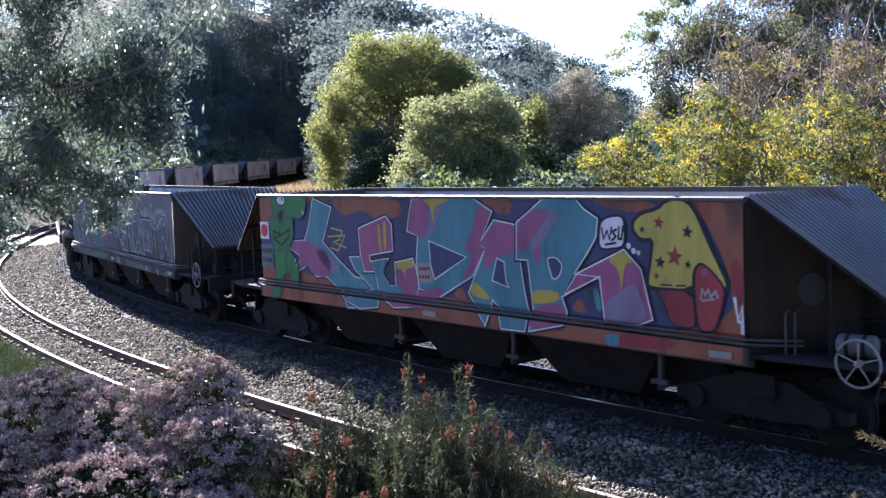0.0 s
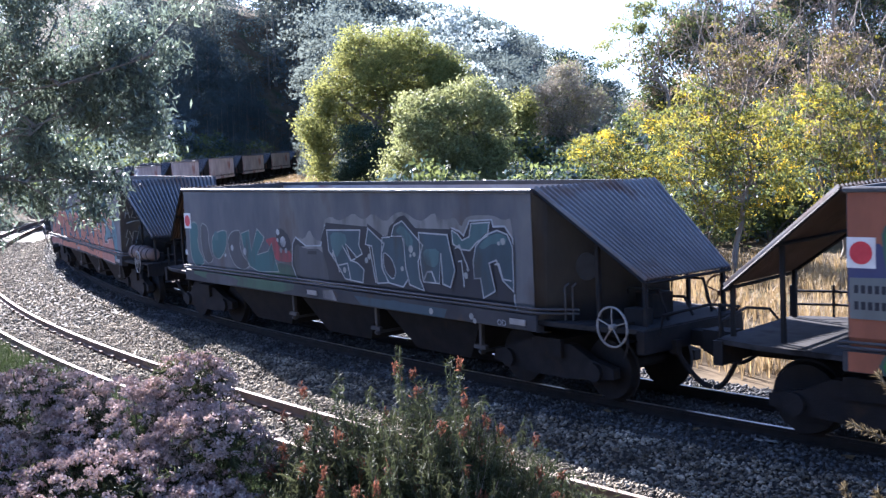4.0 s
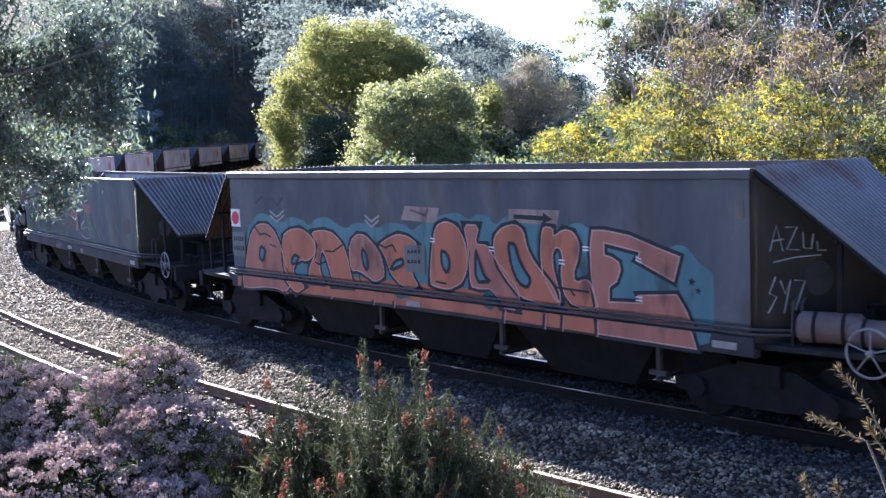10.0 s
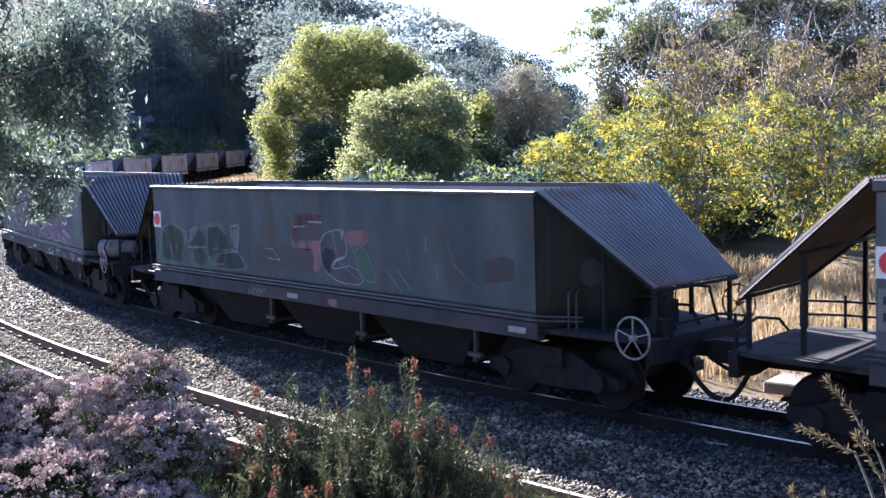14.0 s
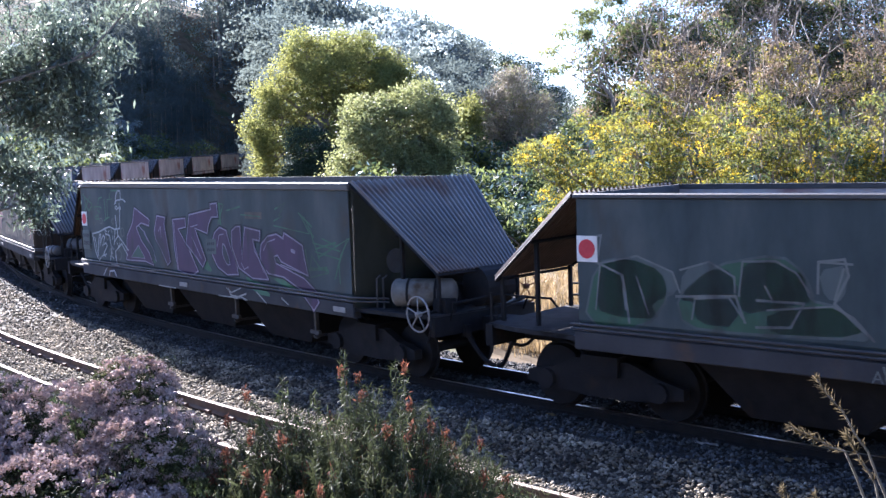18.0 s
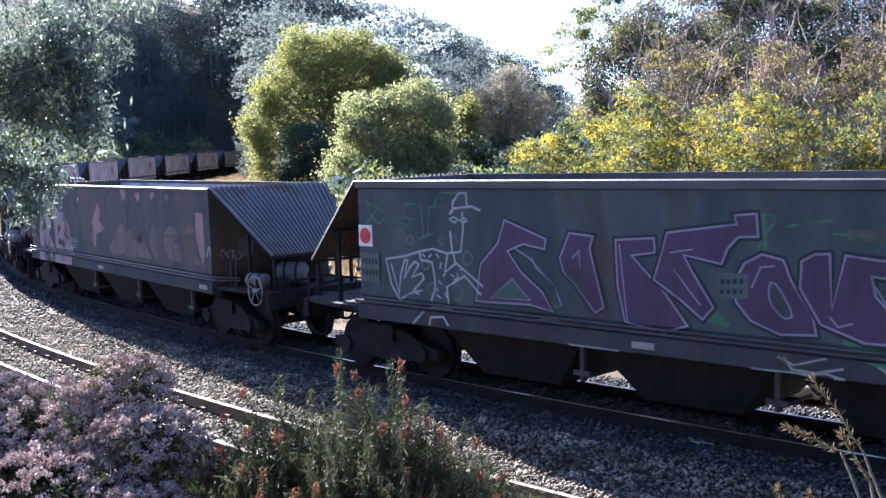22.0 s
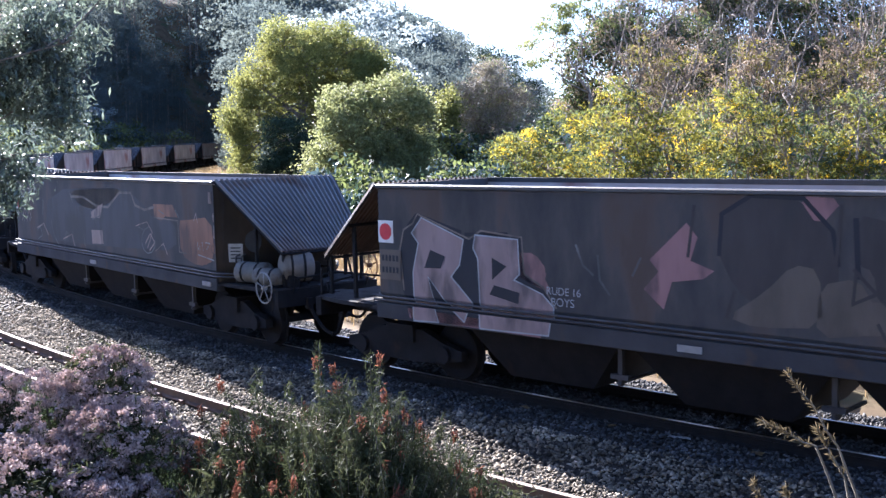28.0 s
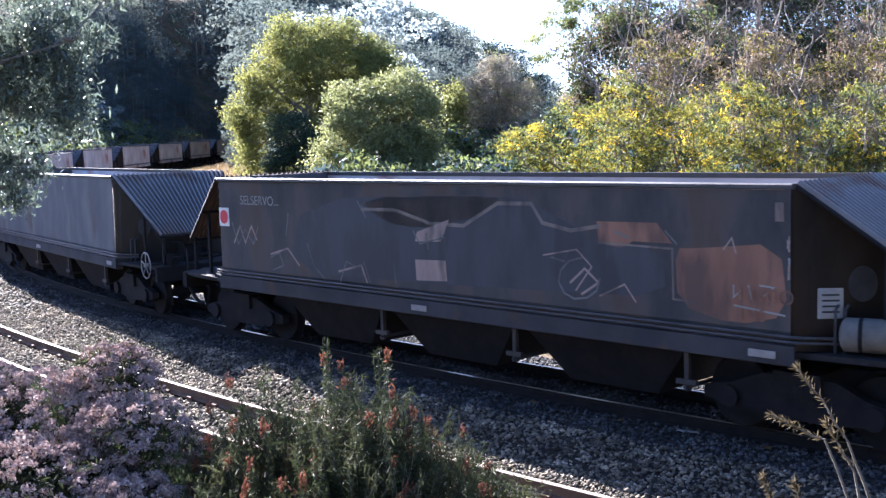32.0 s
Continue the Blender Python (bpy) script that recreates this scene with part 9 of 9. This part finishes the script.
    tagged(t, "blue-green forest eucalypt on the hillside, leaves paled for haze", "tree", "forest on the hillside")
    FOREST.append(t)
    FOREST_BLOBS.append(b)
SKY_X = (-300, 560, 690, 750, 830, 885, 935, 960, 985, 1040, 1090, 1150, 1900)
SKY_Y = (-190, -90, -15, 2, 30, 56, 88, 92, 130, 145, 110, 30, -60)
rng = np.random.default_rng(7)
SPOTS = []
placed = 0
tries = 0
while placed < 790 and tries < 12000:
    tries += 1
    u = rng.uniform(-330, 1750) if placed < 150 else rng.uniform(150, 800) if placed < 330 else rng.uniform(430, 860) if placed < 450 else rng.uniform(470, 1050)
    d = rng.uniform(72, 240) if u > 560 else rng.uniform(52, 290)
    if placed >= 450:
        d = rng.uniform(105, 250)
    if placed >= 640:
        u, d = rng.uniform(170, 600), rng.uniform(85, 200)
    x = d * (u - 784) / 1930 + 0.0047 * d
    g, o = ground_height(np.array([[x]]), np.array([[d]]))
    g, o = float(g[0, 0]), float(o[0, 0])
    if abs(o) < 7.5 or (o < 0 and u < 560 and d < 110):
        continue
    top = 3.54 + (240 - 0.0457 * (u - 784) - float(np.interp(u, SKY_X, SKY_Y))) / 1930 * d - g
    h = min(top * rng.uniform(0.62 if placed < 330 else 0.96, 1.06), rng.uniform(13, 24) if placed < 330 else 26)
    if placed >= 640:
        h = min(h, rng.uniform(7, 14))
    if abs(o) < 22 and u < 490:
        h = min(h, 3.2 + max(0.0, abs(o) - 8) * 0.6)
    if h < 3.0:
        continue
    k = h / 13.5
    # sunlit slope takes darker leaves, the shaded valley paler haze-tinted ones
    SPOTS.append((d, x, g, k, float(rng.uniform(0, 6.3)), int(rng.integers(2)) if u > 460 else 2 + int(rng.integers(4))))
    placed += 1
SPOTS.sort()
for i, (d, x, g, k, turn, kind) in enumerate(SPOTS[:290]):
    m = Matrix.Translation((x, d, g)) @ Matrix.Rotation(turn, 4, "Z") @ Matrix.Diagonal((k, k, k, 1))
    if i < 6:
        FOREST[i].matrix_basis = m
    else:
        copy_thing(FOREST[kind], m)
leaves, trunks = [], bmesh.new()
for d, x, g, k, turn, kind in SPOTS[290:]:
    p = crown_points(rng, FOREST_BLOBS[kind], 1700, 0.5, 10, 0.55)
    ca, sa = math.cos(turn), math.sin(turn)
    p = np.stack([p[:, 0] * ca - p[:, 1] * sa, p[:, 0] * sa + p[:, 1] * ca, p[:, 2]], 1) * k + np.array((x, d, g))
    leaves.append(leaf_verts(rng, p, 0.34 * k, 0.19 * k, 0.4))
    tube(trunks, [(x, d, g - 0.5), (x + 0.2, d, g + 10 * k)], 0.2 * k, 0.08 * k, 5)
tagged(new("far_forest", mesh_from("far_forest", np.concatenate(leaves), 4, ["leaf_far"])), "blue-green eucalypt forest on the far hillside, tinted for haze", "forest", kind="stuff")
tagged(part("far_trunks", trunks, "bark_pale"), "pale trunks of the far hillside forest", "tree trunks", kind="stuff")

# unseen trees added on the bank behind the camera to block skylight
for i in range(36):
    r = np.random.default_rng(300 + i)
    a = radians(150 + 240 * (i + r.uniform(0, 1)) / 36)
    d = r.uniform(9, 20)
    x, y = d * math.cos(a) * 1.1 + 1.5, d * math.sin(a) - 3
    _, o = ground_height(np.array([[x]]), np.array([[y]]))
    if abs(float(o[0, 0])) < 8 or y > 1.5:
        continue
    k = r.uniform(0.85, 1.25)
    copy_thing(FOREST[i % 6], Matrix.Translation((x, y, height_at(x, y))) @ Matrix.Rotation(r.uniform(0, 6), 4, "Z") @ Matrix.Diagonal((k, k, k, 1)))

# bushes along the far leg and behind the trees
BUSH = []
for i in range(3):
    r = np.random.default_rng(140 + i)
    t = new("bush")
    bm = bmesh.new()
    for _ in range(5):
        tube(bm, bent(r, (0, 0, -0.1), (r.normal() * 0.8, r.normal() * 0.8, 1.3), 4, 0.06), 0.04, 0.015, 5)
    part("stem", bm, "bark", t)
    b = [(r.normal() * 0.9, r.normal() * 0.9, r.uniform(0.5, 1.6), r.uniform(0.7, 1.1), r.uniform(0.5, 0.8)) for _ in range(6)]
    new("crown", crown_mesh("crown", r, b, 2600, 0.2, 0.085, [("leaf_low", 2), ("leaf_euc", 1), ("leaf_dark", 1)], 0.2, 18, 0.1, 0.4)).parent = t
    tagged(t, "low green bush on the slope", "bush", "bushes on the slope")
    BUSH.append(t)
n = 0
for i in range(130):
    r = np.random.default_rng(900 + i)
    if i < 60:
        x, y, h = on_line(r.uniform(-150, -35), r.uniform(7.5, 16))
        k = r.uniform(1.0, 2.3)
    elif i < 95:
        x, y = r.uniform(-3, 24), r.uniform(33, 44)
        k = r.uniform(0.8, 1.5)
    else:
        x, y = r.uniform(2, 30), r.uniform(52, 75)
        k = r.uniform(1.2, 2.2)
    k = 1.0 if n < 3 else k
    m = Matrix.Translation((x, y, height_at(x, y))) @ Matrix.Rotation(r.uniform(0, 6), 4, "Z") @ Matrix.Diagonal((k, k, k, 1))
    if n < 3:
        BUSH[n].matrix_basis = m
    else:
        copy_thing(BUSH[int(r.integers(3))], m)
    n += 1


# ------------------------------------------------------------------ grass, stones, foreground plants
def blades(rng, foot, length, width, lean=0.5):
    """Bent grass blades of two quads each, from foot points (n, 3)."""
    n = len(foot)
    a = rng.uniform(0, 2 * math.pi, n)
    d = np.stack([np.cos(a), np.sin(a), np.zeros(n)], 1)
    s = np.stack([-np.sin(a), np.cos(a), np.zeros(n)], 1) * width / 2
    L = (rng.uniform(0.5, 1.2, n) * length)[:, None]
    k = rng.uniform(0.2, 1, (n, 1)) * lean
    up = np.array([0, 0, 1.0])
    p1 = foot + up * L * 0.55 + d * L * 0.2 * k
    p2 = foot + up * L * (0.95 - 0.3 * k) + d * L * 0.75 * k
    q = np.stack([foot - s, foot + s, p1 + s * 0.8, p1 - s * 0.8, p1 - s * 0.8, p1 + s * 0.8, p2 + s * 0.15, p2 - s * 0.15], 1)
    return q.reshape(-1, 3)


def scatter(rng, n, s0, s1, o0, o1):
    s, o = rng.uniform(s0, s1, n), rng.uniform(o0, o1, n)
    h = np.interp(s, ARC, TURN)
    x = np.interp(s, ARC, LINE_X) + o * np.sin(h)
    y = np.interp(s, ARC, LINE_Y) - o * np.cos(h)
    return x, y, s, o


def tufts(rng, n, per, s0, s1, o0, o1, spread=0.12, lift=0.0):
    x, y, s, o = scatter(rng, n, s0, s1, o0, o1)
    z, _ = ground_height(x[None], y[None])
    p = np.repeat(np.stack([x, y, z[0] - 0.02 + lift], 1), per, 0)
    p[:, :2] += rng.normal(size=(len(p), 2)) * spread
    return p


rng = np.random.default_rng(41)
dry = new("dry_grass", mesh_from("dry_grass", np.concatenate([blades(rng, tufts(rng, 3600, 14, -20, 26, -13, -3.3), 0.55, 0.018, 0.8), blades(rng, tufts(rng, 900, 16, -125, -30, -16, -3.5, 0.3), 0.8, 0.05, 0.8)]), 4, ["dry_grass"]))
tagged(dry, "tan dry grass beside the track", "grass", kind="stuff")
green = new("grass", mesh_from("grass", np.concatenate([blades(rng, tufts(rng, 330, 30, -6, 14, 5.9, 8.6, 0.1), 0.5, 0.011, 0.9), blades(rng, tufts(rng, 1150, 34, -10, 6.5, 4.95, 6.8, 0.12, 0.2), 0.5, 0.012, 1.0), blades(rng, tufts(rng, 260, 16, -20, 25, 8.5, 14, 0.12), 0.35, 0.012, 0.9), blades(rng, tufts(rng, 520, 32, -9, 3, 6.2, 7.8, 0.15), 0.85, 0.014, 0.8)]), 4, ["grass"]))
tagged(green, "long green grass on the bank beside the track", "grass", kind="stuff")


def stones(rng, x, y, z, size, mat):
    n = len(x)
    base = np.array([(1, 0, 0), (0, 1, 0), (-1, 0, 0), (0, -1, 0), (0, 0, 1), (0, 0, -1)], float)
    tri = np.array([(0, 1, 4), (1, 2, 4), (2, 3, 4), (3, 0, 4), (1, 0, 5), (2, 1, 5), (3, 2, 5), (0, 3, 5)])
    v = base[None] * rng.uniform(0.55, 1.15, (n, 6, 1)) + rng.normal(size=(n, 6, 3)) * 0.16
    a = rng.uniform(0, 6.28, n)
    b = rng.uniform(-0.9, 0.9, n)
    ca, sa, cb, sb = np.cos(a), np.sin(a), np.cos(b), np.sin(b)
    vx, vy, vz = v[..., 0], v[..., 1], v[..., 2]
    y1, z1 = vy * cb[:, None] - vz * sb[:, None], vy * sb[:, None] + vz * cb[:, None]
    x2, y2 = vx * ca[:, None] - y1 * sa[:, None], vx * sa[:, None] + y1 * ca[:, None]
    k = (size * rng.uniform(0.6, 1.35, n))[:, None]
    v = np.stack([x2 * k + x[:, None], y2 * k + y[:, None], z1 * k * 0.8 + z[:, None]], -1)
    me = bpy.data.meshes.new("ballast_stones")
    faces = (tri[None] + (np.arange(n) * 6)[:, None, None]).reshape(-1, 3)
    vv = v.reshape(-1, 3)
    me.vertices.add(len(vv))
    me.vertices.foreach_set("co", vv.astype(np.float32).ravel())
    me.loops.add(faces.size)
    me.loops.foreach_set("vertex_index", faces.astype(np.int32).ravel())
    me.polygons.add(len(faces))
    me.polygons.foreach_set("loop_start", np.arange(0, faces.size, 3, dtype=np.int32))
    me.update(calc_edges=True)
    me.materials.append(M[mat])
    return me


rng = np.random.default_rng(51)
bo, bz = [p[0] for p in BED], [p[1] for p in BED]


def bed_stones(n, s0, s1, o0, o1, size, mat="stone"):
    x, y, s, o = scatter(rng, n, s0, s1, o0, o1)
    keep = np.ones(n, bool)
    for c in (-0.565, 0.565, TRACK_GAP - 0.565, TRACK_GAP + 0.565):
        keep &= abs(o - c) > 0.085
    x, y, s, o = x[keep], y[keep], s[keep], o[keep]
    z = np.interp(o, bo, bz) + 0.0067 * np.maximum(0, -s - 30) + rng.uniform(-0.012, 0.03, len(x))
    return stones(rng, x, y, z, size, mat)


tagged(new("ballast_stones", bed_stones(80000, -8, 17, 1.4, 6.3, 0.031)), "loose grey and tan ballast stones", "stones", kind="stuff")
tagged(new("ballast_stones", bed_stones(27000, -38, -8, 1.3, 6.3, 0.043)), "loose grey and tan ballast stones", "stones", kind="stuff")
# dark stones below the train: its shade is put into their colour
tagged(new("coal_dusted_stones", bed_stones(38000, -8, 17, -2.4, 1.5, 0.031, "shade_stone")), "dark ballast stones with the train's shade put into their colour", "stones", kind="stuff")
tagged(new("coal_dusted_stones", bed_stones(12000, -38, -8, -2.4, 1.4, 0.045, "shade_stone")), "dark ballast stones with the train's shade put into their colour", "stones", kind="stuff")

# pale litter on the ballast
for i, (s, o) in enumerate(((9.3, 0.82), (9.42, 0.8), (8.44, 0.84), (7.0, 0.8), (10.4, 0.84))):
    r = np.random.default_rng(500 + i)
    x, y, h = on_line(s, o)
    bm = bmesh.new()
    n = 7
    ring = [bm.verts.new((0.09 * math.cos(6.283 * j / n) * r.uniform(0.6, 1.3), 0.05 * math.sin(6.283 * j / n) * r.uniform(0.6, 1.3), r.uniform(0, 0.03))) for j in range(n)]
    mid = bm.verts.new((0, 0, 0.035))
    for j in range(n):
        bm.faces.new((ring[j], ring[(j + 1) % n], mid))
    bmesh.ops.solidify(bm, geom=bm.faces[:], thickness=0.006)
    scrap = part("litter_scrap", bm, "scrap" if i < 2 else "dry_grass")
    scrap.matrix_world = Matrix.Translation((x, y, -0.142)) @ Matrix.Rotation(h + r.uniform(-0.6, 0.6), 4, "Z")
    tagged(scrap, "pale crumpled scrap lying on dark ballast", "litter")

# concrete slab lying beyond the track
x, y, h = on_line(8.6, -3.4)
bm = bmesh.new()
box(bm, -0.75, 0.75, -0.4, 0.4, 0, 0.18)
bmesh.ops.bevel(bm, geom=bm.edges[:], offset=0.02, segments=1, affect="EDGES")
slab = part("concrete_slab", bm, "concrete")
slab.matrix_world = Matrix.Translation((x, y, -0.42)) @ Matrix.Rotation(h + 0.12, 4, "Z")
tagged(slab, "pale concrete slab lying in gravel beside the track", "slab")


def clusters(rng, centres, per, r):
    d = rng.normal(size=(len(centres), per, 3))
    d /= np.linalg.norm(d, axis=2)[..., None]
    d[..., 2] = abs(d[..., 2])
    return (centres[:, None] + d * r * rng.uniform(0.5, 1, (len(centres), per, 1))).reshape(-1, 3)


def flower_shrub():
    rng = np.random.default_rng(61)
    t = new("flowering_shrub")
    fx, fy = -2.3, 6.2
    fz = height_at(fx, fy) - 0.05
    t.location = (fx, fy, fz)
    blobs = [(-2.75, 6.5, 1.93, 0.5, 0.45), (-2.2, 6.4, 1.86, 0.5, 0.44), (-1.78, 6.5, 2.08, 0.28, 0.32), (-1.6, 6.1, 1.8, 0.38, 0.4), (-2.1, 5.8, 1.58, 0.65, 0.5), (-2.9, 6.0, 1.63, 0.55, 0.5), (-1.5, 5.6, 1.45, 0.38, 0.45), (-3.3, 6.4, 1.75, 0.45, 0.45), (-2.3, 5.4, 1.38, 0.6, 0.48)]
    rel = [(b[0] - fx, b[1] - fy, b[2] - fz, b[3], b[4]) for b in blobs]
    for b in rel:
        for _ in range(4):
            bm = bmesh.new()
            tube(bm, bent(rng, (rng.normal() * 0.08, rng.normal() * 0.08, 0), (b[0] + rng.normal() * 0.12, b[1] + rng.normal() * 0.12, b[2] + b[4] * 0.6), 5, 0.05), 0.012, 0.004, 5)
            part("stem", bm, "bark", t)
    leaves = crown_points(rng, [(x, y, z - 0.03, rx * 0.86, rz * 0.86) for x, y, z, rx, rz in rel], 52000, 0.05, 14, 0.25)
    new("foliage", mesh_from("foliage", leaf_verts(rng, leaves, 0.05, 0.009, -0.3), 4, ["leaf_shrub"])).parent = t
    w = np.array([b[3] * b[4] for b in rel])
    pick = rng.choice(len(rel), 3300, p=w / w.sum())
    B = np.array(rel)[pick]
    d = rng.normal(size=(3300, 3))
    d /= np.linalg.norm(d, axis=1)[:, None]
    d[:, 2] = abs(d[:, 2]) * 0.9 - 0.15
    heads = B[:, :3] + d * np.stack([B[:, 3], B[:, 3], B[:, 4]], 1) * rng.uniform(0.88, 1.08, (3300, 1))
    fl = clusters(rng, heads, 44, 0.042)
    bl = new("blossom", mesh_from("blossom", leaf_verts(rng, fl, 0.0165, 0.0155), 4, ["petal"]))
    bl.parent = t
    tagged(bl, "clustered pale pink-mauve blossom")
    return tagged(t, "dense shrub covered in pale pink-mauve blossom on the bank", "shrub")


def needle_shrub(name, label, foot, tips, per_stem, seed, red=0.12, length=0.045, width=0.006, stem_r=0.005, fill=()):
    rng = np.random.default_rng(seed)
    t = new(name)
    fz = height_at(*foot) - 0.05
    t.location = (*foot, fz)
    pts, tip_pts = [], []
    for x, y, z in tips:
        root = np.array((rng.normal() * 0.18, rng.normal() * 0.12, 0))
        end = np.array((x - foot[0], y - foot[1], z - fz))
        line = [np.array(p) for p in bent(rng, root, end, 7, 0.025)]
        bm = bmesh.new()
        tube(bm, line, stem_r, stem_r * 0.4, 4)
        part("stem", bm, "bark", t)
        u = rng.uniform(0.32, 1.0, per_stem)
        i = np.minimum((u * 6).astype(int), 5)
        L = np.array(line)
        p = L[i] + (L[i + 1] - L[i]) * (u * 6 - i)[:, None]
        pts.append(p + rng.normal(size=p.shape) * 0.014)
        if rng.uniform() < red:
            tip_pts.append(end + rng.normal(size=(46, 3)) * np.array((0.011, 0.011, 0.022)))
    if fill:
        pts.append(crown_points(rng, [(b[0] - foot[0], b[1] - foot[1], b[2] - fz, b[3], b[4]) for b in fill], 42000, 0.06, 14, 0.3))
    P = np.concatenate(pts)
    new("foliage", mesh_from("foliage", leaf_verts(rng, P, length, width, -1.0), 4, ["leaf_shrub"])).parent = t
    if tip_pts:
        for q in tip_pts:
            tp = new("young_tip", mesh_from("young_tip", leaf_verts(rng, q, 0.035, 0.008, -1.2), 4, ["leaf_tip"]))
            tp.parent = t
            tagged(tp, "orange-red young leaf tip")
    return tagged(t, label, "shrub")


flower_shrub()
rng = np.random.default_rng(71)
tips = []
for i in range(420):
    u = rng.uniform(-1.3, 0.5)
    y = rng.uniform(5.2, 6.4)
    crest = float(np.interp(u, (-1.25, -0.8, -0.45, -0.15, 0.05, 0.35, 0.5), (1.95, 2.12, 2.24, 2.2, 2.08, 1.9, 1.72)))
    tips.append((u * y / 6, y, crest - rng.uniform(0, 1) ** 0.7 * 0.5 - (6 - y) * 0.15))
tips += [(-0.79, 6, 2.3), (-0.45, 6, 2.41), (-0.47, 6.02, 2.3), (-0.17, 6, 2.34), (0.0, 6, 2.12), (-0.62, 6, 2.2), (-0.3, 6, 2.2), (-1.0, 6, 2.2)]
needle_shrub("needle_shrub", "dense fine-leaved green shrub with orange-red young tips", (-0.4, 5.8), tips, 400, 72, 0.24, 0.06, 0.006,
             fill=[(-1.15, 5.9, 1.5, 0.45, 0.45), (-0.7, 5.9, 1.62, 0.5, 0.5), (-0.25, 5.9, 1.62, 0.5, 0.48), (0.15, 5.9, 1.45, 0.4, 0.42), (0.42, 5.8, 1.3, 0.3, 0.35), (-0.4, 5.3, 1.35, 0.7, 0.4), (-1.0, 5.4, 1.35, 0.5, 0.4)])


def bud_stems(foot, lines, seed):
    """Bare stems that end in bristly pale buds."""
    rng = np.random.default_rng(seed)
    t = new("bud_shrub")
    fz = height_at(*foot) - 0.05
    t.location = (*foot, fz)
    for tip, base, leafy in lines:
        a, b = np.array(tip) - np.array((*foot, fz)), np.array(base) - np.array((*foot, fz))
        root = b + (b - a) * 0.5
        root[2] = min(root[2], b[2] - 0.3)
        line = [np.array(p) for p in bent(rng, root, b, 4, 0.02)] + [np.array(p) for p in bent(rng, b, a, 5, 0.03)][1:]
        bm = bmesh.new()
        tube(bm, line, 0.007, 0.003, 6)
        st = part("stem", bm, "bark", t)
        L = np.array(line[3:])
        u = np.concatenate([rng.uniform(0, 0.5, 30), 1 - leafy * rng.uniform(0, 1, 90) ** 1.3]) * (len(L) - 1.001)
        i = u.astype(int)
        p = L[i] + (L[i + 1] - L[i]) * (u - i)[:, None]
        d = (a - b) / np.linalg.norm(a - b)
        v = d + rng.normal(size=p.shape) * 0.55
        v /= np.linalg.norm(v, axis=1)[:, None]
        w = np.cross(v, rng.normal(size=p.shape))
        w /= np.linalg.norm(w, axis=1)[:, None]
        ln = rng.uniform(0.025, 0.05, (len(p), 1))
        q = np.stack([p, p + v * ln * 0.5 + w * 0.003, p + v * ln, p + v * ln * 0.5 - w * 0.003], 1).reshape(-1, 3)
        new("bud_leaves", mesh_from("bud_leaves", q, 4, ["leaf_bud"])).parent = t
    return tagged(t, "sparse brown stems with bristly pale bud tips on the bank", "shrub")


bud_stems((2.0, 4.4), [((1.65, 4.5, 2.49), (1.87, 4.5, 2.16), 0.5), ((1.54, 4.5, 2.29), (1.77, 4.5, 2.17), 0.6), ((1.78, 4.5, 2.24), (1.9, 4.5, 2.02), 0.4), ((1.5, 4.5, 2.02), (1.58, 4.5, 1.8), 0.5),
                      ((1.62, 4.45, 2.0), (1.7, 4.45, 1.75), 0.5)], 74)


# ------------------------------------------------------------------ sleepers and fastenings
def sleepers(out, top, s0, s1):
    first = None
    s = s0
    while s < s1:
        if first is None:
            bm = bmesh.new()
            box(bm, -0.115, 0.115, -1.0, 1.0, -0.16, 0)
            bmesh.ops.bevel(bm, geom=bm.edges[:], offset=0.012, segments=1, affect="EDGES")
            ob = first = part("sleeper", bm, "sleeper", bed)
        else:
            ob = new("sleeper", first.data)
            ob.parent = bed
        x, y, h = on_line(s, out)
        ob.matrix_local = Matrix.Translation((x, y, top + grade(s))) @ Matrix.Rotation(h, 4, "Z")
        s += 0.66


sleepers(0.0, -0.152, -45, 18)
sleepers(TRACK_GAP, -0.285, -45, 18)
bm = bmesh.new()
for s in np.arange(-25, 18, 0.66):
    for o, lift in ((TRACK_GAP - 0.565, -0.09), (TRACK_GAP + 0.565, -0.09)):
        for side in (-1, 1):
            x, y, h = on_line(s, o + side * 0.075)
            m = Matrix.Translation((x, y, lift)) @ Matrix.Rotation(h, 4, "Z")
            box(bm, -0.05, 0.05, -0.03, 0.03, -0.152, -0.105, m)
clips = part("rail_clip", bm, "rail_side", bed)
tagged(clips, kind="stuff")
# ------------------------------------------------------------------ motion of the train
def motions():
    for k, w in WAGONS.items():
        walk(w, [(t, wagon_pose(travel(t) - k * PITCH)) for t in range(33)])
        if k > 5:
            continue
        for ws in [o for o in w.children if o.name.startswith("wheelset")]:
            x = ws.location.x
            ticks = [i * 0.2 for i in range(161)]
            walk(ws, [(t, Matrix.Translation((x, 0, 0.42)) @ Matrix.Rotation((travel(t) - travel(0)) / 0.42, 4, "Y")) for t in ticks])


motions()
